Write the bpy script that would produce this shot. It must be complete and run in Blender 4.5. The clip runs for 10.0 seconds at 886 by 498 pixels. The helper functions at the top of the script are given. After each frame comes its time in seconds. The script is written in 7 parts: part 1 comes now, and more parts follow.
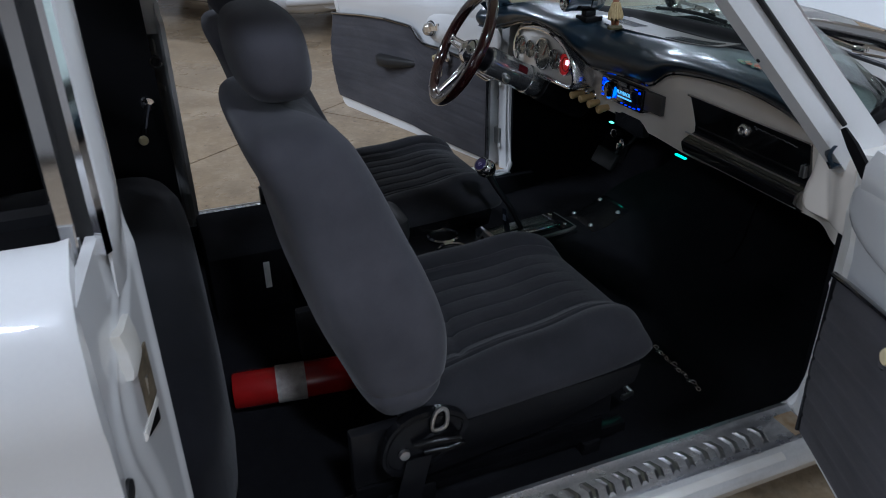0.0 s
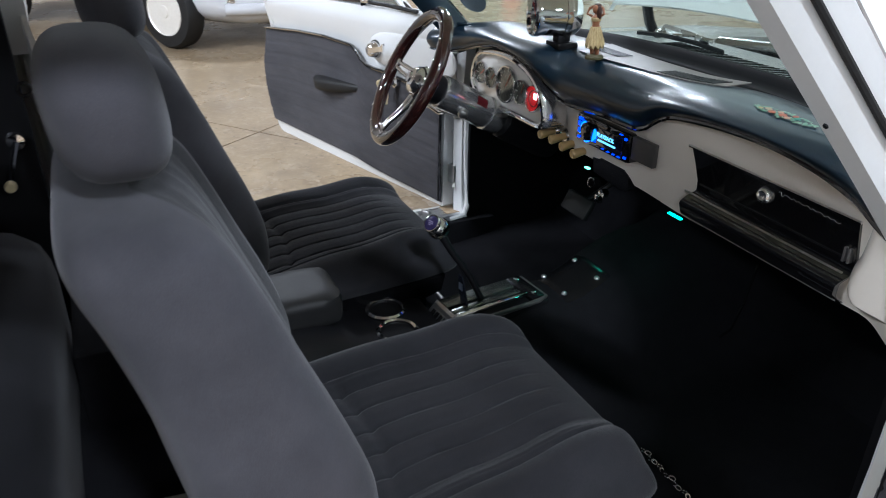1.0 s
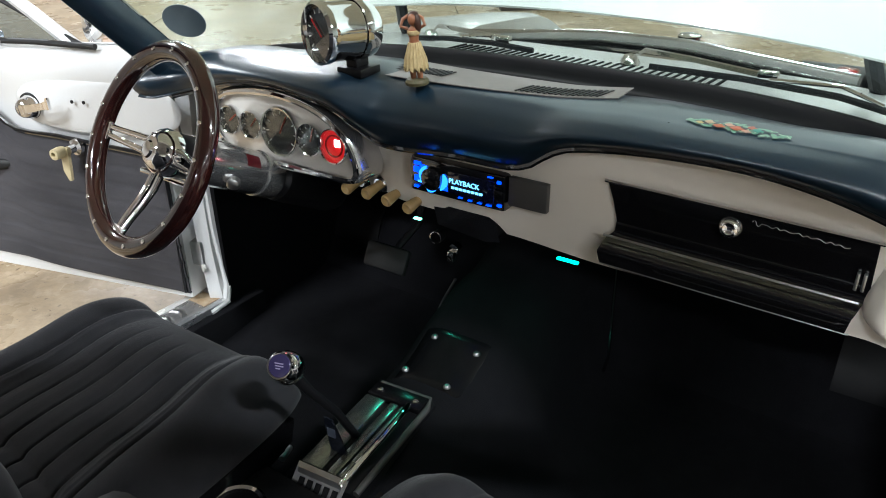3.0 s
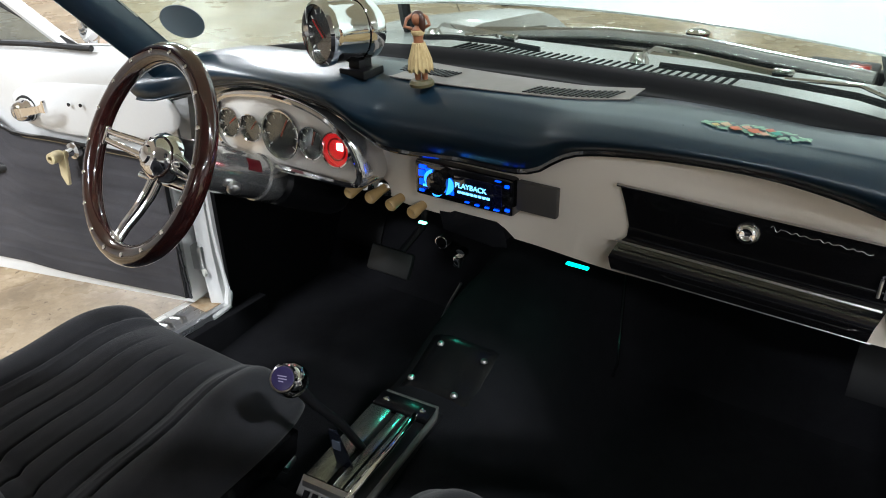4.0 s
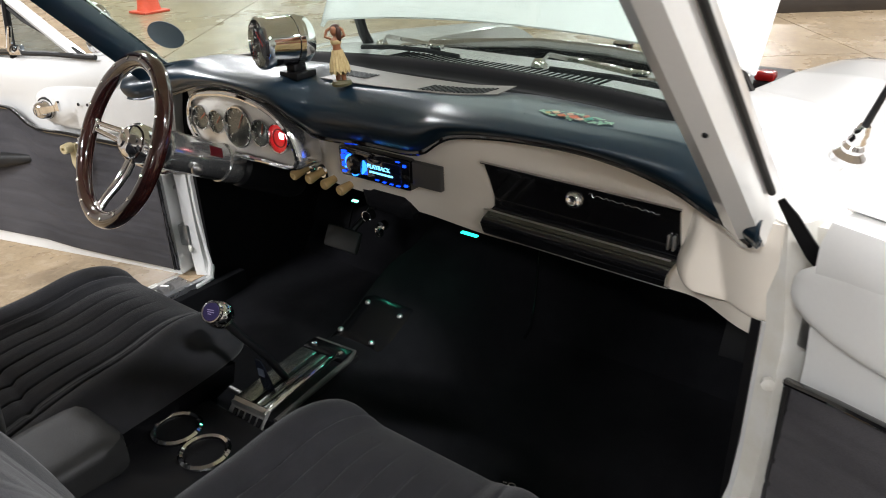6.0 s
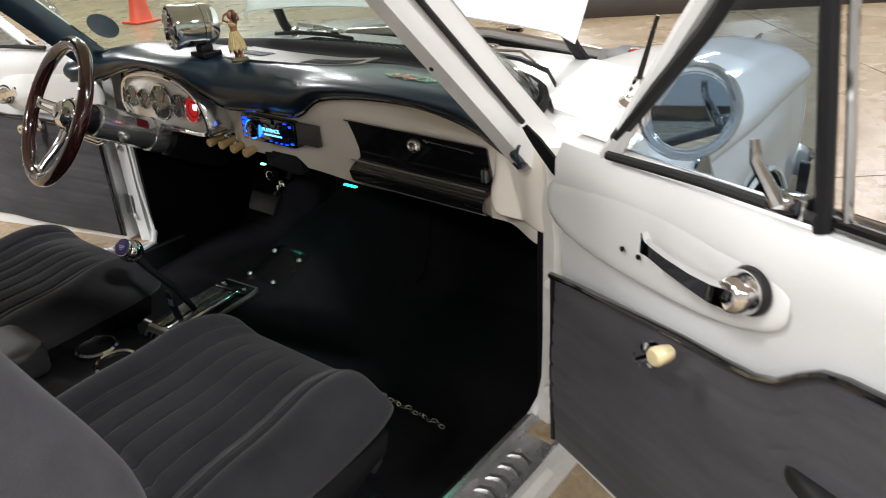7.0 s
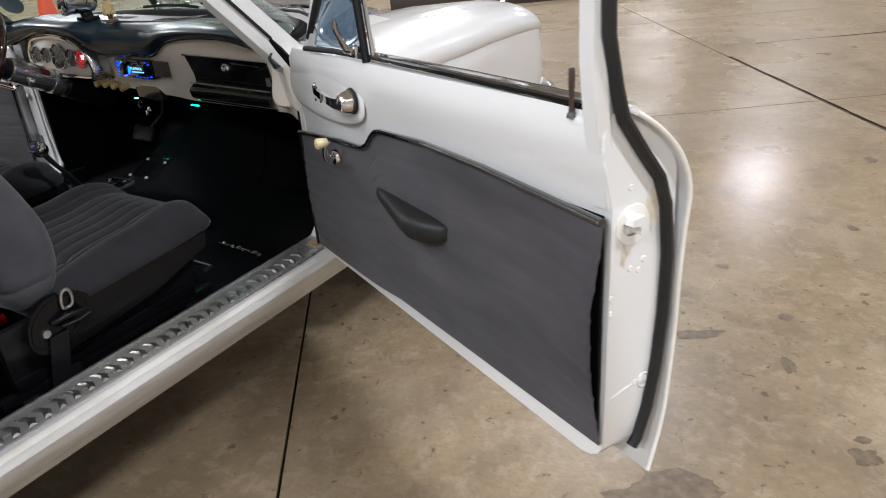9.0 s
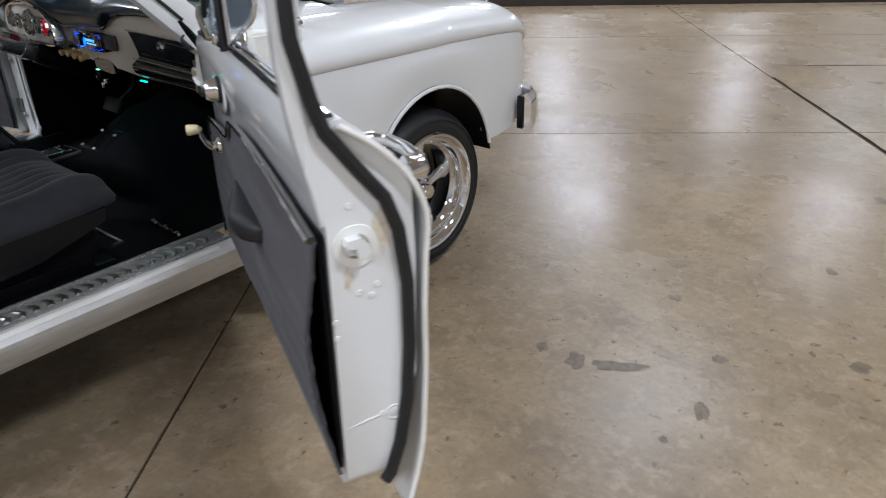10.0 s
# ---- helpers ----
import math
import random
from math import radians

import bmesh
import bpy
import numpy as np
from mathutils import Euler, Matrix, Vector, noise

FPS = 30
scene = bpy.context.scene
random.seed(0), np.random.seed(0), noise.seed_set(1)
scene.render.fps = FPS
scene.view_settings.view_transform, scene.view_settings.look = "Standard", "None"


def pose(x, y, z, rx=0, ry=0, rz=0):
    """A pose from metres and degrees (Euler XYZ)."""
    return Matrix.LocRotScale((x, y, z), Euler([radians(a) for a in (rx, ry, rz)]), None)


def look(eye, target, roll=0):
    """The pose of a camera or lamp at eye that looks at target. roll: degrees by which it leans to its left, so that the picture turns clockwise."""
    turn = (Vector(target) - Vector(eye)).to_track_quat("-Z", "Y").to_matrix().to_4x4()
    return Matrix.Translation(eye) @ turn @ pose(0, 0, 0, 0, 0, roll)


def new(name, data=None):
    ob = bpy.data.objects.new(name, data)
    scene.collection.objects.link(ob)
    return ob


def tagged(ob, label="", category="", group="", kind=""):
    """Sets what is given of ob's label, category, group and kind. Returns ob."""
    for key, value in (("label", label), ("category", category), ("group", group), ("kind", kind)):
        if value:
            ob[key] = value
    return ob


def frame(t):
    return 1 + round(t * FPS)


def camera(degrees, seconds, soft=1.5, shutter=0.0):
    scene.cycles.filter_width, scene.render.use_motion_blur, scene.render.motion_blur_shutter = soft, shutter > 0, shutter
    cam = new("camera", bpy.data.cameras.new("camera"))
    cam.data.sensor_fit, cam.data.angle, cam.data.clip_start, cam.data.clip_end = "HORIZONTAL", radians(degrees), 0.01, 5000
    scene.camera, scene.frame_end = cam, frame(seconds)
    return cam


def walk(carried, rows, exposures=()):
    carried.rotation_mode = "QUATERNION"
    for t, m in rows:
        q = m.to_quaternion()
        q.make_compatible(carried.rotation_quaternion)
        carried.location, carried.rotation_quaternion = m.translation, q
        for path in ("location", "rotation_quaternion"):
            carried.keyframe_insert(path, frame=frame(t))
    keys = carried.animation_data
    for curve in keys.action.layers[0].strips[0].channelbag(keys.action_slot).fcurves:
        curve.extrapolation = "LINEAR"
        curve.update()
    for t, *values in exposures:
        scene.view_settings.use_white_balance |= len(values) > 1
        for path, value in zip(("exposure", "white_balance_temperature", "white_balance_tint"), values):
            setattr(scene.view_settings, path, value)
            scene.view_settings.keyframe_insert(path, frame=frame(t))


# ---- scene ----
cam = camera(62.0, 10.0, soft=1.0, shutter=0.25)
PATH = [
    (0, (1.509, -1.030, 1.377), (-0.143, -0.376, 0.459), -1.0),
    (0.5, (1.321, -0.958, 1.354), (-0.316, -0.259, 0.442), 1.0),
    (1, (1.163, -0.863, 1.339), (-0.450, -0.091, 0.443), 0.8),
    (1.5, (0.980, -0.854, 1.340), (-0.471, 0.179, 0.432), -0.8),
    (2, (0.778, -0.900, 1.341), (-0.391, 0.444, 0.431), -1.9),
    (2.5, (0.649, -0.889, 1.321), (-0.361, 0.575, 0.408), -1.6),
    (3, (0.563, -0.845, 1.313), (-0.435, 0.623, 0.391), -0.7),
    (4.5, (0.536, -0.819, 1.313), (-0.466, 0.638, 0.379), -1.4),
    (5, (0.582, -0.853, 1.318), (-0.426, 0.604, 0.388), -1.5),
    (5.2, (0.625, -0.881, 1.328), (-0.385, 0.571, 0.395), -1.5),
    (6.5, (1.086, -0.888, 1.347), (-0.073, 0.488, 0.474), -2.6),
    (7, (1.278, -0.940, 1.326), (0.142, 0.455, 0.451), -3.5),
    (7.5, (1.490, -1.118, 1.333), (0.425, 0.329, 0.454), -4.4),
    (8, (1.705, -1.234, 1.331), (0.700, 0.256, 0.454), -4.8),
    (8.5, (1.911, -1.319, 1.331), (0.924, 0.183, 0.453), -4.7),
    (9, (2.117, -1.414, 1.324), (1.114, 0.075, 0.442), -4.5),
    (9.5, (2.315, -1.378, 1.316), (1.246, 0.061, 0.431), -3.4),
    (10, (2.448, -1.091, 1.302), (1.295, 0.282, 0.415), -1.2),
]
walk(cam, [(t, look(eye, target, roll)) for t, eye, target, roll in PATH], exposures=[(0.0, -1.26, 5200, 11), (0.5, -0.85, 5250, 10), (1.0, -0.28, 5450, 10), (1.6, 0.04, 5650, 7), (2.5, 0.04, 5800, 7), (4.5, 0.12, 5950, 9), (6.5, -0.10, 6250, 11), (7.5, -0.27, 6300, 11), (9.0, -0.56, 5950, 12), (10.0, -0.93, 5600, 11)])

# ---- light ----
world = bpy.data.worlds.new("hall_air")
scene.world = world
world.use_nodes = True
world.node_tree.nodes["Background"].inputs[0].default_value = (0.95, 0.97, 1.0, 1)
world.node_tree.nodes["Background"].inputs[1].default_value = 0.02

AL = Vector((0.598, -0.801, 0))     # the hall's long axis
AC = Vector((0.801, 0.598, 0))      # and across it


def hall(n, a, z=0.0):
    return AC * n + AL * a + Vector((0, 0, z))


# ---- small tools ----
WORLD_OF = {}


def thing(name, label, category, at=(0, 0, 0), group="", kind=""):
    ob = new(name)
    ob.empty_display_size = 0.1
    ob.location = at
    WORLD_OF[ob] = Matrix.Translation(at)
    return tagged(ob, label, category, group, kind)


def part(name, bm, material, parent=None, label="", smooth=40):
    me = bpy.data.meshes.new(name)
    if parent is not None:
        bm.transform(WORLD_OF[parent].inverted())
    bmesh.ops.recalc_face_normals(bm, faces=bm.faces)
    bm.to_mesh(me)
    bm.free()
    if smooth:
        for p in me.polygons:
            p.use_smooth = True
        me.set_sharp_from_angle(angle=radians(smooth))
    me.materials.append(material)
    ob = new(name, me)
    if parent is not None:
        ob.parent = parent
        WORLD_OF[ob] = WORLD_OF[parent]
    else:
        WORLD_OF[ob] = Matrix()
    if label:
        ob["label"] = label
    return ob


def join(*bms):
    out = bmesh.new()
    for b in bms:
        me = bpy.data.meshes.new("tmp")
        b.to_mesh(me)
        out.from_mesh(me)
        bpy.data.meshes.remove(me)
        b.free()
    return out


def moved(bm, m):
    bm.transform(m)
    return bm


def bevelled(bm, w, seg=2, angle=30):
    if w > 0:
        es = [e for e in bm.edges if len(e.link_faces) == 2 and e.calc_face_angle(0) > radians(angle)]
        bmesh.ops.bevel(bm, geom=es, offset=w, segments=seg, profile=0.5, affect="EDGES", clamp_overlap=True)
    return bm


def box(x0, x1, y0, y1, z0, z1, bev=0.0, seg=2):
    bm = bmesh.new()
    bmesh.ops.create_cube(bm, size=1)
    bm.transform(Matrix.LocRotScale(((x0 + x1) / 2, (y0 + y1) / 2, (z0 + z1) / 2), None, (abs(x1 - x0), abs(y1 - y0), abs(z1 - z0))))
    return bevelled(bm, bev, seg)


def loft(rings, closed_ring=True, caps=True, closed=False):
    """Rings of equal length, joined one to the next."""
    bm = bmesh.new()
    vs = [[bm.verts.new(p) for p in r] for r in rings]
    n = len(rings[0])
    last = len(vs) if closed else len(vs) - 1
    for i in range(last):
        a, b = vs[i], vs[(i + 1) % len(vs)]
        for j in range(n if closed_ring else n - 1):
            k = (j + 1) % n
            bm.faces.new((a[j], a[k], b[k], b[j]))
    if caps and closed_ring and not closed:
        bm.faces.new(vs[0])
        bm.faces.new(list(reversed(vs[-1])))
    return bm


def sheet(fn, nu, nv, thick=0.004, direction=None):
    """A curved sheet of real thickness: fn(u, v) gives its outer side, for u and v from 0 to 1."""
    bm = bmesh.new()
    g = [[bm.verts.new(fn(i / nu, j / nv)) for j in range(nv + 1)] for i in range(nu + 1)]
    for i in range(nu):
        for j in range(nv):
            bm.faces.new((g[i][j], g[i + 1][j], g[i + 1][j + 1], g[i][j + 1]))
    bmesh.ops.recalc_face_normals(bm, faces=bm.faces)
    if thick:
        bm.normal_update()
        inner = {}
        for v in list(bm.verts):
            d = Vector(direction).normalized() if direction else -v.normal
            inner[v] = v.co + d * thick
        faces = list(bm.faces)
        twin = {v: bm.verts.new(c) for v, c in inner.items()}
        edges = [e for e in bm.edges if len(e.link_faces) == 1]
        for f in faces:
            bm.faces.new([twin[v] for v in reversed(f.verts)])
        for e in edges:
            a, b = e.verts
            bm.faces.new((a, b, twin[b], twin[a]))
    return bm


def tube(points, r, seg=10, closed=False, flat=1.0):
    """A round bar along points; r is one radius or one per point."""
    pts = [Vector(p) for p in points]
    rs = r if isinstance(r, (list, tuple)) else [r] * len(pts)
    rings = []
    n = len(pts)
    up = None
    for i, p in enumerate(pts):
        if closed:
            d = (pts[(i + 1) % n] - pts[i - 1]).normalized()
        else:
            d = (pts[min(i + 1, n - 1)] - pts[max(i - 1, 0)]).normalized()
        if up is None:
            up = Vector((0, 0, 1)) if abs(d.z) < 0.9 else Vector((1, 0, 0))
        s = d.cross(up).normalized()
        up = s.cross(d).normalized()
        rings.append([p + s * (rs[i] * math.cos(a)) + up * (rs[i] * flat * math.sin(a)) for a in (2 * math.pi * k / seg for k in range(seg))])
    return loft(rings, caps=not closed, closed=closed)


def lathe(profile, seg=24, m=None):
    """Turns (radius, height) pairs round z, then places the piece."""
    rings = [[(max(r, 1e-4) * math.cos(2 * math.pi * k / seg), max(r, 1e-4) * math.sin(2 * math.pi * k / seg), h) for k in range(seg)] for r, h in profile]
    bm = loft(rings, caps=True, closed=profile[0][0] > 0.001 and profile[-1][0] > 0.001)
    if m is not None:
        bm.transform(m)
    return bm


def aim(at, axis):
    """A frame whose z runs along axis."""
    return Matrix.Translation(at) @ Vector(axis).to_track_quat("Z", "Y").to_matrix().to_4x4()


def prism(outline, lo, hi, axis="x", bev=0.0, seg=2):
    """An outline in the two other axes, drawn out along one axis."""
    def p(a, b, c):
        return {"x": (c, a, b), "y": (a, c, b), "z": (a, b, c)}[axis]
    bm = loft([[p(a, b, lo) for a, b in outline], [p(a, b, hi) for a, b in outline]])
    return bevelled(bm, bev, seg)


def pillow(c, size, power=3.0, nu=24, nv=16, bend=None):
    """A rounded, stuffed block: a superellipsoid, bent by bend(x, y, z) in its own unit frame."""
    rings = []
    for j in range(1, nv):
        ph = math.pi * (j / nv - 0.5)
        cz, rz = math.sin(ph), math.cos(ph)
        ring = []
        for i in range(nu):
            th = 2 * math.pi * i / nu
            v = [rz * math.cos(th), rz * math.sin(th), cz]
            s = sum(abs(q) ** power for q in v) ** (-1 / power)
            v = [q * s for q in v]
            if bend:
                v = bend(*v)
            ring.append((c[0] + v[0] * size[0] / 2, c[1] + v[1] * size[1] / 2, c[2] + v[2] * size[2] / 2))
        rings.append(ring)
    return loft(rings)


def lerp(x, table):
    if x <= table[0][0]:
        return table[0][1]
    for (a, p), (b, q) in zip(table, table[1:]):
        if x <= b:
            t = (x - a) / (b - a)
            return p + (q - p) * t
    return table[-1][1]


def curve(x, table):
    """A smooth curve through a table of (x, value)."""
    n = len(table)
    if x <= table[0][0]:
        return table[0][1]
    for i in range(n - 1):
        (x0, p0), (x1, p1) = table[i], table[i + 1]
        if x <= x1:
            h = x1 - x0
            m0 = (p1 - table[i - 1][1]) / (x1 - table[i - 1][0]) if i > 0 else (p1 - p0) / h
            m1 = (table[i + 2][1] - p0) / (table[i + 2][0] - x0) if i + 2 < n else (p1 - p0) / h
            t = (x - x0) / h
            return p0 * (1 + 2 * t) * (1 - t) ** 2 + m0 * h * t * (1 - t) ** 2 + p1 * t * t * (3 - 2 * t) + m1 * h * t * t * (t - 1)
    return table[-1][1]


def rounded(points, n=6):
    """A closed outline made smooth through its points."""
    out, m = [], len(points)
    for i in range(m):
        p0, p1, p2, p3 = (Vector(points[(i + k) % m]) for k in (-1, 0, 1, 2))
        for k in range(n):
            t = k / n
            out.append(tuple(0.5 * (2 * p1 + (p2 - p0) * t + (2 * p0 - 5 * p1 + 4 * p2 - p3) * t * t + (3 * p1 - p0 - 3 * p2 + p3) * t ** 3)))
    return out


def smooth_lerp(x, table):
    if x <= table[0][0]:
        return table[0][1]
    for (a, p), (b, q) in zip(table, table[1:]):
        if x <= b:
            t = (x - a) / (b - a)
            t = t * t * (3 - 2 * t)
            return p + (q - p) * t
    return table[-1][1]


# ---- materials ----
def mat(name, col, rough=0.5, metal=0.0, col2=None, scale=8.0, bump=0.0, bump_scale=200.0, coat=0.0, rough2=None, fine=None, sheen=0.0, spec=0.5, detail=6.0, stretch=None):
    m = bpy.data.materials.new(name)
    m.use_nodes = True
    nt = m.node_tree
    b = nt.nodes["Principled BSDF"]
    b.inputs["Metallic"].default_value = metal
    b.inputs["Roughness"].default_value = rough
    b.inputs["Coat Weight"].default_value = coat
    b.inputs["Coat Roughness"].default_value = 0.035
    b.inputs["Specular IOR Level"].default_value = spec
    if sheen:
        b.inputs["Sheen Weight"].default_value = sheen
        b.inputs["Sheen Roughness"].default_value = 0.4
    geo = nt.nodes.new("ShaderNodeNewGeometry")
    col2 = col2 or tuple(c * 0.86 for c in col)
    n1 = nt.nodes.new("ShaderNodeTexNoise")
    n1.inputs["Scale"].default_value = scale
    n1.inputs["Detail"].default_value = detail
    n1.inputs["Roughness"].default_value = 0.6
    if stretch:
        mp = nt.nodes.new("ShaderNodeMapping")
        mp.inputs["Scale"].default_value = stretch
        nt.links.new(geo.outputs["Position"], mp.inputs["Vector"])
        nt.links.new(mp.outputs["Vector"], n1.inputs["Vector"])
    else:
        nt.links.new(geo.outputs["Position"], n1.inputs["Vector"])
    ramp = nt.nodes.new("ShaderNodeMapRange")
    ramp.interpolation_type = "SMOOTHSTEP"
    ramp.inputs["From Min"].default_value, ramp.inputs["From Max"].default_value = 0.2, 0.8
    nt.links.new(n1.outputs["Fac"], ramp.inputs["Value"])
    mix = nt.nodes.new("ShaderNodeMix")
    mix.data_type = "RGBA"
    mix.inputs["A"].default_value = (*col, 1)
    mix.inputs["B"].default_value = (*col2, 1)
    nt.links.new(ramp.outputs["Result"], mix.inputs["Factor"])
    out = mix.outputs["Result"]
    n2 = nt.nodes.new("ShaderNodeTexNoise")
    n2.inputs["Scale"].default_value = bump_scale
    n2.inputs["Detail"].default_value = 3
    nt.links.new(geo.outputs["Position"], n2.inputs["Vector"])
    if fine:
        m2 = nt.nodes.new("ShaderNodeMix")
        m2.data_type = "RGBA"
        m2.blend_type = "MULTIPLY"
        r2 = nt.nodes.new("ShaderNodeMapRange")
        r2.inputs["To Min"].default_value, r2.inputs["To Max"].default_value = 1 - fine, 1 + fine
        r2.inputs["From Min"].default_value, r2.inputs["From Max"].default_value = 0.3, 0.7
        nt.links.new(n2.outputs["Fac"], r2.inputs["Value"])
        m2.inputs["Factor"].default_value = 1
        nt.links.new(out, m2.inputs["A"])
        nt.links.new(r2.outputs["Result"], m2.inputs["B"])
        out = m2.outputs["Result"]
    nt.links.new(out, b.inputs["Base Color"])
    if rough2 is not None:
        r3 = nt.nodes.new("ShaderNodeMapRange")
        r3.interpolation_type = "SMOOTHSTEP"
        r3.inputs["From Min"].default_value, r3.inputs["From Max"].default_value = 0.2, 0.8
        r3.inputs["To Min"].default_value, r3.inputs["To Max"].default_value = rough, rough2
        nt.links.new(n1.outputs["Fac"], r3.inputs["Value"])
        nt.links.new(r3.outputs["Result"], b.inputs["Roughness"])
    if bump:
        bp = nt.nodes.new("ShaderNodeBump")
        bp.inputs["Strength"].default_value = bump
        bp.inputs["Distance"].default_value = 0.002
        nt.links.new(n2.outputs["Fac"], bp.inputs["Height"])
        nt.links.new(bp.outputs["Normal"], b.inputs["Normal"])
    return m


def glow(name, col, strength):
    m = bpy.data.materials.new(name)
    m.use_nodes = True
    b = m.node_tree.nodes["Principled BSDF"]
    b.inputs["Base Color"].default_value = (*[c * 0.5 for c in col], 1)
    b.inputs["Emission Color"].default_value = (*col, 1)
    b.inputs["Emission Strength"].default_value = strength
    return m


def glass(name, tint=(0.97, 0.985, 0.98), gloss=1.0):
    """Thin sheet glass: clear, with a Fresnel gloss."""
    m = bpy.data.materials.new(name)
    m.use_nodes = True
    nt = m.node_tree
    nt.nodes.remove(nt.nodes["Principled BSDF"])
    tr = nt.nodes.new("ShaderNodeBsdfTransparent")
    tr.inputs["Color"].default_value = (*tint, 1)
    gl = nt.nodes.new("ShaderNodeBsdfGlossy")
    gl.inputs["Roughness"].default_value = 0.02
    lw = nt.nodes.new("ShaderNodeLayerWeight")
    lw.inputs["Blend"].default_value = 0.5
    pw = nt.nodes.new("ShaderNodeMath")
    pw.operation = "POWER"
    pw.inputs[1].default_value = 4.0
    nt.links.new(lw.outputs["Facing"], pw.inputs[0])
    fr = nt.nodes.new("ShaderNodeMath")
    fr.operation = "MULTIPLY_ADD"
    fr.inputs[1].default_value, fr.inputs[2].default_value = 0.45 * gloss, 0.03 * gloss
    nt.links.new(pw.outputs[0], fr.inputs[0])
    mx = nt.nodes.new("ShaderNodeMixShader")
    nt.links.new(fr.outputs[0], mx.inputs[0])
    nt.links.new(tr.outputs[0], mx.inputs[1])
    nt.links.new(gl.outputs[0], mx.inputs[2])
    nt.links.new(mx.outputs[0], nt.nodes["Material Output"].inputs["Surface"])
    return m


WHITE = mat("white_car_paint", (0.70, 0.70, 0.69), 0.35, coat=1.0, col2=(0.67, 0.67, 0.655), scale=3, fine=0.01)
WHITE_WORN = mat("worn_white_paint", (0.80, 0.79, 0.76), 0.42, col2=(0.69, 0.66, 0.58), scale=14, coat=0.3, bump=0.05, bump_scale=60)
CREAM = mat("cream_dash_paint", (0.86, 0.80, 0.71), 0.34, coat=0.6, col2=(0.82, 0.755, 0.66), scale=5)
VELOUR = mat("charcoal_velour", (0.029, 0.029, 0.033), 0.95, col2=(0.0165, 0.0165, 0.019), scale=9, bump=0.35, bump_scale=900, fine=0.2, sheen=0.15, spec=0.2)
VELOUR_SIDE = mat("smooth_grey_velour", (0.072, 0.070, 0.079), 0.95, col2=(0.042, 0.042, 0.048), scale=8, bump=0.25, bump_scale=1100, fine=0.15, sheen=0.15, spec=0.2)
DOORCLOTH = mat("charcoal_door_cloth", (0.070, 0.067, 0.072), 0.95, col2=(0.036, 0.035, 0.039), scale=3.6, stretch=(1, 1, 2.8), bump=0.3, bump_scale=800, fine=0.2, sheen=0.12, spec=0.2)
BENCHCLOTH = mat("dark_bench_velour", (0.014, 0.014, 0.017), 0.95, col2=(0.009, 0.009, 0.011), scale=12, bump=0.3, bump_scale=900, fine=0.2, sheen=0.1, spec=0.15)
CARPET = mat("black_carpet", (0.0095, 0.0095, 0.0110), 1.0, col2=(0.0060, 0.0060, 0.0075), scale=30, bump=0.8, bump_scale=700, fine=0.3, spec=0.1)
BLACK = mat("black_plastic", (0.006, 0.006, 0.007), 0.40, col2=(0.008, 0.008, 0.009), scale=20, bump=0.1, bump_scale=500, spec=0.25)
BLACK_GLOSS = mat("gloss_black", (0.006, 0.006, 0.007), 0.08, coat=1.0, scale=10)
RUBBER = mat("black_rubber", (0.010, 0.010, 0.010), 0.55, col2=(0.016, 0.016, 0.016), scale=25, bump=0.15, bump_scale=300, spec=0.35)
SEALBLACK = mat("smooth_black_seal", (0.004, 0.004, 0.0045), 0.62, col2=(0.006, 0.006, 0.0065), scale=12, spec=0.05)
BLUE = mat("dark_blue_dash_paint", (0.0072, 0.020, 0.034), 0.27, metal=0.0, col2=(0.0055, 0.016, 0.028), scale=6, bump=0.03, bump_scale=900, spec=0.6, rough2=0.33, coat=0.25)
PLATE = mat("polished_plate", (0.62, 0.63, 0.65), 0.22, metal=0.85, col2=(0.36, 0.365, 0.38), scale=18, rough2=0.40, stretch=(3, 1, 3), fine=0.06)
GLOSSPLASTIC = mat("shiny_black_plastic", (0.0035, 0.0035, 0.004), 0.22, col2=(0.006, 0.006, 0.007), scale=20, bump=0.06, bump_scale=300, spec=0.22)
ROCKER = mat("scuffed_white_sill_paint", (0.68, 0.68, 0.66), 0.38, col2=(0.50, 0.49, 0.46), scale=16, stretch=(2.2, 0.35, 2.2), coat=0.3, fine=0.04)
CHROME = mat("chrome", (0.88, 0.88, 0.89), 0.06, metal=1.0, col2=(0.83, 0.83, 0.84), scale=20)
STEEL = mat("brushed_steel", (0.55, 0.55, 0.55), 0.3, metal=1.0, col2=(0.45, 0.45, 0.44), scale=30, bump=0.15, bump_scale=250, rough2=0.42)
SILVER = mat("silver_panel", (0.86, 0.83, 0.77), 0.26, metal=0.3, col2=(0.80, 0.77, 0.71), scale=40)
SATIN = mat("satin_chrome", (0.80, 0.80, 0.80), 0.17, metal=0.85, col2=(0.72, 0.72, 0.72), scale=30)
COLUMN = mat("silver_column_paint", (0.62, 0.62, 0.61), 0.19, metal=0.9, col2=(0.54, 0.54, 0.54), scale=25)
GREYPAINT = mat("grey_primer", (0.065, 0.062, 0.06), 0.5, col2=(0.05, 0.048, 0.046), scale=12)
WOOD = mat("dark_red_wood", (0.034, 0.008, 0.006), 0.12, col2=(0.010, 0.003, 0.003), scale=55, coat=1.0)
AMBER = mat("aged_amber_plastic", (0.60, 0.42, 0.19), 0.35, col2=(0.50, 0.33, 0.13), scale=30, coat=0.3)
IVORY = mat("ivory_plastic", (0.62, 0.53, 0.32), 0.35, col2=(0.56, 0.47, 0.27), scale=30, coat=0.2)
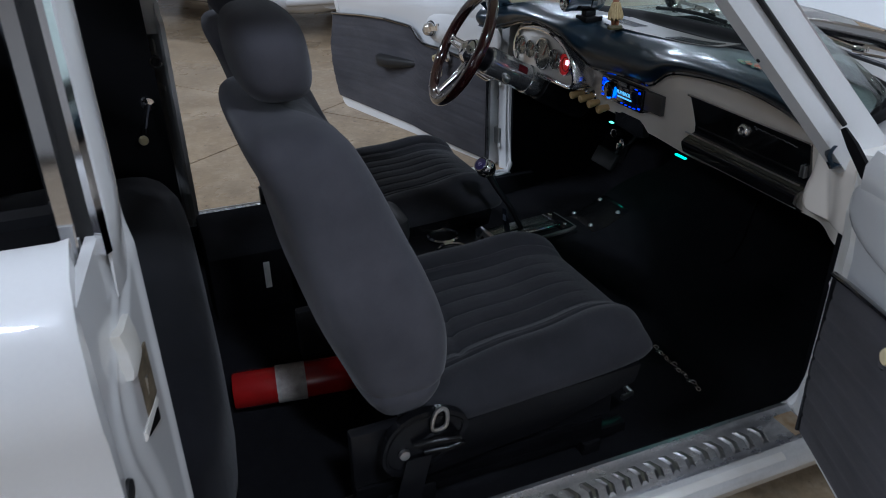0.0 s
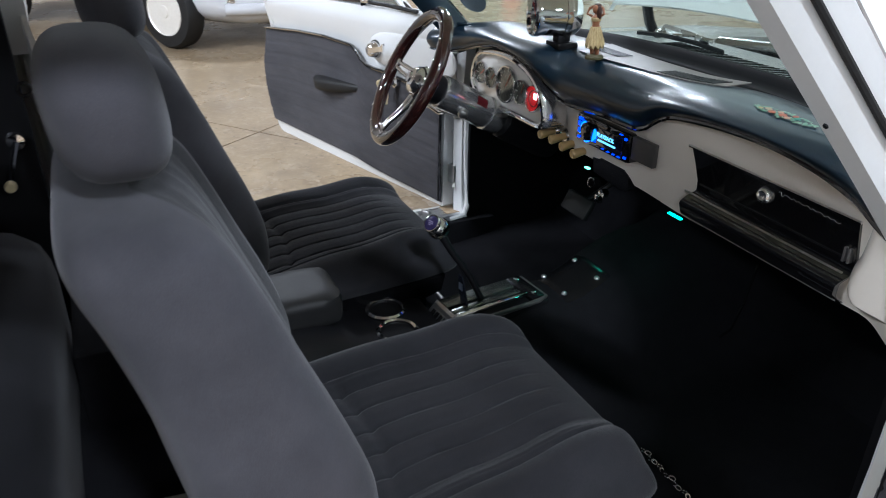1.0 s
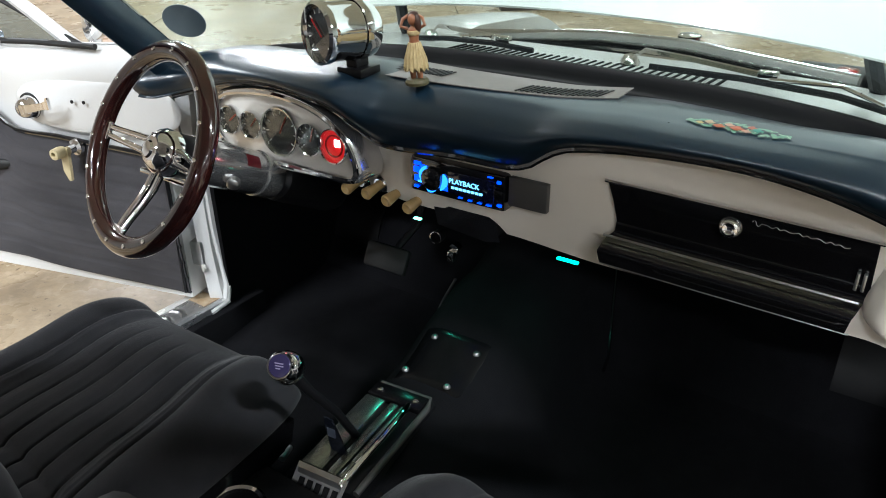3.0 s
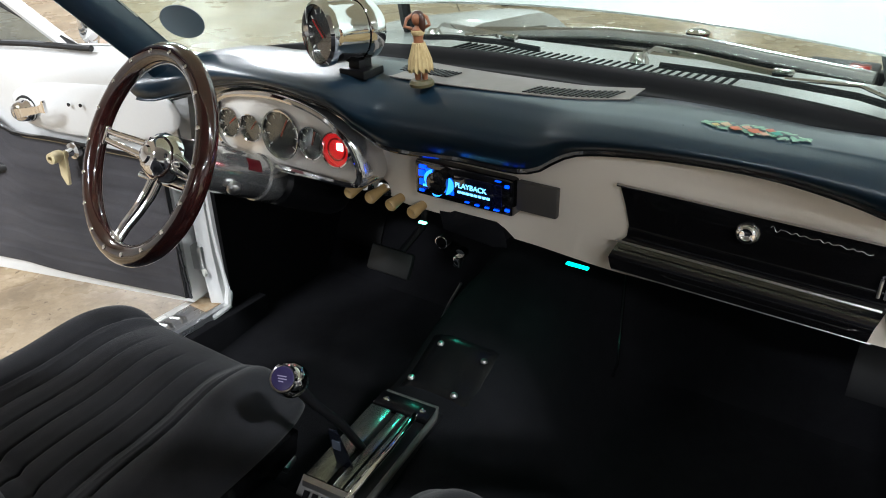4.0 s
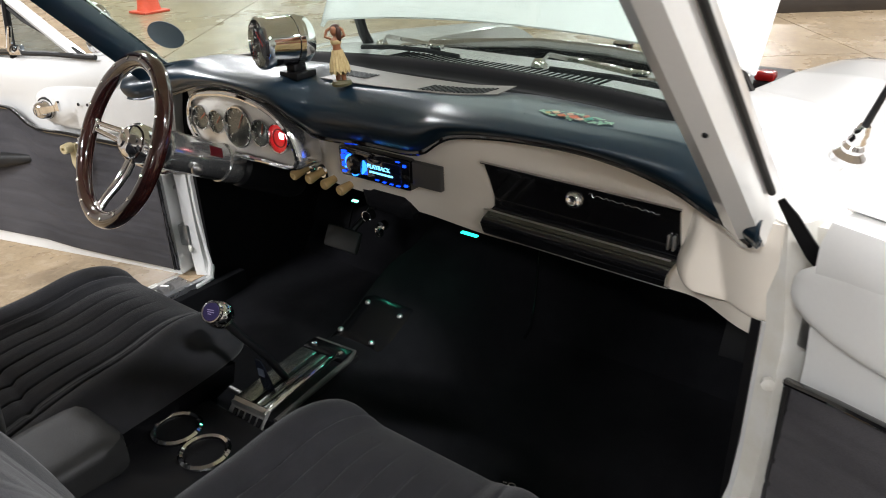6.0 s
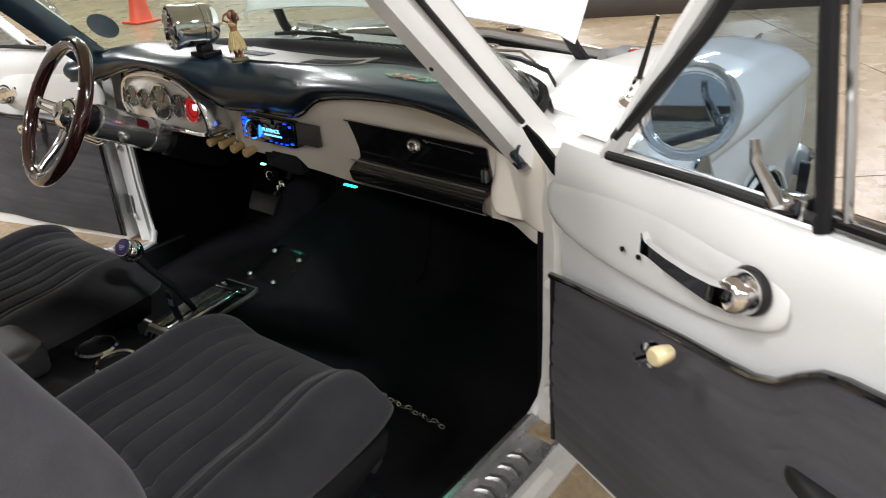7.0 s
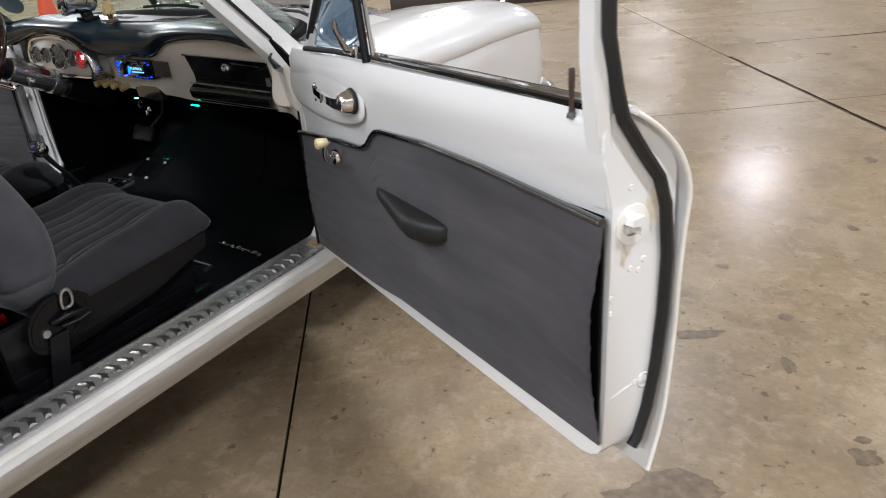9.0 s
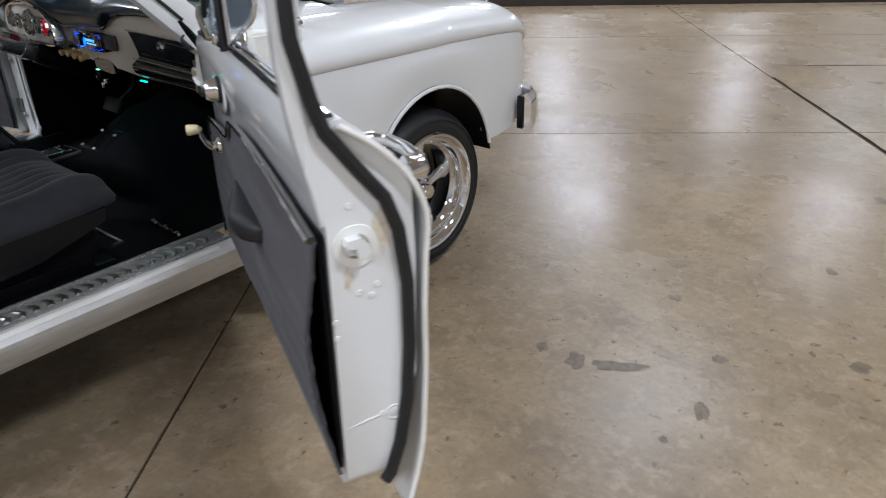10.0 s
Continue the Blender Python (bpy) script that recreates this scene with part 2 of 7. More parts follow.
RED = mat("red_enamel", (0.24, 0.008, 0.006), 0.25, coat=0.6, col2=(0.33, 0.01, 0.01), scale=12)
DIAL = mat("dial_face", (0.040, 0.038, 0.036), 0.25, coat=1.0, col2=(0.015, 0.015, 0.015), scale=60)
PALE = mat("pale_print", (0.75, 0.75, 0.72), 0.6, scale=40)
GLASS = glass("clear_glass")
SCREENGLASS = glass("green_tinted_glass", (0.88, 0.95, 0.915))
# the bluish tint puts pale blue reflections into the vent glass colour
VENTGLASS = glass("vent_glass_blue_sheen", (0.70, 0.78, 0.85), 1.0)
MIRROR = mat("mirror_glass", (0.9, 0.92, 0.95), 0.02, metal=1.0, scale=3)
GREENLED = glow("cyan_led", (0.03, 1.0, 0.62), 4.5)
WHITELED = glow("mint_led", (0.22, 1.0, 0.62), 5.0)
REDLAMP = glow("red_dial_lamp", (1.0, 0.012, 0.015), 0.42)
REDHOT = glow("red_dial_bulb", (1.0, 0.42, 0.45), 9.0)
BLUELCD = glow("blue_display", (0.008, 0.06, 1.0), 2.4)
ICE = glow("ice_blue_digits", (0.22, 0.66, 1.0), 2.0)
ARCBLUE = glow("bright_blue_arc", (0.03, 0.20, 1.0), 3.4)
BLUELAMP = glow("blue_indicator", (0.03, 0.06, 1.0), 1.5)
TUBE = glow("lamp_tube", (1.0, 0.97, 0.92), 16.0)


def concrete():
    m = mat("polished_concrete", (0.310, 0.238, 0.148), 0.18, col2=(0.205, 0.152, 0.092), scale=0.8, rough2=0.40, bump=0.40, bump_scale=38, fine=0.10, spec=0.20)
    nt = m.node_tree
    b = nt.nodes["Principled BSDF"]
    src = b.inputs["Base Color"].links[0].from_socket
    geo = nt.nodes.new("ShaderNodeNewGeometry")
    # cloudy tones, worn pale areas, brown mottling, pits and grain
    for scale, lo, hi, amount, col in ((0.55, 0.40, 0.68, 0.45, (0.190, 0.145, 0.092)), (1.5, 0.46, 0.70, 0.60, (0.365, 0.295, 0.205)), (3.1, 0.44, 0.70, 0.55, (0.165, 0.122, 0.076)),
                                       (7.5, 0.46, 0.68, 0.40, (0.150, 0.112, 0.072)), (16.0, 0.50, 0.66, 0.38, (0.375, 0.310, 0.225)), (24.0, 0.62, 0.67, 0.75, (0.085, 0.060, 0.040)), (75.0, 0.45, 0.75, 0.30, (0.120, 0.090, 0.060))):
        n = nt.nodes.new("ShaderNodeTexNoise")
        n.inputs["Scale"].default_value = scale
        n.inputs["Detail"].default_value = 9
        n.inputs["Roughness"].default_value = 0.62
        n.inputs["Distortion"].default_value = 0.35
        nt.links.new(geo.outputs["Position"], n.inputs["Vector"])
        r = nt.nodes.new("ShaderNodeMapRange")
        r.interpolation_type = "SMOOTHSTEP"
        r.inputs["From Min"].default_value, r.inputs["From Max"].default_value = lo, hi
        r.inputs["To Max"].default_value = amount
        nt.links.new(n.outputs["Fac"], r.inputs["Value"])
        x = nt.nodes.new("ShaderNodeMix")
        x.data_type = "RGBA"
        x.inputs["B"].default_value = (*col, 1)
        nt.links.new(r.outputs["Result"], x.inputs["Factor"])
        nt.links.new(src, x.inputs["A"])
        src = x.outputs["Result"]
    nt.links.new(src, b.inputs["Base Color"])
    return m


CONCRETE = concrete()
STAIN = mat("dark_floor_stain", (0.105, 0.078, 0.050), 0.40, col2=(0.165, 0.125, 0.082), scale=28, fine=0.2, bump=0.2, bump_scale=40, spec=0.2)
JOINT = mat("joint_filler", (0.024, 0.017, 0.012), 0.9, scale=20, spec=0.05)
WALLPAINT = mat("hall_wall_paint", (0.52, 0.50, 0.47), 0.7, col2=(0.44, 0.425, 0.40), scale=1.2)
SKIRT = mat("dark_wall_base", (0.035, 0.028, 0.024), 0.5, col2=(0.05, 0.04, 0.032), scale=3)
CEILPAINT = mat("ceiling_paint", (0.55, 0.54, 0.52), 0.8, scale=1.0)

# ---- hall ----
def hall_box(n0, n1, a0, a1, z0, z1, bev=0.0):
    # the hall's across axis becomes x, its length runs along -y
    return moved(box(n0, n1, -a1, -a0, z0, z1, bev), Matrix.Rotation(math.atan2(AC.y, AC.x), 4, "Z"))


N0, N1, A0, A1, HIGH = -15.0, 15.0, -29.0, 17.0, 6.0
hall_floor = tagged(part("floor", hall_box(N0, N1, A0, A1, -0.30, -0.012), JOINT), "tan polished concrete floor of a car hall, in large worn slabs", "floor", kind="structure")
for nm, dims in (("wall_north", (N0, N1, A0 - 0.25, A0, 0, HIGH)), ("wall_south", (N0, N1, A1, A1 + 0.25, 0, HIGH)),
                 ("wall_east", (N1, N1 + 0.25, A0 - 0.25, A1 + 0.25, 0, HIGH)), ("wall_west", (N0 - 0.25, N0, A0 - 0.25, A1 + 0.25, 0, HIGH))):
    tagged(part(nm, hall_box(*dims), WALLPAINT), "plain painted wall of the car hall", "wall", kind="structure")
tagged(part("ceiling", hall_box(N0 - 0.25, N1 + 0.25, A0 - 0.25, A1 + 0.25, HIGH, HIGH + 0.2), CEILPAINT), "grey painted hall ceiling", "ceiling", kind="structure")
tagged(part("kerb", hall_box(0.9, N1, -7.15, -6.70, -0.012, 0.22, 0.02), SKIRT), "low dark brown kerb on the hall floor", "kerb", kind="structure")


def ceiling_lamp(n, a, power=1.0):
    at = hall(n, a, HIGH)
    lamp = thing("ceiling_light", "long white ceiling light with a bright diffuser", "ceiling light", at, "lights in rows under the hall ceiling")
    m = Matrix.Translation(at) @ Matrix.Rotation(math.atan2(AC.y, AC.x), 4, "Z")
    part("housing", moved(box(-0.75, 0.75, -0.16, 0.16, -0.11, -0.002, 0.02), m), PALE, lamp)
    part("diffuser", moved(box(-0.72, 0.72, -0.14, 0.14, -0.125, -0.111, 0.004), m), TUBE, lamp, "glowing white diffuser")
    data = bpy.data.lights.new("ceiling_light_beam", "AREA")
    data.shape, data.size, data.size_y, data.energy = "RECTANGLE", 1.4, 0.28, LAMP_WATTS * power
    data.color = (1.0, 0.985, 0.965)
    beam = new("ceiling_light_beam", data)
    beam.matrix_world = m @ Matrix.Translation((0, 0, -0.14))


LAMP_WATTS = 520
for n, power in ((-6.4, 1.0), (3.7, 0.9), (9.8, 0.75)):
    for a in (-23.0, -14.5, -6.2, 3.3, 12.4):
        ceiling_lamp(n, a, power)
for a in (-18.5, -10.5, 6.6):
    ceiling_lamp(-2.8, a)
# three more ceiling lights, unseen, added to brighten the open door and dash
for n, a, power in ((-6.4, 8.0, 0.6), (0.4, 9.2, 0.4), (-3.4, 2.4, 0.6)):
    ceiling_lamp(n, a, power)

# ---- the car: shell ----
car = thing("classic_car", "white two-door classic sedan with both doors and the bonnet open", "car", (0, 0, 0))


def windscreen_base(x):
    # the foot of the curved windscreen
    y = curve(abs(x), ((0.0, 0.362), (0.2, 0.355), (0.35, 0.338), (0.5, 0.298), (0.58, 0.24), (0.63, 0.155), (0.665, 0.06)))
    return Vector((x, y, 0.998 - 0.012 * (x / 0.6) ** 2))


def windscreen(u, v):
    x = (u - 0.5) * 2 * (0.665 - 0.05 * v)
    b = windscreen_base(max(-0.66, min(0.66, x)))
    top = Vector((x, -0.40 + 0.10 * (1 - (x / 0.62) ** 2), 1.385 + 0.015 * (1 - (x / 0.62) ** 2)))
    return b.lerp(top, v)


# floor pan, tunnel, toe board
def pan_z(x, y):
    z = 0.335 + 0.02 * smooth_lerp(y, ((0.0, 0), (0.2, 1)))
    hump = math.exp(-((abs(x + 0.03) / 0.155) ** 4))
    z += hump * smooth_lerp(y, ((-1.2, 0.10), (-0.5, 0.13), (-0.05, 0.175), (0.25, 0.26), (0.45, 0.34)))
    z += 0.33 * smooth_lerp(y, ((0.40, 0.0), (0.62, 1.0)))
    return min(z, 0.80)


part("floor_pan", sheet(lambda u, v: (-0.69 + 1.38 * u, -1.75 + 2.37 * v, pan_z(-0.69 + 1.38 * u, -1.75 + 2.37 * v)), 46, 60, 0.02, (0, 0, -1)), CARPET, car, "black carpet over floor and tunnel")
part("carpet_binding", tube([(x, y, pan_z(x, y) + 0.004) for x, y in ((0.150, 0.33), (0.146, 0.364), (0.130, 0.408), (0.112, 0.455), (0.103, 0.495), (0.100, 0.520), (0.108, 0.540), (0.150, 0.555), (0.24, 0.560))], 0.0035, 6), GLOSSPLASTIC, car, "shiny black edge binding of the carpet")
part("firewall", box(-0.70, 0.70, 0.60, 0.62, 0.36, 0.93), CARPET, car)
for s, nm in ((1, "near"), (-1, "far")):
    k0 = 0.045 if s > 0 else 0.105
    part("kick_panel", prism([(k0, 0.335), (0.61, 0.335), (0.61, 0.92), (0.12, 0.92), (k0, 0.80)], s * 0.685, s * 0.70), SEALBLACK, car, "black kick panel")
    part("heel_side", box(s * 0.660, s * 0.688, -1.75, k0 + 0.08, 0.325, 0.408, 0.004), CARPET, car)

# rockers, the sills of the door openings
for s, y0, y1 in ((1, -1.10, 0.02), (-1, -0.985, 0.09)):
    prof = [(0.69, 0.325), (0.69, 0.408), (0.765, 0.413), (0.785, 0.411), (0.801, 0.405), (0.807, 0.396), (0.801, 0.378), (0.774, 0.338), (0.745, 0.300)]
    part("rocker_panel", prism([(s * x, z) for x, z in prof], y0 - 0.75, y1 + 0.5, "y", 0.004), ROCKER, car, "scuffed white sill")
    part("rocker_step", prism([(s * 0.776, 0.4100), (s * 0.780, 0.4150), (s * 0.788, 0.4140), (s * 0.794, 0.4085), (s * 0.792, 0.400)], y0, y1 - 0.10, "y", 0.0015), WHITE_WORN, car)
    part("rocker_groove", box(s * 0.7925, s * 0.7955, y1 - 0.30, y1 - 0.06, 0.400, 0.4065, 0.001), GREYPAINT, car)
    plate = part("scuff_plate", prism([(s * 0.680, 0.409), (s * 0.680, 0.424), (s * 0.690, 0.4265), (s * 0.703, 0.4195), (s * 0.760, 0.4195), (s * 0.766, 0.4145)], y0, y1, "y"), PLATE, car, "ribbed bright metal scuff plate")
    rib = bmesh.new()
    vs = [rib.verts.new(c) for c in ((-0.023, -0.012, 0), (0.0, -0.004, 0), (0.023, -0.012, 0), (0.023, 0.004, 0), (0.0, 0.014, 0), (-0.023, 0.004, 0),
                                     (-0.018, -0.006, 0.0035), (0.0, 0.001, 0.0035), (0.018, -0.006, 0.0035), (0.018, 0.000, 0.0035), (0.0, 0.008, 0.0035), (-0.018, 0.000, 0.0035))]
    for f in ((0, 1, 7, 6), (1, 2, 8, 7), (2, 3, 9, 8), (3, 4, 10, 9), (4, 5, 11, 10), (5, 0, 6, 11), (6, 7, 10, 11), (7, 8, 9, 10)):
        rib.faces.new([vs[i] for i in f])
    first = part("rib", rib, STEEL, plate, smooth=0)
    part("rust_patch", box(s * 0.704, s * 0.760, y1 - 0.048, y1 - 0.004, 0.4196, 0.4208), mat("rusty_brown", (0.26, 0.16, 0.07), 0.6, col2=(0.42, 0.34, 0.24), scale=45, bump=0.3, bump_scale=120), plate, "rusty brown front end of the plate")
    n = int((y1 - y0 - 0.10) / 0.0335)
    for i in range(n):
        o = first if i == 0 else new("rib", first.data)
        o.parent = plate
        o.location = (s * 0.732, y0 + 0.04 + i * 0.0335, 0.4195)

# hinge pillars and windscreen pillars
for s in (1, -1):
    yo = 0.0 if s > 0 else 0.06
    hp = [(0.708, 0.03), (0.708, 0.12), (0.80, 0.16), (0.845, 0.15), (0.845, 0.10), (0.775, 0.085), (0.755, 0.035), (0.735, 0.015)]
    rings = []
    for z in (0.39, 0.44, 0.55, 0.70, 0.80, 0.88, 0.955):
        w = smooth_lerp(z, ((0.39, -0.015), (0.5, 0.0), (0.8, 0.0), (0.95, -0.02)))
        rings.append([(s * (x + w), y + yo, z) for x, y in hp])
    part("hinge_pillar", bevelled(loft(rings), 0.006), WHITE_WORN if s > 0 else WHITE, car, "worn white painted hinge pillar")
    for z in (0.50, 0.72):
        part("bolt", lathe([(0.0, 0), (0.011, 0), (0.010, 0.006), (0.0, 0.008)], 8, aim((s * 0.727, 0.018 + yo, z), (s * 0.3, -0.9, 0))), WHITE_WORN, car)
    part("jamb_flange", tube([(s * 0.708, 0.045 + yo, 0.80), (s * 0.708, 0.045 + yo, 0.60), (s * 0.703, 0.050 + yo, 0.50), (s * 0.695, 0.048 + yo, 0.45), (s * 0.686, 0.030 + yo, 0.418), (s * 0.686, -0.02 + yo, 0.412)], 0.010, 8), WHITE, car, "white welded edge of the door opening")
    # windscreen pillar: a hollow section that leans back and in
    foot, head = (Vector((0.690, 0.055, 0.93)), Vector((0.645, -0.41, 1.40))) if s > 0 else (Vector((-0.705, 0.055 + yo * 0.3, 0.93)), Vector((-0.635, -0.41, 1.40)))
    sec = [(-0.040, -0.020), (-0.043, 0.010), (-0.030, 0.034), (-0.004, 0.044), (0.006, 0.030), (0.009, 0.006), (0.008, -0.012), (0.002, -0.028), (-0.020, -0.032)]
    if s < 0:
        sec = [(-0.020, -0.004), (-0.022, 0.020), (-0.010, 0.040), (0.004, 0.030), (0.006, 0.006), (0.000, -0.004)]
    rings = []
    for k in range(9):
        t = k / 8
        p = foot.lerp(head, t)
        w = 1.25 - 0.35 * t if t < 0.3 else 1.145 - 0.2 * (t - 0.3)
        rings.append([p + Vector((s * a * w, b * 0.9 * w, b * 0.55 * w)) for a, b in sec])
    part("windscreen_pillar", bevelled(loft(rings), 0.003), WHITE, car)
    part("pillar_rubber", tube([foot.lerp(head, t) + Vector((s * (0.015 if s > 0 else 0.014), 0.000, 0.0)) for t in (0.16, 0.3, 0.6, 1.0)], 0.0045, 8), RUBBER, car, "black rubber door seal")
    part("screen_side_rubber", tube([foot.lerp(head, t) + Vector((-s * 0.038, 0.026, 0.014)) for t in (0.06, 0.3, 0.6, 1.0)], 0.008, 10), SEALBLACK, car, "black rubber at the side of the windscreen")
    part("pillar_trim", tube([foot.lerp(head, t) + Vector((-s * 0.012, 0.047, 0.026)) for t in (0.05, 0.3, 0.6, 1.0)], [0.006] * 4, 8), CHROME, car, "chrome windscreen moulding")
    if s > 0:
        part("pillar_screw", lathe([(0.0, 0.0), (0.0035, 0.0), (0.003, 0.0015), (0.0, 0.002)], 10, aim(foot.lerp(head, 0.44) + Vector((-s * 0.004, -0.040, -0.020)), (0, -0.85, -0.5))), BLACK, car)
    wa, wb = Vector((s * 0.712, -0.038 + yo, 1.005)), Vector((s * 0.760, -0.004 + yo, 0.918))
    part("pillar_wedge", loft([[wa.lerp(wb, t) + Vector((s * dx * k, dy * k, dz * k)) for dx, dy, dz in ((-0.010, 0.014, -0.006), (0.010, 0.014, 0.010), (0.014, -0.004, 0.012), (-0.006, -0.010, -0.004))] for t, k in ((0, 0.3), (0.3, 0.55), (0.8, 0.65), (1.0, 0.4))]), SEALBLACK, car, "black rubber wedge at the foot of the pillar")
    if s < 0:
        inner = [(-0.046, -0.010), (-0.050, 0.012), (-0.036, 0.036), (-0.024, 0.034), (-0.026, 0.004), (-0.022, -0.004), (-0.026, -0.018), (-0.036, -0.020)]
        part("pillar_cover", bevelled(loft([[foot.lerp(head, t) + Vector((s * a * w, b * 0.9 * w, b * 0.55 * w)) for a, b in inner] for t, w in ((0.0, 1.25), (0.15, 1.2), (0.3, 1.15), (0.6, 1.09), (1.0, 1.01))]), 0.003), BLUE, car, "dark blue inner cover of the windscreen pillar")
    part("pillar_gusset", prism([(0.05, 0.90), (0.05, 0.945), (0.12, 0.960), (0.28, 0.950), (0.28, 0.90)], s * 0.725, s * 0.80, "x", 0.006), WHITE_WORN, car)

# windscreen, its black rubber and the cowl
screen = part("windscreen", sheet(lambda u, v: windscreen(u, 0.03 + 0.95 * v), 32, 14, 0.004), SCREENGLASS, car, "faintly green curved windscreen glass")
screen.visible_shadow = False
part("sticker", moved(lathe([(0, 0), (0.041, 0), (0.041, 0.0015), (0, 0.0015)], 28), Matrix.Translation((-0.672, 0.092, 1.052)) @ Vector((-0.45, 0.72, 0.55)).to_track_quat("Z", "Y").to_matrix().to_4x4()), mat("grey_blue_sticker", (0.16, 0.18, 0.24), 0.5), screen, "round grey-blue sticker on the windscreen")
def band(x):
    # width of the black seal between dash pad and glass
    return 0.118 - 0.085 * smooth_lerp(abs(x), ((0.46 if x < 0 else 0.40, 0), (0.655, 1)))


part("windscreen_rubber", loft([[windscreen_base(x) + Vector((0, dy * band(x) / 0.118 if dy < 0 else dy, dz)) for dy, dz in ((-0.122, -0.030), (-0.122, -0.004), (-0.105, 0.000), (-0.085, -0.006), (-0.060, -0.008), (-0.045, -0.003), (-0.030, 0.003), (-0.012, 0.006), (0.004, 0.005), (0.014, -0.001), (0.018, -0.012))] for x in [-0.66 + 1.32 * k / 48 for k in range(49)]]), SEALBLACK, car, "black rubber windscreen seal")


def cowl(u, v):
    x = -0.74 + 1.48 * u
    b = windscreen_base(max(-0.62, min(0.62, x)))
    y = b.y + 0.02 + (0.56 - b.y) * v
    return (x, y, 0.990 - 0.012 * v - 0.05 * (abs(x) / 0.74) ** 4)


part("cowl_panel", sheet(cowl, 40, 8, 0.012, (0, 0, -1)), WHITE, car)
for i in range(36):
    x = -0.265 + 0.530 * i / 35
    o = part("cowl_slot", prism([(0.392, 0.976), (0.468, 0.976), (0.468, 0.9868), (0.392, 0.9908)], x - 0.0020, x + 0.0020), SEALBLACK, car) if i == 0 else new("cowl_slot", slot_mesh)
    if i == 0:
        slot_mesh = o.data
        slot_x = x
    o.parent = car
    o.location = (x - slot_x, 0, 0)
for px, arm, blade in ((0.085, ((0.0, 0.0, 0.012), (0.03, -0.012, 0.036), (0.12, -0.028, 0.034), (0.255, -0.050, 0.026)), ((0.14, 0.425), (0.30, 0.405), (0.45, 0.365), (0.555, 0.300), (0.615, 0.225))),
                       (-0.36, ((0.0, 0.0, 0.012), (0.03, -0.012, 0.036), (0.12, -0.022, 0.034), (0.20, -0.030, 0.030)), ((-0.36, 0.405), (-0.28, 0.420), (-0.18, 0.428), (-0.09, 0.430)))):
    wiper = part("wiper", bevelled(loft([[Vector((px + x + dx, 0.478 + y + dy, 0.980 + z + dz)) for dx, dy, dz in ((0, -0.007, -0.003), (0, 0.007, -0.003), (0, 0.005, 0.004), (0, -0.005, 0.004))] for x, y, z in arm]), 0.0012), CHROME, car, "chrome wiper arm")
    part("wiper_pivot", lathe([(0.018, 0.0), (0.018, 0.012), (0.011, 0.024), (0, 0.026)], 18, Matrix.Translation((px, 0.478, 0.978))), CHROME, wiper)
    n = len(blade)
    top = [Vector((x, y, 0.998 + 0.006 * math.sin(math.pi * i / (n - 1)))) for i, (x, y) in enumerate(blade)]
    part("wiper_blade", loft([[p + Vector(o) for o in ((0, -0.003, -0.004), (0, 0.003, -0.004), (0, 0.003, 0.003), (0, 0.0, 0.006), (0, -0.003, 0.003))] for p in top]), BLACK, wiper, "black rubber wiper blade")
    mid = top[n // 2]
    part("blade_bridge", tube([top[1].lerp(mid, 0.3) + Vector((0, 0, 0.007)), mid + Vector((0, 0.004, 0.015)), mid.lerp(top[-2], 0.6) + Vector((0, 0, 0.007))], 0.003, 6), CHROME, wiper)
    part("arm_claw", box(px + arm[-1][0] - 0.02, px + arm[-1][0] + 0.012, 0.478 + arm[-1][1] - 0.010, 0.478 + arm[-1][1] + 0.006, 0.998, 1.016, 0.003), CHROME, wiper)

# roof and rear
def roof(u, v):
    x = (u - 0.5) * 1.30
    y = -0.40 - 1.20 * v
    return (x, y + 0.10 * (1 - v) * (1 - (x / 0.65) ** 2), 1.40 + 0.055 * (1 - abs(x / 0.66) ** 2.6) + 0.03 * math.sin(math.pi * v))


part("roof", sheet(roof, 24, 16, 0.02, (0, 0, 1)), WHITE, car)
part("headliner", sheet(lambda u, v: Vector(roof(u, v)) + Vector((0, 0, -0.004)), 24, 16, 0.003, (0, 0, -1)), mat("pale_headliner", (0.55, 0.53, 0.50), 0.9, bump=0.1), car)
for s in (1, -1):
    part("roof_rail", tube([(s * 0.645, -0.40, 1.405), (s * 0.655, -0.8, 1.425), (s * 0.655, -1.2, 1.425), (s * 0.64, -1.62, 1.40)], 0.022, 10), WHITE, car)

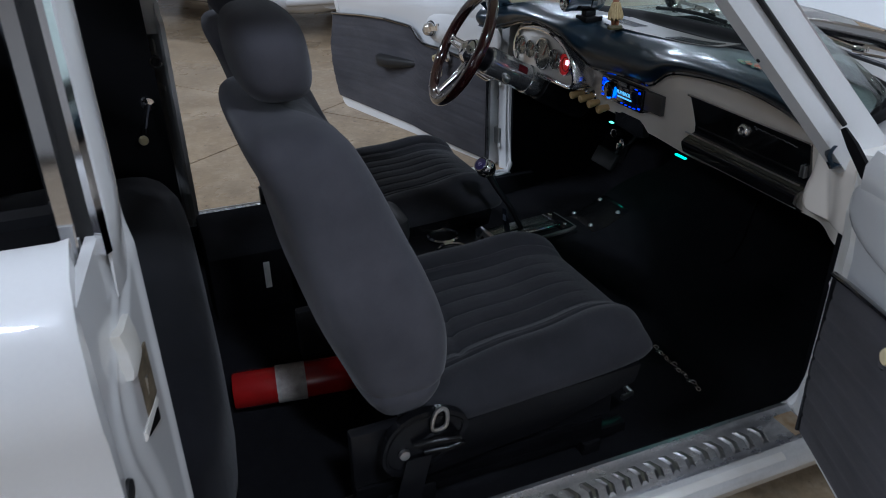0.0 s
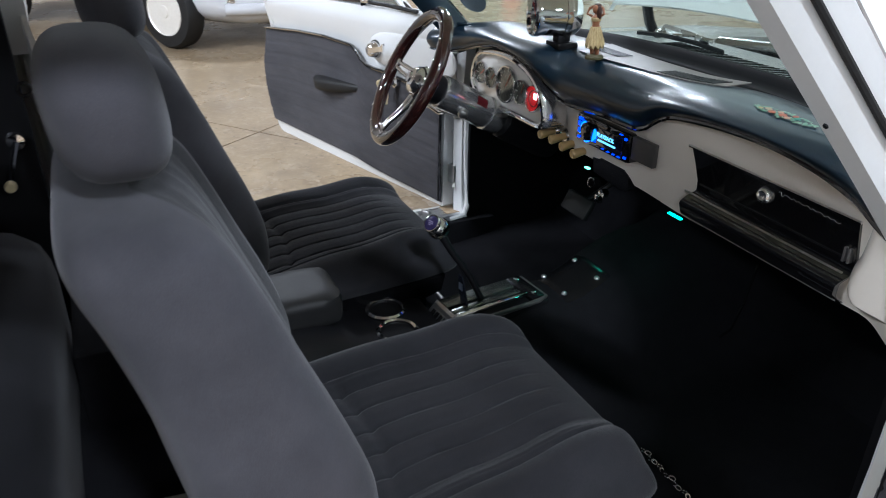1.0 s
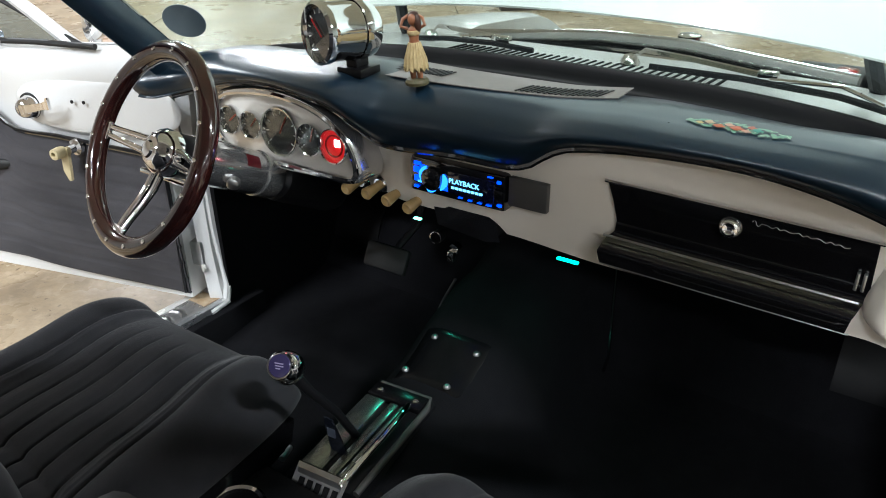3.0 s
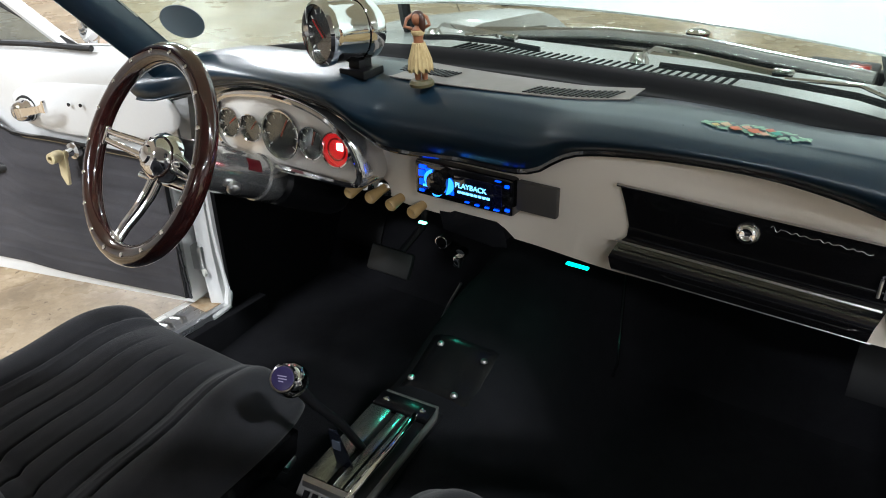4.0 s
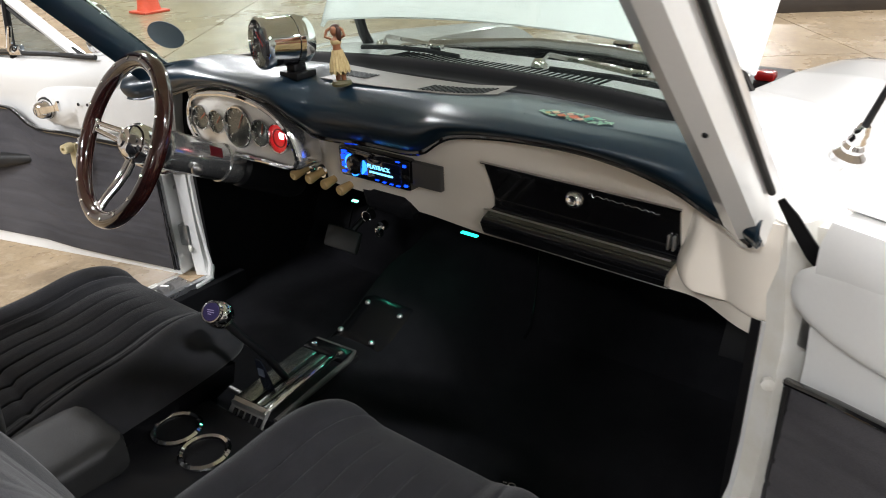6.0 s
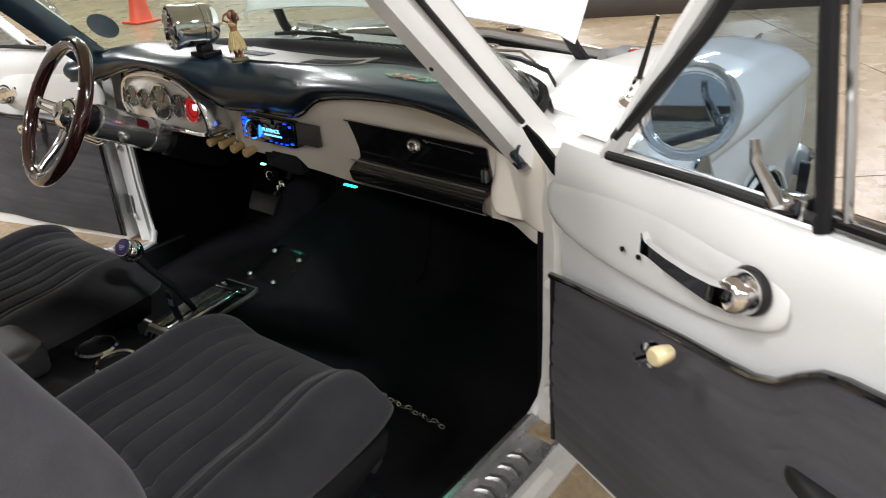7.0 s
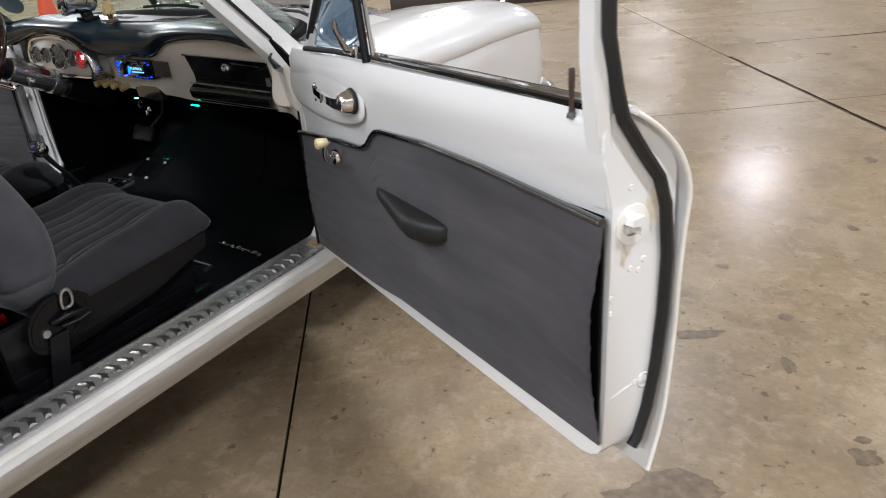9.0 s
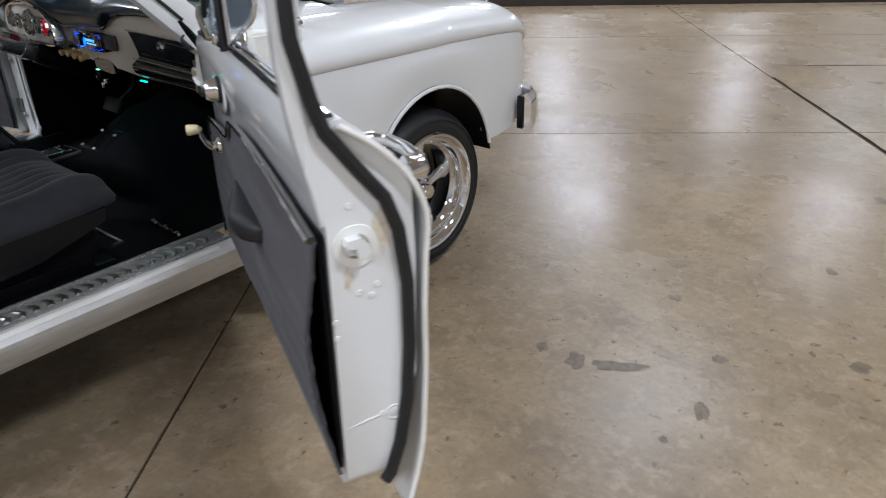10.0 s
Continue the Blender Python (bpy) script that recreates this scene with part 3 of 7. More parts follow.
# rear quarters: outer skin, jamb face, post, inner trim
for s in (1, -1):
    yb = -1.10 if s > 0 else -0.985
    skin = [(0.860, 0.34), (0.884, 0.50), (0.896, 0.66), (0.903, 0.80), (0.906, 0.905), (0.914, 0.925), (0.913, 0.965), (0.900, 1.022), (0.868, 1.058), (0.815, 1.071), (0.800, 1.071), (0.797, 1.05), (0.80, 1.01), (0.83, 0.90), (0.82, 0.5), (0.80, 0.34)]
    rings = [[(s * (x - (0.006 if d == 0 else 0)), yb - 0.028 - d, z + 0.01 * d) for x, z in skin] for d in (0.0, 0.012, 0.3, 0.7, 1.1, 2.60 + yb)]
    part("quarter_panel", bevelled(loft(rings), 0.006, 2, 50), WHITE, car)
    def ridge_x(z):
        return curve(z, ((0.38, 0.758), (0.60, 0.780), (0.75, 0.812), (0.824, 0.836), (0.885, 0.838), (0.925, 0.822), (0.960, 0.786), (0.995, 0.745), (1.03, 0.716), (1.060, 0.704), (1.09, 0.700)))

    def jamb(u, v):
        z = 0.385 + (0.682 - 0.045 * (1 - u) ** 2) * v
        x0, x1 = 0.898 - 0.12 * smooth_lerp(z, ((1.0, 0), (1.09, 1))) ** 2 - 0.045 * (1 - min(1, v * 1.6)), 0.694
        x = x0 + (x1 - x0) * u
        r = ridge_x(z)
        dy = 0.0035 * math.exp(-((x - r) / 0.010) ** 2) + 0.008 * smooth_lerp(x, ((r - 0.040, 1), (r, 0))) + 0.004 * smooth_lerp(x, ((0.694, 1), (0.712, 0)))
        return (s * x, yb + 0.008 - 0.22 * (x - 0.70) + dy, z)
    pil = part("door_jamb", sheet(jamb, 64, 120, 0.012, (0, -1, 0)), WHITE, car, "curved white door jamb")
    def face(x):
        return yb + 0.008 - 0.22 * (x - 0.70)
    part("striker", bevelled(loft([[(s * x, y, z) for x, y in ((0.762, face(0.762) - 0.01), (0.806, face(0.806) - 0.01), (0.808, face(0.808) + 0.013 + g), (0.800, face(0.808) + 0.017 + g), (0.766, face(0.762) + 0.012 + g))] for z, g in ((0.906, 0.0), (0.915, 0.002), (0.940, 0.001), (0.962, -0.003))]), 0.004), WHITE_WORN, pil, "worn white door striker block")
    part("striker_hole", sheet(lambda u, v: (s * (0.735 + 0.068 * u), face(0.735 + 0.068 * u) + 0.0105 - 0.004 * u, 0.834 + 0.071 * v - 0.008 * u * (1 - v)), 6, 4, 0.004, (0, -1, 0)), mat("striker_grime", (0.20, 0.16, 0.10), 0.6, col2=(0.05, 0.04, 0.025), scale=45), pil, "grimy recess of the striker")
    part("striker_lip", bevelled(loft([[(s * x, face(x) + dy, z) for dy, z in ((-0.006, 0.818), (0.0095, 0.819), (0.0115, 0.825), (0.0095, 0.831), (-0.006, 0.832))] for x in (0.738, 0.802)]), 0.001), WHITE_WORN, pil)
    part("drain_gap", sheet(lambda u, v: (s * (0.742 + 0.050 * u * v), face(0.742 + 0.050 * u * v) + 0.0100, 0.800 + 0.017 * v), 4, 3, 0.003, (0, -1, 0)), SEALBLACK, pil)
    part("striker_tooth", prism([(yb - 0.004, 0.846), (yb + 0.004, 0.850), (yb + 0.006, 0.872), (yb - 0.004, 0.882)], s * 0.748, s * 0.760, "x", 0.002), STEEL, pil, "worn steel latch tooth")
    part("rubber_plug", lathe([(0, 0), (0.013, 0), (0.012, 0.004), (0, 0.005)], 16, aim((s * 0.868, yb - 0.028, 0.815), (s * 0.22, 1, 0))), RUBBER, pil, "black rubber plug")
    # window post with bright trim
    post = [(0.700, -0.035), (0.700, 0.016), (0.712, 0.019), (0.73, 0.019), (0.748, 0.015), (0.758, 0.006), (0.758, -0.002), (0.745, -0.004), (0.745, -0.035)]
    rings = []
    for z in (0.985, 1.00, 1.015, 1.03, 1.045, 1.06, 1.08, 1.10, 1.2, 1.3, 1.42):
        t = (z - 1.06) / 0.36
        k = smooth_lerp(z, ((0.985, 0), (1.10, 1)))
        rings.append([(s * (x - 0.045 * t), (yb + y - 0.004 * t) * k + (1 - k) * min(face(x) + 0.004, yb + y), z) for x, y in post])
    part("door_post", loft(rings), WHITE, car)
    for name, m, prof in (("post_trim", CHROME, ((0.768, -0.002), (0.760, 0.004), (0.750, 0.000), (0.748, -0.008), (0.762, -0.009))),
                          ("post_groove", RUBBER, ((0.759, -0.006), (0.754, -0.006), (0.752, -0.024), (0.757, -0.024))),
                          ("quarter_window_trim", CHROME, ((0.770, -0.024), (0.758, -0.021), (0.750, -0.030), (0.758, -0.042), (0.770, -0.038)))):
        part(name, loft([[(s * (x + 0.006 - 0.045 * t), yb + y - 0.004 * t, 1.06 + 0.36 * t) for x, y in prof] for t in (-0.06, 0.5, 1)]), m, car, "polished window post trim" if m == CHROME else "")
    part("belt_ledge", box(s * 0.690, s * 0.801, yb - 0.85, yb - 0.034, 1.025, 1.045, 0.003), SEALBLACK, car)
    part("belt_clip", tube([(s * 0.775, yb - 0.10, 1.047), (s * 0.775, yb - 0.085, 1.052), (s * 0.775, yb - 0.05, 1.052)], 0.003, 6), CHROME, car)
    part("quarter_glass", prism([(yb - 0.11, 1.08), (yb - 0.75, 1.07), (yb - 0.70, 1.32), (yb - 0.20, 1.37)], s * 0.715, s * 0.719), GLASS, car).visible_shadow = False
    part("quarter_trim", prism([(yb - 0.02, 0.41), (yb - 0.03, 1.055 if s > 0 else 1.10), (yb - 0.80, 1.05 if s > 0 else 1.10), (yb - 0.80, 0.36)], s * 0.655, s * 0.685, "x", 0.008), mat("black_vinyl_trim", (0.007, 0.007, 0.008), 0.6, bump=0.1, spec=0.15), car, "black vinyl rear side trim")
    crank = part("window_crank", join(tube([(s * 0.648, yb - 0.06, 0.81), (s * 0.640, yb - 0.070, 0.78), (s * 0.638, yb - 0.09, 0.715)], [0.009, 0.007, 0.008], 8), lathe([(0, 0), (0.022, 0.002), (0.018, 0.012), (0, 0.014)], 16, aim((s * 0.655, yb - 0.06, 0.81), (-s, 0, 0)))), CHROME, car, "chrome rear window crank")
    part("crank_knob", lathe([(0, 0), (0.012, 0), (0.014, 0.012), (0.010, 0.026), (0, 0.028)], 12, aim((s * 0.64, yb - 0.09, 0.715), (-s, 0, 0))), IVORY, crank, "ivory knob")
    part("trim_ring", lathe([(0.010, 0), (0.011, 0.004), (0.016, 0.004), (0.018, 0.0)], 20, aim((s * 0.655, yb - 0.02, 0.921), (-s, 0, 0))), GLOSSPLASTIC, car, "round black trim ring")
for s in (1, -1):
    part("rear_pillar", prism([(-1.56, 1.395), (-1.74, 1.405), (-2.16, 1.06), (-1.90, 1.06)], s * 0.615, s * 0.675, "x", 0.012), WHITE, car)
    M = Matrix.Translation((s * 0.655, -1.92, 0.314)) @ Matrix.Rotation(s * math.pi / 2, 4, "Y")
    rw = part("wheel", lathe([(0.305, -0.02), (0.314, 0.02), (0.314, 0.10), (0.310, 0.135), (0.294, 0.165), (0.262, 0.180), (0.23, 0.178), (0.205, 0.165), (0.2, 0.10), (0.2, 0.0), (0.25, -0.04), (0.30, -0.04)], 40, M), RUBBER, car, "black tyre")
    part("rim", lathe([(0.206, 0.165), (0.203, 0.176), (0.19, 0.160), (0.17, 0.10), (0.05, 0.115), (0.04, 0.15), (0, 0.152)], 36, M), SATIN, rw)
part("boot_lid", sheet(lambda u, v: (-0.80 + 1.60 * u, -2.02 - 0.62 * v, 1.072 - 0.03 * abs(2 * u - 1) ** 3 - 0.05 * v * v), 20, 8, 0.012, (0, 0, -1)), WHITE, car)
part("rear_bulkhead", box(-0.70, 0.70, -1.98, -1.95, 0.33, 1.06), CARPET, car)
part("rear_shelf", box(-0.78, 0.78, -2.10, -1.93, 1.02, 1.045), CARPET, car)
part("boot_skin", box(-0.86, 0.86, -2.66, -2.62, 0.34, 1.03, 0.015), WHITE, car)
part("rear_screen", sheet(lambda u, v: (-0.60 + 1.2 * u, -2.05 + 0.45 * v, 1.06 + 0.36 * v), 8, 4, 0.005), GLASS, car).visible_shadow = False

# front end: wings, bonnet, bumper, wheel
ARCH_Y, ARCH_Z, ARCH_R = 0.79, 0.362, 0.322


def wing_sec(y):
    """Section of a front wing from the lower edge up over the crest to the gutter, as (x, z)."""
    end = max(0.0, (y - 1.24) / 0.305)
    tuck = 1 - math.sqrt(max(0.0, 1 - min(1.0, end) ** 2.6))
    out = 0.855 - 0.045 * smooth_lerp(y, ((0.6, 0), (1.45, 1))) - 0.19 * tuck
    crest = lerp(y, ((0.10, 0.955), (0.5, 0.952), (0.9, 0.940), (1.2, 0.912), (1.30, 0.900))) - 0.27 * tuck
    crease = lerp(y, ((0.10, 0.835), (0.5, 0.828), (0.9, 0.820), (1.15, 0.806), (1.30, 0.795))) - 0.19 * tuck
    low = 0.345
    d = abs(y - ARCH_Y)
    if d < ARCH_R:
        low = max(low, ARCH_Z + math.sqrt(ARCH_R ** 2 - d ** 2) + 0.005)
    low = max(low, lerp(y, ((1.07, 0.345), (1.08, 0.405), (1.25, 0.405), (1.40, 0.43)))) + 0.10 * tuck
    pts = []
    for k in range(10):
        t = k / 9
        pts.append((out - 0.014 * (1 - t) ** 2 - 0.012 * t ** 6, low + (crease - 0.014 - low) * t))
    pts += [(out - 0.013, crease - 0.005), (out - 0.006, crease + 0.002)]
    for k in range(1, 13):
        a = k / 12 * math.pi / 2
        pts.append((out - 0.001 - (0.234 - 0.08 * tuck) * (1 - math.cos(a) ** 0.9), crease + 0.008 + (crest - crease - 0.008) * math.sin(a)))
    inn = lerp(y, ((0.1, 0.40), (0.7, 0.385), (1.2, 0.30), (1.49, 0.24)))
    pts += [(out - inn + 0.015, crest - 0.004), (out - inn, crest - 0.008), (out - inn - 0.003, crest - 0.045)]
    return pts


ys = [0.10 + 0.02 * i for i in range(57)] + [1.24 + 0.305 * math.sin(math.pi / 2 * k / 20) for k in range(1, 21)]
for s in (1, -1):
    def wing_fn(u, v):
        i = min(len(ys) - 1, int(round(u * (len(ys) - 1))))
        sec = wing_sec(ys[i])
        x, z = sec[int(round(v * (len(sec) - 1)))]
        return (s * x, ys[i] + (0.0 if s > 0 else 0.0), z)
    wing = part("front_wing", sheet(wing_fn, len(ys) - 1, len(wing_sec(0.5)) - 1, 0.006), WHITE, car, "glossy white rounded front wing")
    rim_pts = [(s * 0.848, ARCH_Y + (ARCH_R - 0.004) * math.cos(a), ARCH_Z + (ARCH_R + 0.002) * math.sin(a)) for a in [0.16 + (math.pi - 0.16) * k / 24 for k in range(25)]]
    part("arch_lip", tube(rim_pts, 0.007, 8), WHITE, wing)
    part("inner_arch", sheet(lambda u, v: (s * (0.84 - 0.30 * v), ARCH_Y + (ARCH_R + 0.012) * math.cos(0.12 + (math.pi - 0.24) * u), ARCH_Z - 0.02 + (ARCH_R + 0.014) * math.sin(0.12 + (math.pi - 0.24) * u)), 24, 2, 0.004), BLACK, wing)
    part("nose_cap", prism([(s * 0.60, 0.56), (s * 0.36, 0.56), (s * 0.38, 0.63), (s * 0.60, 0.63)], 1.40, 1.490, "y", 0.012), WHITE, wing)
part("valance", box(-0.72, 0.72, 1.28, 1.40, 0.42, 0.60, 0.03), WHITE, car)
part("grille", box(-0.56, 0.56, 1.38, 1.41, 0.56, 0.76, 0.01), STEEL, car)
bar = [(-0.846, 1.352), (-0.844, 1.392), (-0.820, 1.44), (-0.74, 1.50), (-0.45, 1.555), (0.0, 1.572), (0.45, 1.555), (0.74, 1.50), (0.820, 1.44), (0.844, 1.392), (0.846, 1.352)]
part("bumper", loft([[(x + dx * (1 if x > 0 else -1), y + dy, z) for dx, dy, z in ((0, 0, 0.390), (0.012, 0.014, 0.41), (0.016, 0.018, 0.46), (0.012, 0.014, 0.53), (0, 0, 0.552), (-0.010, -0.012, 0.54), (-0.012, -0.016, 0.405))] for x, y in bar]), CHROME, car, "chrome front bumper")
for s in (1, -1):
    part("bumper_end", box(s * 0.812, s * 0.842, 1.335, 1.362, 0.405, 0.540, 0.006), BLACK, car, "dark end of the bumper")

for s in (1, -1):
    M = Matrix.Translation((s * 0.655, ARCH_Y, 0.300)) @ Matrix.Rotation(s * math.pi / 2, 4, "Y")
    wheel = part("wheel", lathe([(0.288, -0.02), (0.298, 0.02), (0.300, 0.05), (0.300, 0.105), (0.296, 0.132), (0.283, 0.156), (0.262, 0.170), (0.238, 0.172), (0.220, 0.164), (0.206, 0.10), (0.205, 0.0), (0.25, -0.04), (0.285, -0.04)], 64, M), RUBBER, car, "black tyre on a polished five-spoke wheel")
    for k, r0 in enumerate((0.266, 0.244)):
        part("tyre_ring", lathe([(r0, 0.1695), (r0 + 0.002, 0.1725), (r0 - 0.002, 0.1735), (r0 - 0.004, 0.1705)], 64, M), RUBBER, wheel)
    part("rim", lathe([(0.216, 0.160), (0.221, 0.170), (0.216, 0.177), (0.208, 0.174), (0.203, 0.160), (0.197, 0.152), (0.190, 0.150), (0.186, 0.128), (0.180, 0.120), (0.170, 0.112), (0.166, 0.06), (0.162, 0.0), (0.175, 0.0), (0.18, 0.06), (0.195, 0.10), (0.206, 0.14)], 64, M), CHROME, wheel, "polished stepped rim")
    for k in range(5):
        a = 2 * math.pi * k / 5 + 0.42
        c, sn = math.cos(a), math.sin(a)
        rings = []
        for rad, h, w, d in ((0.036, 0.118, 0.026, 0.030), (0.060, 0.112, 0.019, 0.026), (0.095, 0.104, 0.015, 0.022), (0.130, 0.098, 0.018, 0.020), (0.156, 0.096, 0.026, 0.018), (0.170, 0.094, 0.034, 0.014)):
            rings.append([(rad * c - w * math.cos(q) * sn, rad * sn + w * math.cos(q) * c, h - d + d * 1.1 * math.sin(q) if math.sin(q) > 0 else h - d + d * 0.5 * math.sin(q)) for q in [2 * math.pi * j / 16 for j in range(16)]])
        part("spoke", moved(loft(rings), M), SATIN, wheel, "polished rounded alloy spoke")
        b = a + math.pi / 5
        part("lug_nut", lathe([(0.009, 0.0), (0.009, 0.020), (0.006, 0.026), (0, 0.027)], 6, M @ Matrix.Translation((0.043 * math.cos(b), 0.043 * math.sin(b), 0.108))), CHROME, wheel)
    part("hub_cap", lathe([(0.064, 0.06), (0.062, 0.108), (0.050, 0.116), (0.030, 0.118), (0.029, 0.150), (0.024, 0.158), (0, 0.160)], 8, M), CHROME, wheel, "polished octagonal hub cap")
    part("brake_drum", lathe([(0.15, 0.03), (0.15, 0.042), (0, 0.045)], 28, M), BLACK, wheel)


# the raised bonnet: rear edge just over the cowl, front edge high
def bonnet(u, v):
    x = (u - 0.5) * 2 * (0.536 + 0.02 * v)
    bow = 1 - (x / 0.58) ** 2
    y = 0.425 + 0.70 * v * math.cos(radians(52)) - 0.0 * bow
    z = 1.040 + 0.040 * bow + 0.95 * v * math.sin(radians(52))
    edge = 0.018 * smooth_lerp(abs(x), ((0.495, 0), (0.540, 1)))
    return (x, y + edge, z - edge)


bn = part("bonnet", sheet(bonnet, 30, 12, 0.010), WHITE, car, "raised white bonnet")
part("bonnet_frame", sheet(lambda u, v: Vector(bonnet(0.06 + 0.88 * u, 0.02 + 0.12 * v)) + Vector((0, 0.022, -0.016)), 20, 3, 0.012), WHITE, bn)
for s in (1, -1):
    part("bonnet_hinge", join(tube([(s * 0.50, 0.60, 0.93), (s * 0.48, 0.54, 1.0), (s * 0.46, 0.50, 1.07)], 0.014, 8), box(s * 0.44, s * 0.52, 0.56, 0.66, 0.90, 0.94, 0.004)), BLACK, bn, "black bonnet hinge")
# what shows of the engine bay
part("bay_floor", box(-0.60, 0.60, 0.62, 1.36, 0.50, 0.53), BLACK, car)
for s in (1, -1):
    part("inner_wing", box(s * 0.44, s * 0.47, 0.62, 1.30, 0.50, 0.86, 0.01), BLACK, car)
part("radiator_support", box(-0.56, 0.56, 1.33, 1.37, 0.60, 0.82, 0.006), BLACK, car)
part("brace_bar", tube([(-0.43, 0.76, 0.930), (-0.1, 0.79, 0.955), (0.1, 0.79, 0.955), (0.44, 0.76, 0.930)], 0.022, 12), COLUMN, car, "bright engine bay brace bar")
part("air_cleaner", lathe([(0.12, 0), (0.13, 0.01), (0.13, 0.05), (0.12, 0.065), (0.02, 0.07), (0.019, 0.098), (0.027, 0.102), (0.028, 0.114), (0.022, 0.118), (0, 0.118)], 32, Matrix.Translation((0.045, 0.98, 0.832))), CHROME, car, "chrome air cleaner")
part("battery", box(0.26, 0.42, 1.06, 1.26, 0.66, 0.86, 0.008), BLACK, car)
part("terminal_cap", box(0.36, 0.41, 1.08, 1.12, 0.86, 0.885, 0.008), RED, car, "red battery terminal cap")
part("red_hose", tube([(0.22, 0.92, 0.80), (0.30, 0.95, 0.84), (0.37, 1.03, 0.85)], 0.014, 8), RED, car)
part("valve_cover", box(-0.12, 0.0, 0.72, 1.2, 0.72, 0.84, 0.03), CHROME, car)
ant = part("antenna", tube([(0.720, 0.322, 0.955), (0.728, 0.318, 0.982), (0.736, 0.314, 1.010), (0.768, 0.298, 1.116)], [0.007, 0.006, 0.0055, 0.0038], 8), BLACK, car, "short black whip antenna")
part("antenna_base", lathe([(0.026, 0.0), (0.025, 0.010), (0.016, 0.018), (0.017, 0.024), (0.013, 0.030), (0.014, 0.036), (0.011, 0.042), (0.012, 0.048), (0.008, 0.062), (0, 0.063)], 20, aim((0.717, 0.324, 0.945), (0.28, -0.14, 0.95))), CHROME, ant, "ribbed chrome antenna base")
part("wing_ornament", join(lathe([(0.010, 0), (0.006, 0.012), (0.010, 0.022), (0, 0.026)], 12, Matrix.Translation((0.645, 1.345, 0.868))), tube([(0.645, 1.315, 0.888), (0.645, 1.375, 0.894)], 0.005, 6)), CHROME, car)
# ---- doors ----
def door(s, origin, turn, rise, label):
    """A door in its own frame: u back from the front edge, n into the car, w up. s: -1 mirrors it for the driver's side."""
    c, sn = math.cos(radians(turn)), math.sin(radians(turn))

    def at(u, n, w):
        return Vector((s * (origin[0] + u * c - n * sn), origin[1] - u * sn - n * c, w + rise * u))

    def put(bm):
        for v in bm.verts:
            v.co = at(*v.co)
        return bm

    def foot(u):
        return lerp(u, ((0, 0.424), (1.03, 0.424), (1.055, 0.430), (1.072, 0.442), (1.083, 0.460)))

    d = part("door", put(bevelled(loft([[(u, n, w) for n, w in (
        (-0.010, foot(u)), (-0.014, lerp(u, ((0, 0.80), (0.33, 0.82), (0.42, 0.86), (1.08, 0.86)))), (-0.004, 0.90), (0.004, 0.935), (0.004, 0.965), (-0.008, 0.990), (-0.045, 0.995),
        (-0.070, 0.975), (-0.105, 0.945), (-0.128, 0.895), (-0.130, 0.80), (-0.124, 0.62), (-0.095, foot(u) + 0.036), (-0.080, foot(u)))] for u in (-0.09, -0.02, 0.15, 0.30, 0.36, 0.42, 0.7, 1.0, 1.03, 1.055, 1.072, 1.083)]), 0.006, 2, 55)), WHITE, car, label)
    # outer skin lip that overlaps the jamb at the rear
    lip_n = ((0.378, -0.098), (0.435, -0.114), (0.490, -0.125), (0.565, -0.131), (0.640, -0.135), (0.720, -0.136), (0.800, -0.140), (0.860, -0.144), (0.905, -0.128), (0.935, -0.106), (0.960, -0.080), (0.978, -0.056), (0.989, -0.038))
    lip = [(curve(w, lip_n), w) for w in [0.989 - 0.611 * (k / 28) ** 1.4 for k in range(29)]]
    part("door_skin", put(sheet(lambda u, v: (-0.10 + 1.195 * u, lerp(v * 28, [(i, q[0]) for i, q in enumerate(lip)]), lerp(v * 28, [(i, q[1]) for i, q in enumerate(lip)]) + 0.012 * (1 - u)), 12, 28, 0.0025)), WHITE, d)
    part("skin_edge", put(tube([(1.094, n, w) for n, w in lip], 0.004, 8)), WHITE_WORN, d)
    # rear face rubber and latch
    seal = [(0.006, 1.345), (0.009, 1.20), (0.006, 1.09), (-0.010, 1.02), (-0.022, 0.983), (-0.058, 0.932), (-0.090, 0.890), (-0.106, 0.845), (-0.115, 0.765), (-0.114, 0.67), (-0.107, 0.582), (-0.093, 0.505), (-0.076, 0.452), (-0.066, 0.440)]
    part("door_seal", put(tube([(1.088, n, w) for n, w in seal], 0.0095, 8)), RUBBER, d, "black rubber door seal")
    part("latch", put(bevelled(lathe([(0.030, 0), (0.029, 0.003), (0.018, 0.003), (0.016, 0.0)], 24, Matrix.Translation((1.0828, -0.050, 0.830)) @ Matrix.Rotation(math.pi / 2, 4, "Y")), 0.0)), WHITE_WORN, d, "worn white door latch")
    part("latch_claw", put(bevelled(prism([(-0.060, 0.822), (-0.062, 0.838), (-0.052, 0.848), (-0.034, 0.846), (-0.032, 0.836), (-0.046, 0.834), (-0.048, 0.820)], 1.083, 1.104, "x"), 0.003)), WHITE, d, "white latch claw")
    # tan patch painted as the shadow under the latch claw
    part("latch_shadow", put(box(1.0830, 1.0845, -0.060, -0.036, 0.806, 0.817, 0.0005)), mat("latch_shade_tan", (0.30, 0.25, 0.18), 0.7, scale=60), d)
    rust = mat("rust_stain", (0.70, 0.66, 0.57), 0.55, col2=(0.52, 0.44, 0.31), scale=70, detail=8)
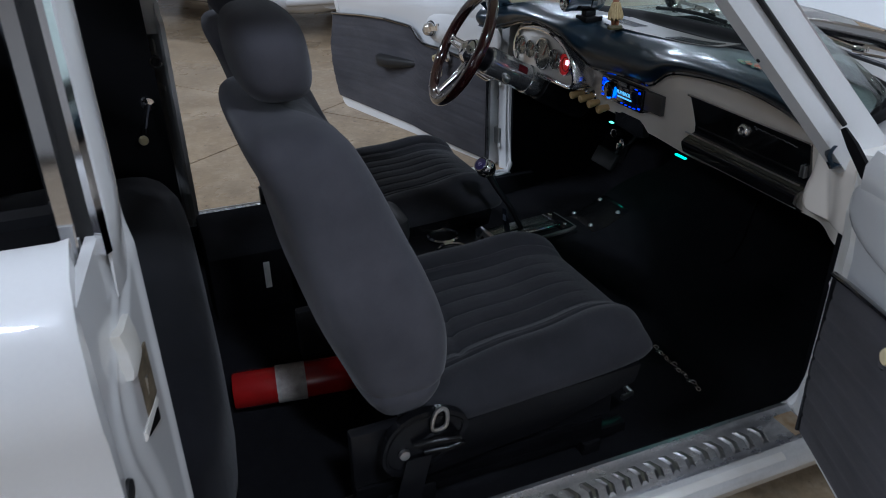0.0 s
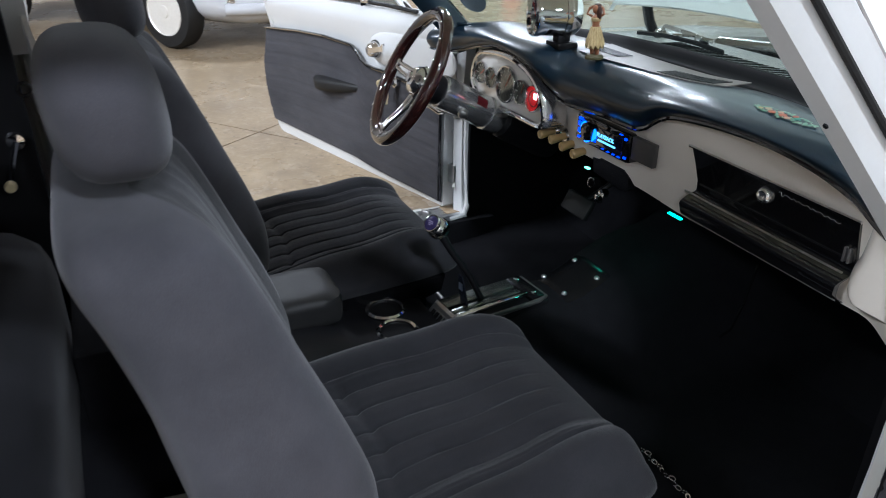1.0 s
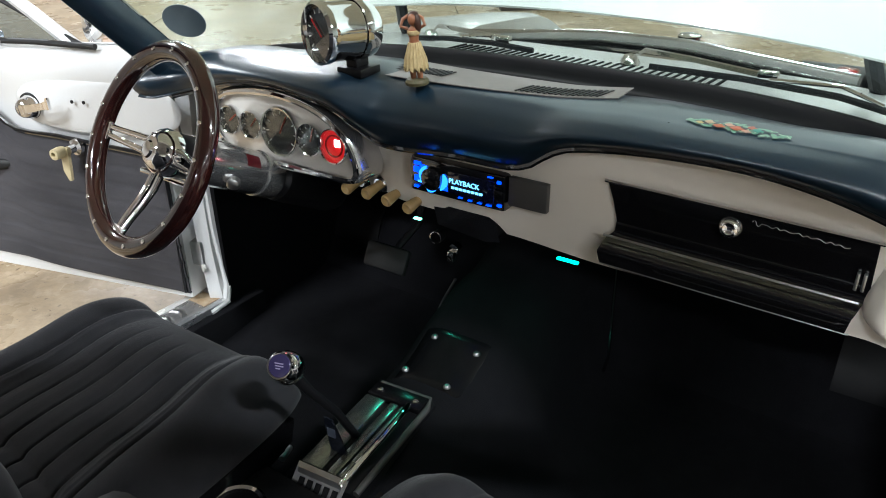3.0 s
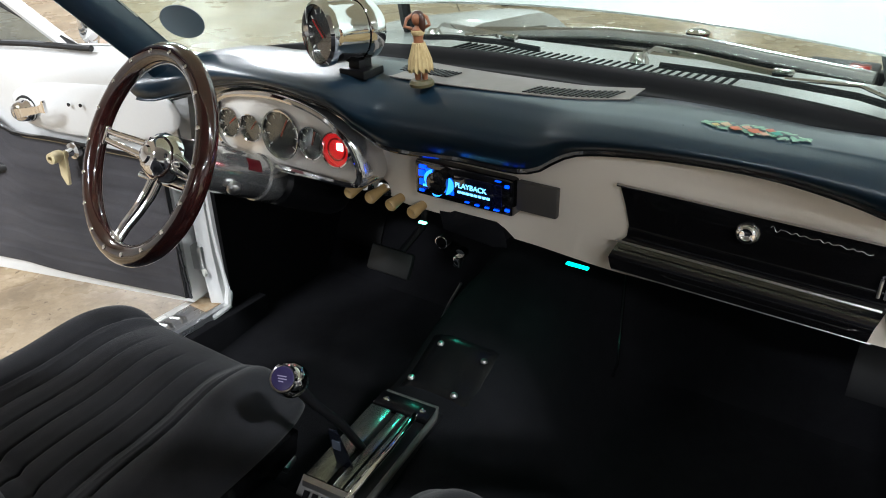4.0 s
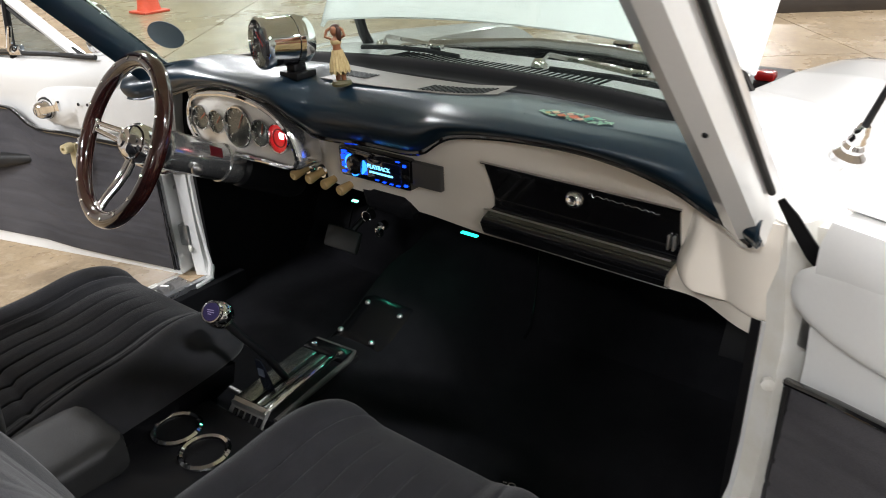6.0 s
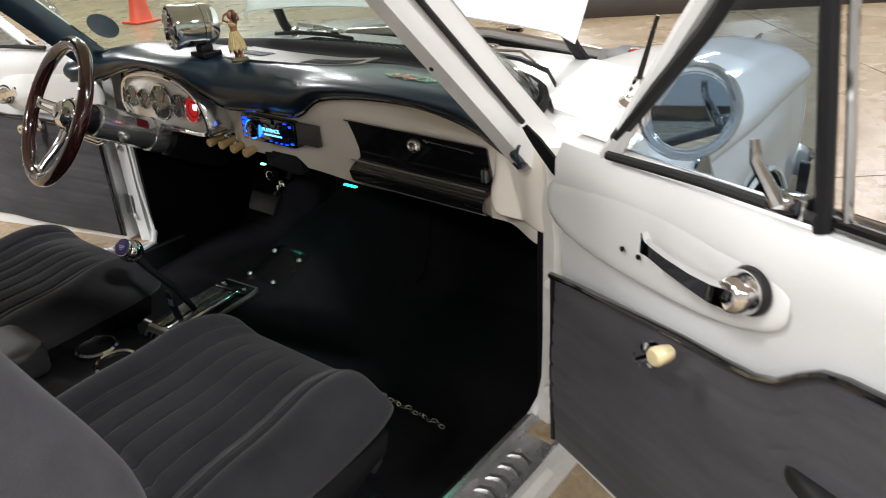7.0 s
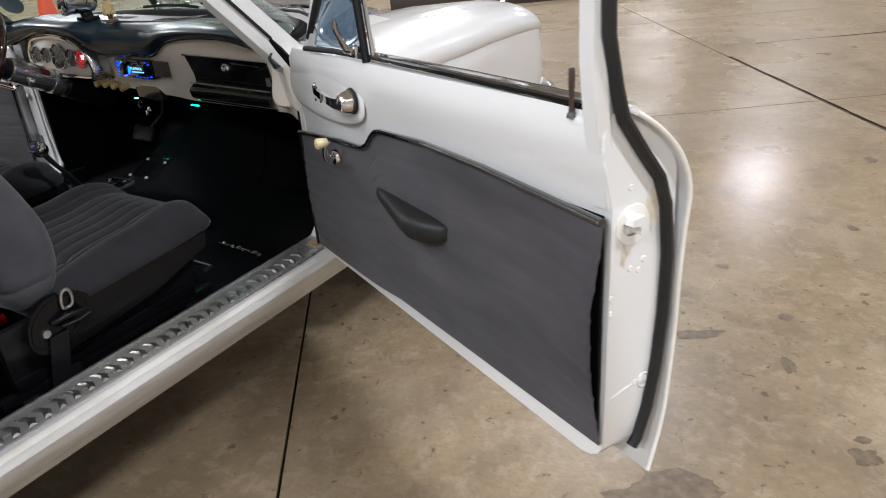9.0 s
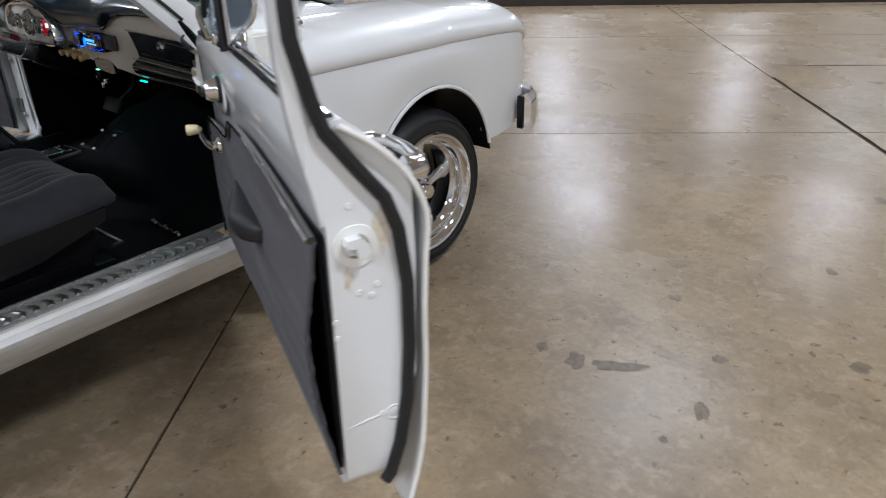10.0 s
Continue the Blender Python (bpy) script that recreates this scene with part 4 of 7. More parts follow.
    for n0, w0, r, q in ((-0.088, 0.850, 0.021, 1), (-0.036, 0.786, 0.010, 5)):
        bmr = bmesh.new()
        bmr.faces.new([bmr.verts.new((1.0838, n0 + r * 0.55 * math.cos(t) * (1 + 0.35 * math.sin(3 * t + q)), w0 + r * 1.7 * math.sin(t) * (1 + 0.25 * math.sin(5 * t + q)))) for t in [2 * math.pi * k / 30 for k in range(30)]])
        part("rust_stain", put(bmr), rust, d, "faint brown rust stain")
    for w, n in ((0.885, -0.045), (0.762, -0.05), (0.770, -0.075), (0.755, -0.066), (0.56, -0.07), (0.70, -0.016), (0.725, -0.016)):
        part("screw", put(lathe([(0, 0), (0.0050, 0), (0.0042, 0.0012), (0.002, 0.0014), (0, 0.0006)], 10, Matrix.Translation((1.0832, n, w)) @ Matrix.Rotation(math.pi / 2, 4, "Y"))), WHITE_WORN, d)
    part("drain_crease", put(tube([(1.080, -0.02, 0.548), (1.0812, -0.05, 0.555), (1.0800, -0.085, 0.560)], 0.0034, 8)), WHITE, d)
    part("drain_dimple", put(lathe([(0, 0.001), (0.006, 0.001), (0.009, 0.0), (0.012, 0.0015), (0.014, 0.0)], 16, Matrix.Translation((1.0832, -0.088, 0.557)) @ Matrix.Rotation(math.pi / 2, 4, "Y"))), WHITE, d)
    # trim panel: shaped top edge with a step behind the handle
    top = [(-0.095, 0.768), (-0.03, 0.777), (0.10, 0.788), (0.20, 0.797), (0.27, 0.800), (0.315, 0.804), (0.345, 0.815), (0.372, 0.838), (0.395, 0.853), (0.42, 0.858), (0.60, 0.866), (0.80, 0.862), (1.084, 0.846)]
    nt = len(top)
    def flare(u, v):
        # the loose rear edge stands off the door
        return smooth_lerp(u, ((0.90, 0), (1.084, 1))) ** 1.5 * lerp(v, ((0, 0.004), (0.12, 0.010), (0.35, 0.026), (0.60, 0.024), (0.80, 0.014), (1, 0.0)))

    pan = part("trim_panel", put(sheet(lambda u, v: (lerp(u * (nt - 1), [(i, q[0]) for i, q in enumerate(top)]), 0.002 + flare(lerp(u * (nt - 1), [(i, q[0]) for i, q in enumerate(top)]), v) + 0.006 * math.sin(math.pi * v) * min(1, 8 * (1 - u)) - 0.0022 * abs(math.cos(v * 8 * math.pi)) ** 30, lerp(u * (nt - 1), [(i, q[1]) for i, q in enumerate(top)]) * (1 - v) + v * lerp(u, ((0, 0.440), (1, 0.470)))), (nt - 1) * 4, 56, 0.005)), DOORCLOTH, d, "charcoal cloth door panel with pleats")
    part("trim_strip", put(tube([(u, 0.006, w + 0.003) for u, w in top], 0.0065, 8, flat=0.8)), BLACK_GLOSS, pan, "black and chrome edge strip")
    part("strip_bead", put(tube([(u, 0.0115, w + 0.004) for u, w in top[10:]], 0.0022, 6)), CHROME, pan)
    part("panel_edge", put(tube([(-0.093, 0.004, 0.768), (-0.090, 0.004, 0.60), (-0.086, 0.004, 0.445)], 0.005, 6)), BLACK, pan)
    # black sheet stands in for the shade between door and loose panel edge
    part("hollow_shade", put(box(0.83, 1.0755, -0.008, -0.003, 0.476, 0.852, 0.001)), SEALBLACK, pan, "black sheet for the shade behind the panel's loose rear edge")
    # raised dish round the handle, handle, winder, armrest; the far door wears them lower and further forward
    du, dw, reach = (0.0, 0.0, 1.0) if s > 0 else (-0.040, -0.040, 0.72)
    part("handle_dish", put(pillow((0.11 + du, -0.001, 0.898 + dw * 0.7), (0.46, 0.013, 0.120), 2.6)), WHITE, d)
    hn = part("door_handle", put(lathe([(0, 0), (0.026, 0.0), (0.026, 0.006), (0.024, 0.009), (0.023, 0.016), (0.019, 0.025), (0.013, 0.030), (0, 0.032)], 32, Matrix.Translation((0.289 + du, 0.008, 0.905 + dw)) @ Matrix.Rotation(-math.pi / 2, 4, "X"))), CHROME, d, "chrome inner door handle with a stepped boss")
    part("handle_lever", put(bevelled(loft([[(0.30 + du + (u - 0.30) * reach, n + dn, w + dw + dh) for dn, dh in ((-a, -b), (a, -b), (a, b), (-a, b))] for u, n, w, a, b in ((0.300, 0.026, 0.903, 0.008, 0.012), (0.275, 0.038, 0.906, 0.007, 0.011), (0.245, 0.042, 0.910, 0.0055, 0.009), (0.205, 0.042, 0.915, 0.005, 0.008), (0.175, 0.040, 0.919, 0.0045, 0.0075), (0.163, 0.039, 0.921, 0.0045, 0.009), (0.159, 0.038, 0.924, 0.0045, 0.013), (0.155, 0.038, 0.924, 0.0035, 0.013))]), 0.0025)), CHROME, hn, "tapered chrome lever")
    part("escutcheon", put(lathe([(0, 0), (0.029, 0.0), (0.028, 0.005), (0, 0.006)], 32, Matrix.Translation((0.293 + du, 0.005, 0.906 + dw)) @ Matrix.Rotation(-math.pi / 2, 4, "X"))), RUBBER, hn)
    for u in (0.085, 0.118):
        part("hole", put(lathe([(0, 0), (0.004, 0), (0.004, 0.002), (0, 0.002)], 8, Matrix.Translation((u, 0.011, 0.883)) @ Matrix.Rotation(-math.pi / 2, 4, "X"))), BLACK, d)
    if s > 0:
        wd = part("window_winder", put(join(lathe([(0, 0), (0.020, 0.0), (0.018, 0.008), (0.010, 0.012), (0.009, 0.026), (0, 0.028)], 24, Matrix.Translation((0.153, 0.006, 0.752)) @ Matrix.Rotation(-math.pi / 2, 4, "X")),
                                             tube([(0.153, 0.028, 0.752), (0.175, 0.041, 0.769), (0.207, 0.051, 0.793), (0.236, 0.055, 0.815)], [0.009, 0.007, 0.006, 0.007], 10))), CHROME, d, "chrome window winder")
        part("winder_knob", put(lathe([(0, 0), (0.009, 0.0), (0.011, 0.008), (0.0125, 0.022), (0.010, 0.026), (0, 0.027)], 20, Matrix.Translation((0.236, 0.055, 0.815)) @ Matrix.Rotation(-math.pi / 2, 4, "X"))), IVORY, wd, "ivory winder knob")
    else:
        wd = part("window_winder", put(lathe([(0, 0), (0.020, 0.0), (0.018, 0.008), (0.010, 0.012), (0.009, 0.026), (0, 0.028)], 24, Matrix.Translation((0.140, 0.006, 0.780)) @ Matrix.Rotation(-math.pi / 2, 4, "X"))), CHROME, d, "chrome window winder boss")
        part("winder_arm", put(bevelled(loft([[(u - a, n, w), (u + a, n, w), (u + a, n + 0.007, w), (u - a, n + 0.007, w)] for u, n, w, a in ((0.146, 0.030, 0.786, 0.008), (0.146, 0.034, 0.765, 0.011), (0.147, 0.036, 0.735, 0.010), (0.144, 0.036, 0.712, 0.003))]), 0.002)), IVORY, wd, "ivory winder arm")
        part("winder_knob", put(lathe([(0.005, 0.020), (0.006, 0.027), (0.012, 0.026), (0.0135, 0.010), (0.012, 0.0), (0.005, 0.0)], 20, Matrix.Translation((0.152, 0.036, 0.778)) @ Matrix.Rotation(-math.pi / 2, 4, "X"))), IVORY, wd, "ivory winder knob")
    rings = []
    for u, p, th, w in ((0.372, 0.006, 0.014, 0.726), (0.385, 0.015, 0.022, 0.728), (0.42, 0.024, 0.030, 0.729), (0.47, 0.034, 0.038, 0.729), (0.53, 0.047, 0.044, 0.728), (0.572, 0.054, 0.046, 0.727), (0.590, 0.054, 0.048, 0.727), (0.622, 0.045, 0.046, 0.726), (0.648, 0.032, 0.040, 0.724), (0.664, 0.020, 0.032, 0.721), (0.671, 0.010, 0.022, 0.717)):
        rings.append([(u, -0.002, w), (u, p * 0.45, w + 0.001), (u, p * 0.82, w - 0.001), (u, p * 0.97, w - 0.006), (u, p, w - 0.012), (u, p * 0.97, w - 0.012 - (th - 0.012) * 0.5), (u, p * 0.84, w - th + 0.004), (u, p * 0.5, w - th), (u, -0.002, w - th - 0.004)])
    part("armrest", put(loft(rings)), RUBBER, d, "black moulded wedge-shaped armrest", smooth=50)
    part("pull_handle", put(join(lathe([(0, -0.012), (0.017, -0.012), (0.015, 0.006), (0.012, 0.010), (0, 0.012)], 20, Matrix.Translation((1.030, -0.150, 0.905)) @ Matrix.Rotation(math.pi / 2, 4, "X")), tube([(0.825, -0.132, 0.896), (0.835, -0.160, 0.898), (0.87, -0.172, 0.902), (0.94, -0.174, 0.905), (1.00, -0.168, 0.906), (1.040, -0.155, 0.905), (1.048, -0.135, 0.904)], [0.012, 0.012, 0.010, 0.010, 0.012, 0.014, 0.012], 12))), CHROME, d, "chrome outer door handle")
    # belt strip, vent window, posts, glass channel
    part("belt_strip", put(join(tube([(0.345, -0.018, 0.999), (0.7, -0.016, 0.997), (1.065, -0.012, 0.992)], 0.0065, 8), tube([(0.345, -0.040, 1.001), (0.7, -0.038, 1.000), (1.065, -0.036, 0.995)], 0.005, 8))), BLACK_GLOSS, d, "black belt line strip")
    part("belt_bead", put(tube([(0.345, -0.028, 1.006), (0.7, -0.026, 1.004), (1.065, -0.025, 0.999)], 0.004, 6)), CHROME, d)
    lean = [(-0.002, -0.02, 0.975), (0.138, -0.022, 1.171), (0.268, -0.026, 1.345)] if s > 0 else [(0.020, -0.02, 0.938), (0.25, -0.02, 1.09), (0.48, -0.024, 1.24), (0.58, -0.026, 1.345)]
    fr = part("window_frame", put(join(tube(lean, 0.014, 8),
                                        tube([lean[-1], (0.60, -0.028, 1.382), (0.95, -0.022, 1.380), (1.075, -0.010, 1.345)], 0.016, 8))), WHITE, d)
    part("rear_channel", put(bevelled(loft([[(u0 + du, n + dn, w) for u0, n in ((1.055, 0.020), (1.055, -0.010), (1.080, -0.010), (1.086, 0.004), (1.080, 0.020))] for w, du, dn in ((0.86, -0.006, -0.030), (0.92, -0.004, -0.020), (0.965, -0.002, -0.010), (1.01, 0, -0.003), (1.06, 0, 0.002), (1.20, 0, 0.003), (1.35, 0, 0.0))]), 0.004)), WHITE, fr)
    part("frame_rubber", put(tube([(u + 0.028, n + 0.004, w + (0.042 if u < 0.1 else -0.006)) for u, n, w in lean[:3]], 0.010 if s > 0 else 0.006, 8)), RUBBER, fr)
    part("vent_post", put(tube([(0.352, -0.012, 0.990), (0.335, -0.014, 1.09), (0.315, -0.018, 1.19), (0.292, -0.022, 1.33)], 0.009, 8)), BLACK, fr, "black vent window post")
    part("vent_channel", put(tube([(0.372, -0.02, 0.990), (0.354, -0.022, 1.09), (0.334, -0.024, 1.19), (0.312, -0.026, 1.34)], 0.005, 8)), CHROME, fr)
    vg = part("vent_glass", put(prism([(0.05, 1.005), (0.340, 1.008), (0.290, 1.315), (0.275, 1.30)] if s > 0 else [(0.15, 1.005), (0.345, 1.008), (0.335, 1.135)], -0.022, -0.018, "y")), VENTGLASS, d)
    vg.visible_shadow = False
    part("vent_latch", put(join(tube([(0.318, -0.004, 1.012), (0.318, 0.014, 1.016), (0.292, 0.022, 1.055), (0.286, 0.020, 1.075)], [0.008, 0.008, 0.006, 0.005], 8), box(0.295, 0.340, -0.012, 0.006, 1.000, 1.024, 0.004))), CHROME, d, "chrome vent window latch")
    part("vent_sill", put(tube([(0.03, 0.0, 0.998), (0.2, -0.002, 1.004), (0.35, -0.004, 1.004)], 0.0065, 8)), RUBBER, d)
    lb = part("lock_button", put(lathe([(0.0042, 0), (0.0036, 0.01), (0.0036, 0.030), (0.0044, 0.033), (0.0044, 0.056), (0.003, 0.059), (0, 0.059)], 12, Matrix.Translation((1.015, 0.000, 0.985)))), mat("dark_brown_rod", (0.05, 0.03, 0.025), 0.35, scale=60), d, "thin dark lock button")
    part("grommet", put(lathe([(0.007, 0), (0.006, 0.005), (0.004, 0.007), (0, 0.007)], 14, Matrix.Translation((1.015, 0.000, 0.979)))), GREYPAINT, lb)
    part("lock_boss", put(pillow((1.022, -0.016, 0.970), (0.085, 0.036, 0.030), 2.2, 28, 14)), WHITE, d)
    # outside mirror on the far face
    mir = part("door_mirror", put(join(tube([(0.12, -0.075, 0.975), (0.11, -0.085, 0.995), (0.098, -0.080, 1.015)], [0.018, 0.011, 0.010], 10), lathe([(0, 0.040), (0.034, 0.037), (0.052, 0.022), (0.060, 0.006), (0.060, -0.004), (0.056, -0.010), (0.049, -0.009), (0.048, -0.003), (0, -0.003)], 36, aim((0.095, -0.072, 1.056), (-0.80, -0.59, -0.10))))), CHROME, d, "round chrome door mirror")
    part("mirror_rim", put(lathe([(0.047, 0.002), (0.052, 0.008), (0.058, 0.009), (0.062, 0.004), (0.062, -0.004), (0.050, -0.004)], 40, aim((0.0978, -0.0700, 1.0563), (0.80, 0.59, 0.10)))), SATIN, mir, "bright rounded mirror rim")
    part("mirror_glass", put(lathe([(0, 0), (0.0485, 0), (0.0485, 0.002), (0, 0.002)], 32, aim((0.0978, -0.0700, 1.0563), (0.80, 0.59, 0.10)))), MIRROR, mir)
    for w in (0.50, 0.80):
        part("door_hinge", put(box(-0.12, -0.07, -0.06, -0.03, w, w + 0.06, 0.004)), STEEL, d)
    part("check_strap", put(tube([(-0.14, -0.05, 0.66), (-0.08, -0.045, 0.66)], 0.006, 8)), STEEL, d)
    return d


door(1, (0.843, -0.069), 27.4, 0.0612, "open white passenger door with charcoal cloth panel")
door(-1, (0.835, 0.02), 11.5, -0.045, "open white driver door with charcoal cloth panel")

# ---- dashboard ----
dash = thing("dashboard", "dark blue padded dashboard over a cream painted metal face", "dashboard", (0, 0.1, 0.77))


def pad_low(x):
    return curve(x, ((-0.66, 0.925), (-0.58, 0.948), (-0.50, 0.970), (-0.40, 0.982), (-0.30, 0.972), (-0.25, 0.958), (-0.214, 0.928), (-0.178, 0.904), (-0.036, 0.909), (0.060, 0.910), (0.095, 0.921), (0.123, 0.942), (0.153, 0.957), (0.214, 0.969), (0.30, 0.977), (0.40, 0.978), (0.48, 0.969), (0.55, 0.955), (0.62, 0.939), (0.69, 0.925)))


def pad_front(x):
    # how far the pad reaches toward the seats
    return curve(x, ((-0.68, -0.03), (-0.60, 0.012), (-0.50, 0.016), (-0.40, 0.014), (-0.25, 0.020), (-0.18, 0.048), (0.0, 0.056), (0.10, 0.056), (0.20, 0.050), (0.40, 0.046), (0.50, 0.043), (0.56, 0.034), (0.604, 0.016), (0.642, 0.000), (0.69, -0.030)))


def face_y(x, z):
    lean = 0.030 * max(0, 0.92 - z) / 0.15
    return 0.090 + lean + 0.022 * smooth_lerp(x, ((-0.26, 1), (-0.17, 0))) - 0.065 * smooth_lerp(x, ((0.57, 0), (0.70, 1)))


def pad(u, v):
    x = -0.70 + 1.39 * u
    f, lo = pad_front(x), pad_low(x)
    back = max(windscreen_base(max(-0.655, min(0.655, x))).y - band(x), f + 0.06)
    ztop = 1.003 + 0.009 * smooth_lerp(x, ((0.08, 0), (0.25, 1))) + 0.012 * smooth_lerp(x, ((-0.26, 1), (-0.18, 0))) - 0.02 * smooth_lerp(abs(x), ((0.52, 0), (0.69, 1)))
    h = ztop - lo
    prof = [(back, ztop - 0.012), (back * 0.75 + f * 0.25, ztop - 0.002), (back * 0.52 + f * 0.48, ztop), (back * 0.34 + f * 0.66, ztop - 0.001 - 0.02 * h), (f + 0.044, ztop - 0.10 * h), (f + 0.022, ztop - 0.22 * h), (f + 0.007, ztop - 0.38 * h),
            (f, ztop - 0.56 * h), (f + 0.003, ztop - 0.74 * h), (f + 0.012, ztop - 0.90 * h), (f + 0.022, lo), (max(f + 0.034, face_y(x, lo) + 0.01), lo + 0.003)]
    k = v * (len(prof) - 1)
    return (x, curve(k, [(i, q[0]) for i, q in enumerate(prof)]), curve(k, [(i, q[1]) for i, q in enumerate(prof)]))


part("dash_pad", sheet(pad, 110, 66, 0.006), BLUE, dash, "glossy dark blue dash pad", smooth=70)
part("pad_edge", tube([(x, pad_front(x) + 0.020, pad_low(x) - 0.002) for x in [-0.64 + 1.32 * k / 70 for k in range(71)]], 0.005, 6), BLACK_GLOSS, dash, "black lower edge bead of the pad")


def face_low(x):
    return smooth_lerp(x, ((-0.66, 0.82), (-0.30, 0.790), (-0.10, 0.786), (-0.075, 0.800), (0.01, 0.800), (0.04, 0.775), (0.21, 0.765), (0.60, 0.762), (0.70, 0.765)))


def dash_face(u, v):
    x = -0.655 + 1.355 * u
    hi, lo = pad_low(x) + 0.012, face_low(x)
    z = hi + (lo - hi) * min(v / 0.88, 1)
    y = face_y(x, z)
    if v > 0.88:
        y += 0.045 * (v - 0.88) / 0.12
        z -= 0.012 * math.sin((v - 0.88) / 0.12 * math.pi / 2) * 0.6
    return (x, y, z)


part("dash_face", sheet(dash_face, 84, 24, 0.004), CREAM, dash, "cream painted dash face")
part("dash_underside", box(-0.65, 0.67, 0.17, 0.58, 0.775, 0.785), CARPET, dash)


def dash_end(u, v):
    # the swept end of the dash face beside the hinge pillar, rolled under at its foot
    z = 0.952 - 0.170 * min(v / 0.92, 1)
    x0 = curve(z, ((0.778, 0.602), (0.783, 0.588), (0.792, 0.572), (0.803, 0.561), (0.818, 0.556), (0.840, 0.558), (0.865, 0.565), (0.955, 0.572)))
    x = x0 + (0.712 - x0) * u
    d = min(1.0, (x - x0) / 0.028)
    y = min(face_y(x, z) - 0.010, 0.066) + 0.030 * (1 - math.sin(d * math.pi / 2))
    y += 0.022 * smooth_lerp(z, ((0.780, 1), (0.800, 0))) + 0.040 * max(0, v - 0.92) / 0.08
    return (x, y, z)


part("dash_end", sheet(dash_end, 28, 30, 0.008, (0, 1, 0)), CREAM, dash, "rounded cream end of the dash face")

# glovebox: black panel with a lower gloss band, lock, bright trims
gb = part("glovebox_door", sheet(lambda u, v: (0.215 + 0.342 * u + (1 - u) * lerp(v, ((0, 0.0), (0.2, 0.008), (0.42, 0.014), (0.56, 0.011), (0.62, 0.001), (0.75, -0.006), (0.9, -0.002), (1, 0.004))) - u * lerp(v, ((0, 0.0), (0.55, -0.003), (0.72, 0.008), (1, 0.014))), face_y(0.214 + 0.346 * u, 0.918 - 0.148 * v) - 0.008 - 0.026 * math.exp(-((v - 0.80) / 0.17) ** 4), 0.918 - 0.148 * v - 0.006 * u), 24, 40, 0.010, (0, 1, 0)), BLACK_GLOSS, dash, "gloss black glovebox panel")
part("panel_trim", tube([(0.212 + 0.35 * k / 20, face_y(0.212 + 0.35 * k / 20, 0.918) - 0.012, 0.920 - 0.006 * k / 20) for k in range(21)], 0.0028, 6), CHROME, gb)
part("panel_trim", tube([(0.216 + 0.336 * k / 20, face_y(0.214 + 0.34 * k / 20, 0.832) - 0.026, 0.8345 - 0.006 * k / 20) for k in range(21)], 0.0018, 6), STEEL, gb)
part("panel_trim", tube([(0.214 + 0.336 * k / 20, face_y(0.216 + 0.34 * k / 20, 0.785) - 0.031, 0.785 - 0.006 * k / 20) for k in range(21)], 0.0012, 6), STEEL, gb)
part("glovebox_lock", lathe([(0, 0), (0.015, 0), (0.015, 0.004), (0.011, 0.010), (0.008, 0.011), (0.004, 0.008), (0, 0.008)], 24, aim((0.386, face_y(0.386, 0.888) - 0.008, 0.888), (0, -1, 0.1))), CHROME, gb, "chrome lock")
part("badge_script", tube([(0.412 + 0.115 * k / 60, face_y(0.47, 0.89) - 0.0115, 0.903 - 0.006 * k / 60 + 0.0024 * math.sin(k * 0.95 + math.sin(k * 0.37)) * (1.7 if k < 7 else 0.35 + 0.35 * math.cos(k * 0.21) ** 2)) for k in range(61)], 0.0005, 5), STEEL, gb, "thin chrome script badge")
part("panel_clip", join(box(0.541, 0.545, face_y(0.55, 0.85) - 0.018, face_y(0.55, 0.85) - 0.008, 0.842, 0.866, 0.001), box(0.549, 0.553, face_y(0.55, 0.85) - 0.018, face_y(0.55, 0.85) - 0.008, 0.842, 0.866, 0.001)), STEEL, gb, "small bright clip")

# instrument cluster
def cl_y(x):
    return 0.056


CL_OUT = rounded([(-0.574, 0.880), (-0.562, 0.915), (-0.530, 0.942), (-0.46, 0.954), (-0.385, 0.956), (-0.306, 0.942), (-0.250, 0.910), (-0.226, 0.866), (-0.227, 0.840), (-0.250, 0.830), (-0.34, 0.830), (-0.44, 0.831), (-0.54, 0.838), (-0.568, 0.856)], 5)
CLC = Vector((-0.40, 0.89))


def cl_grow(p, g):
    q = Vector(p) - CLC
    return CLC + q + q.normalized() * g


part("cluster_surround", loft([[(cl_grow(p, g).x, 0.056 + dy, cl_grow(p, g).y) for p in CL_OUT] for dy, g in ((0.012, 0.004), (-0.006, 0.006), (-0.009, 0.010), (-0.003, 0.014), (0.05, 0.016))], caps=False), SATIN, dash, "satin bright instrument surround")
cl = part("instrument_panel", loft([[(cl_grow(p, g).x, cl_y(0) + dy, cl_grow(p, g).y) for p in CL_OUT] for dy, g in ((0.03, 0.0), (0.002, 0.0), (0.0, -0.004))]), SILVER, dash, "silver instrument panel with five dials")
part("panel_bezel", tube([(cl_grow(p, 0.002).x, cl_y(0) - 0.006, cl_grow(p, 0.002).y) for p in CL_OUT], 0.0065, 8, closed=True), CHROME, cl, "chrome instrument bezel")
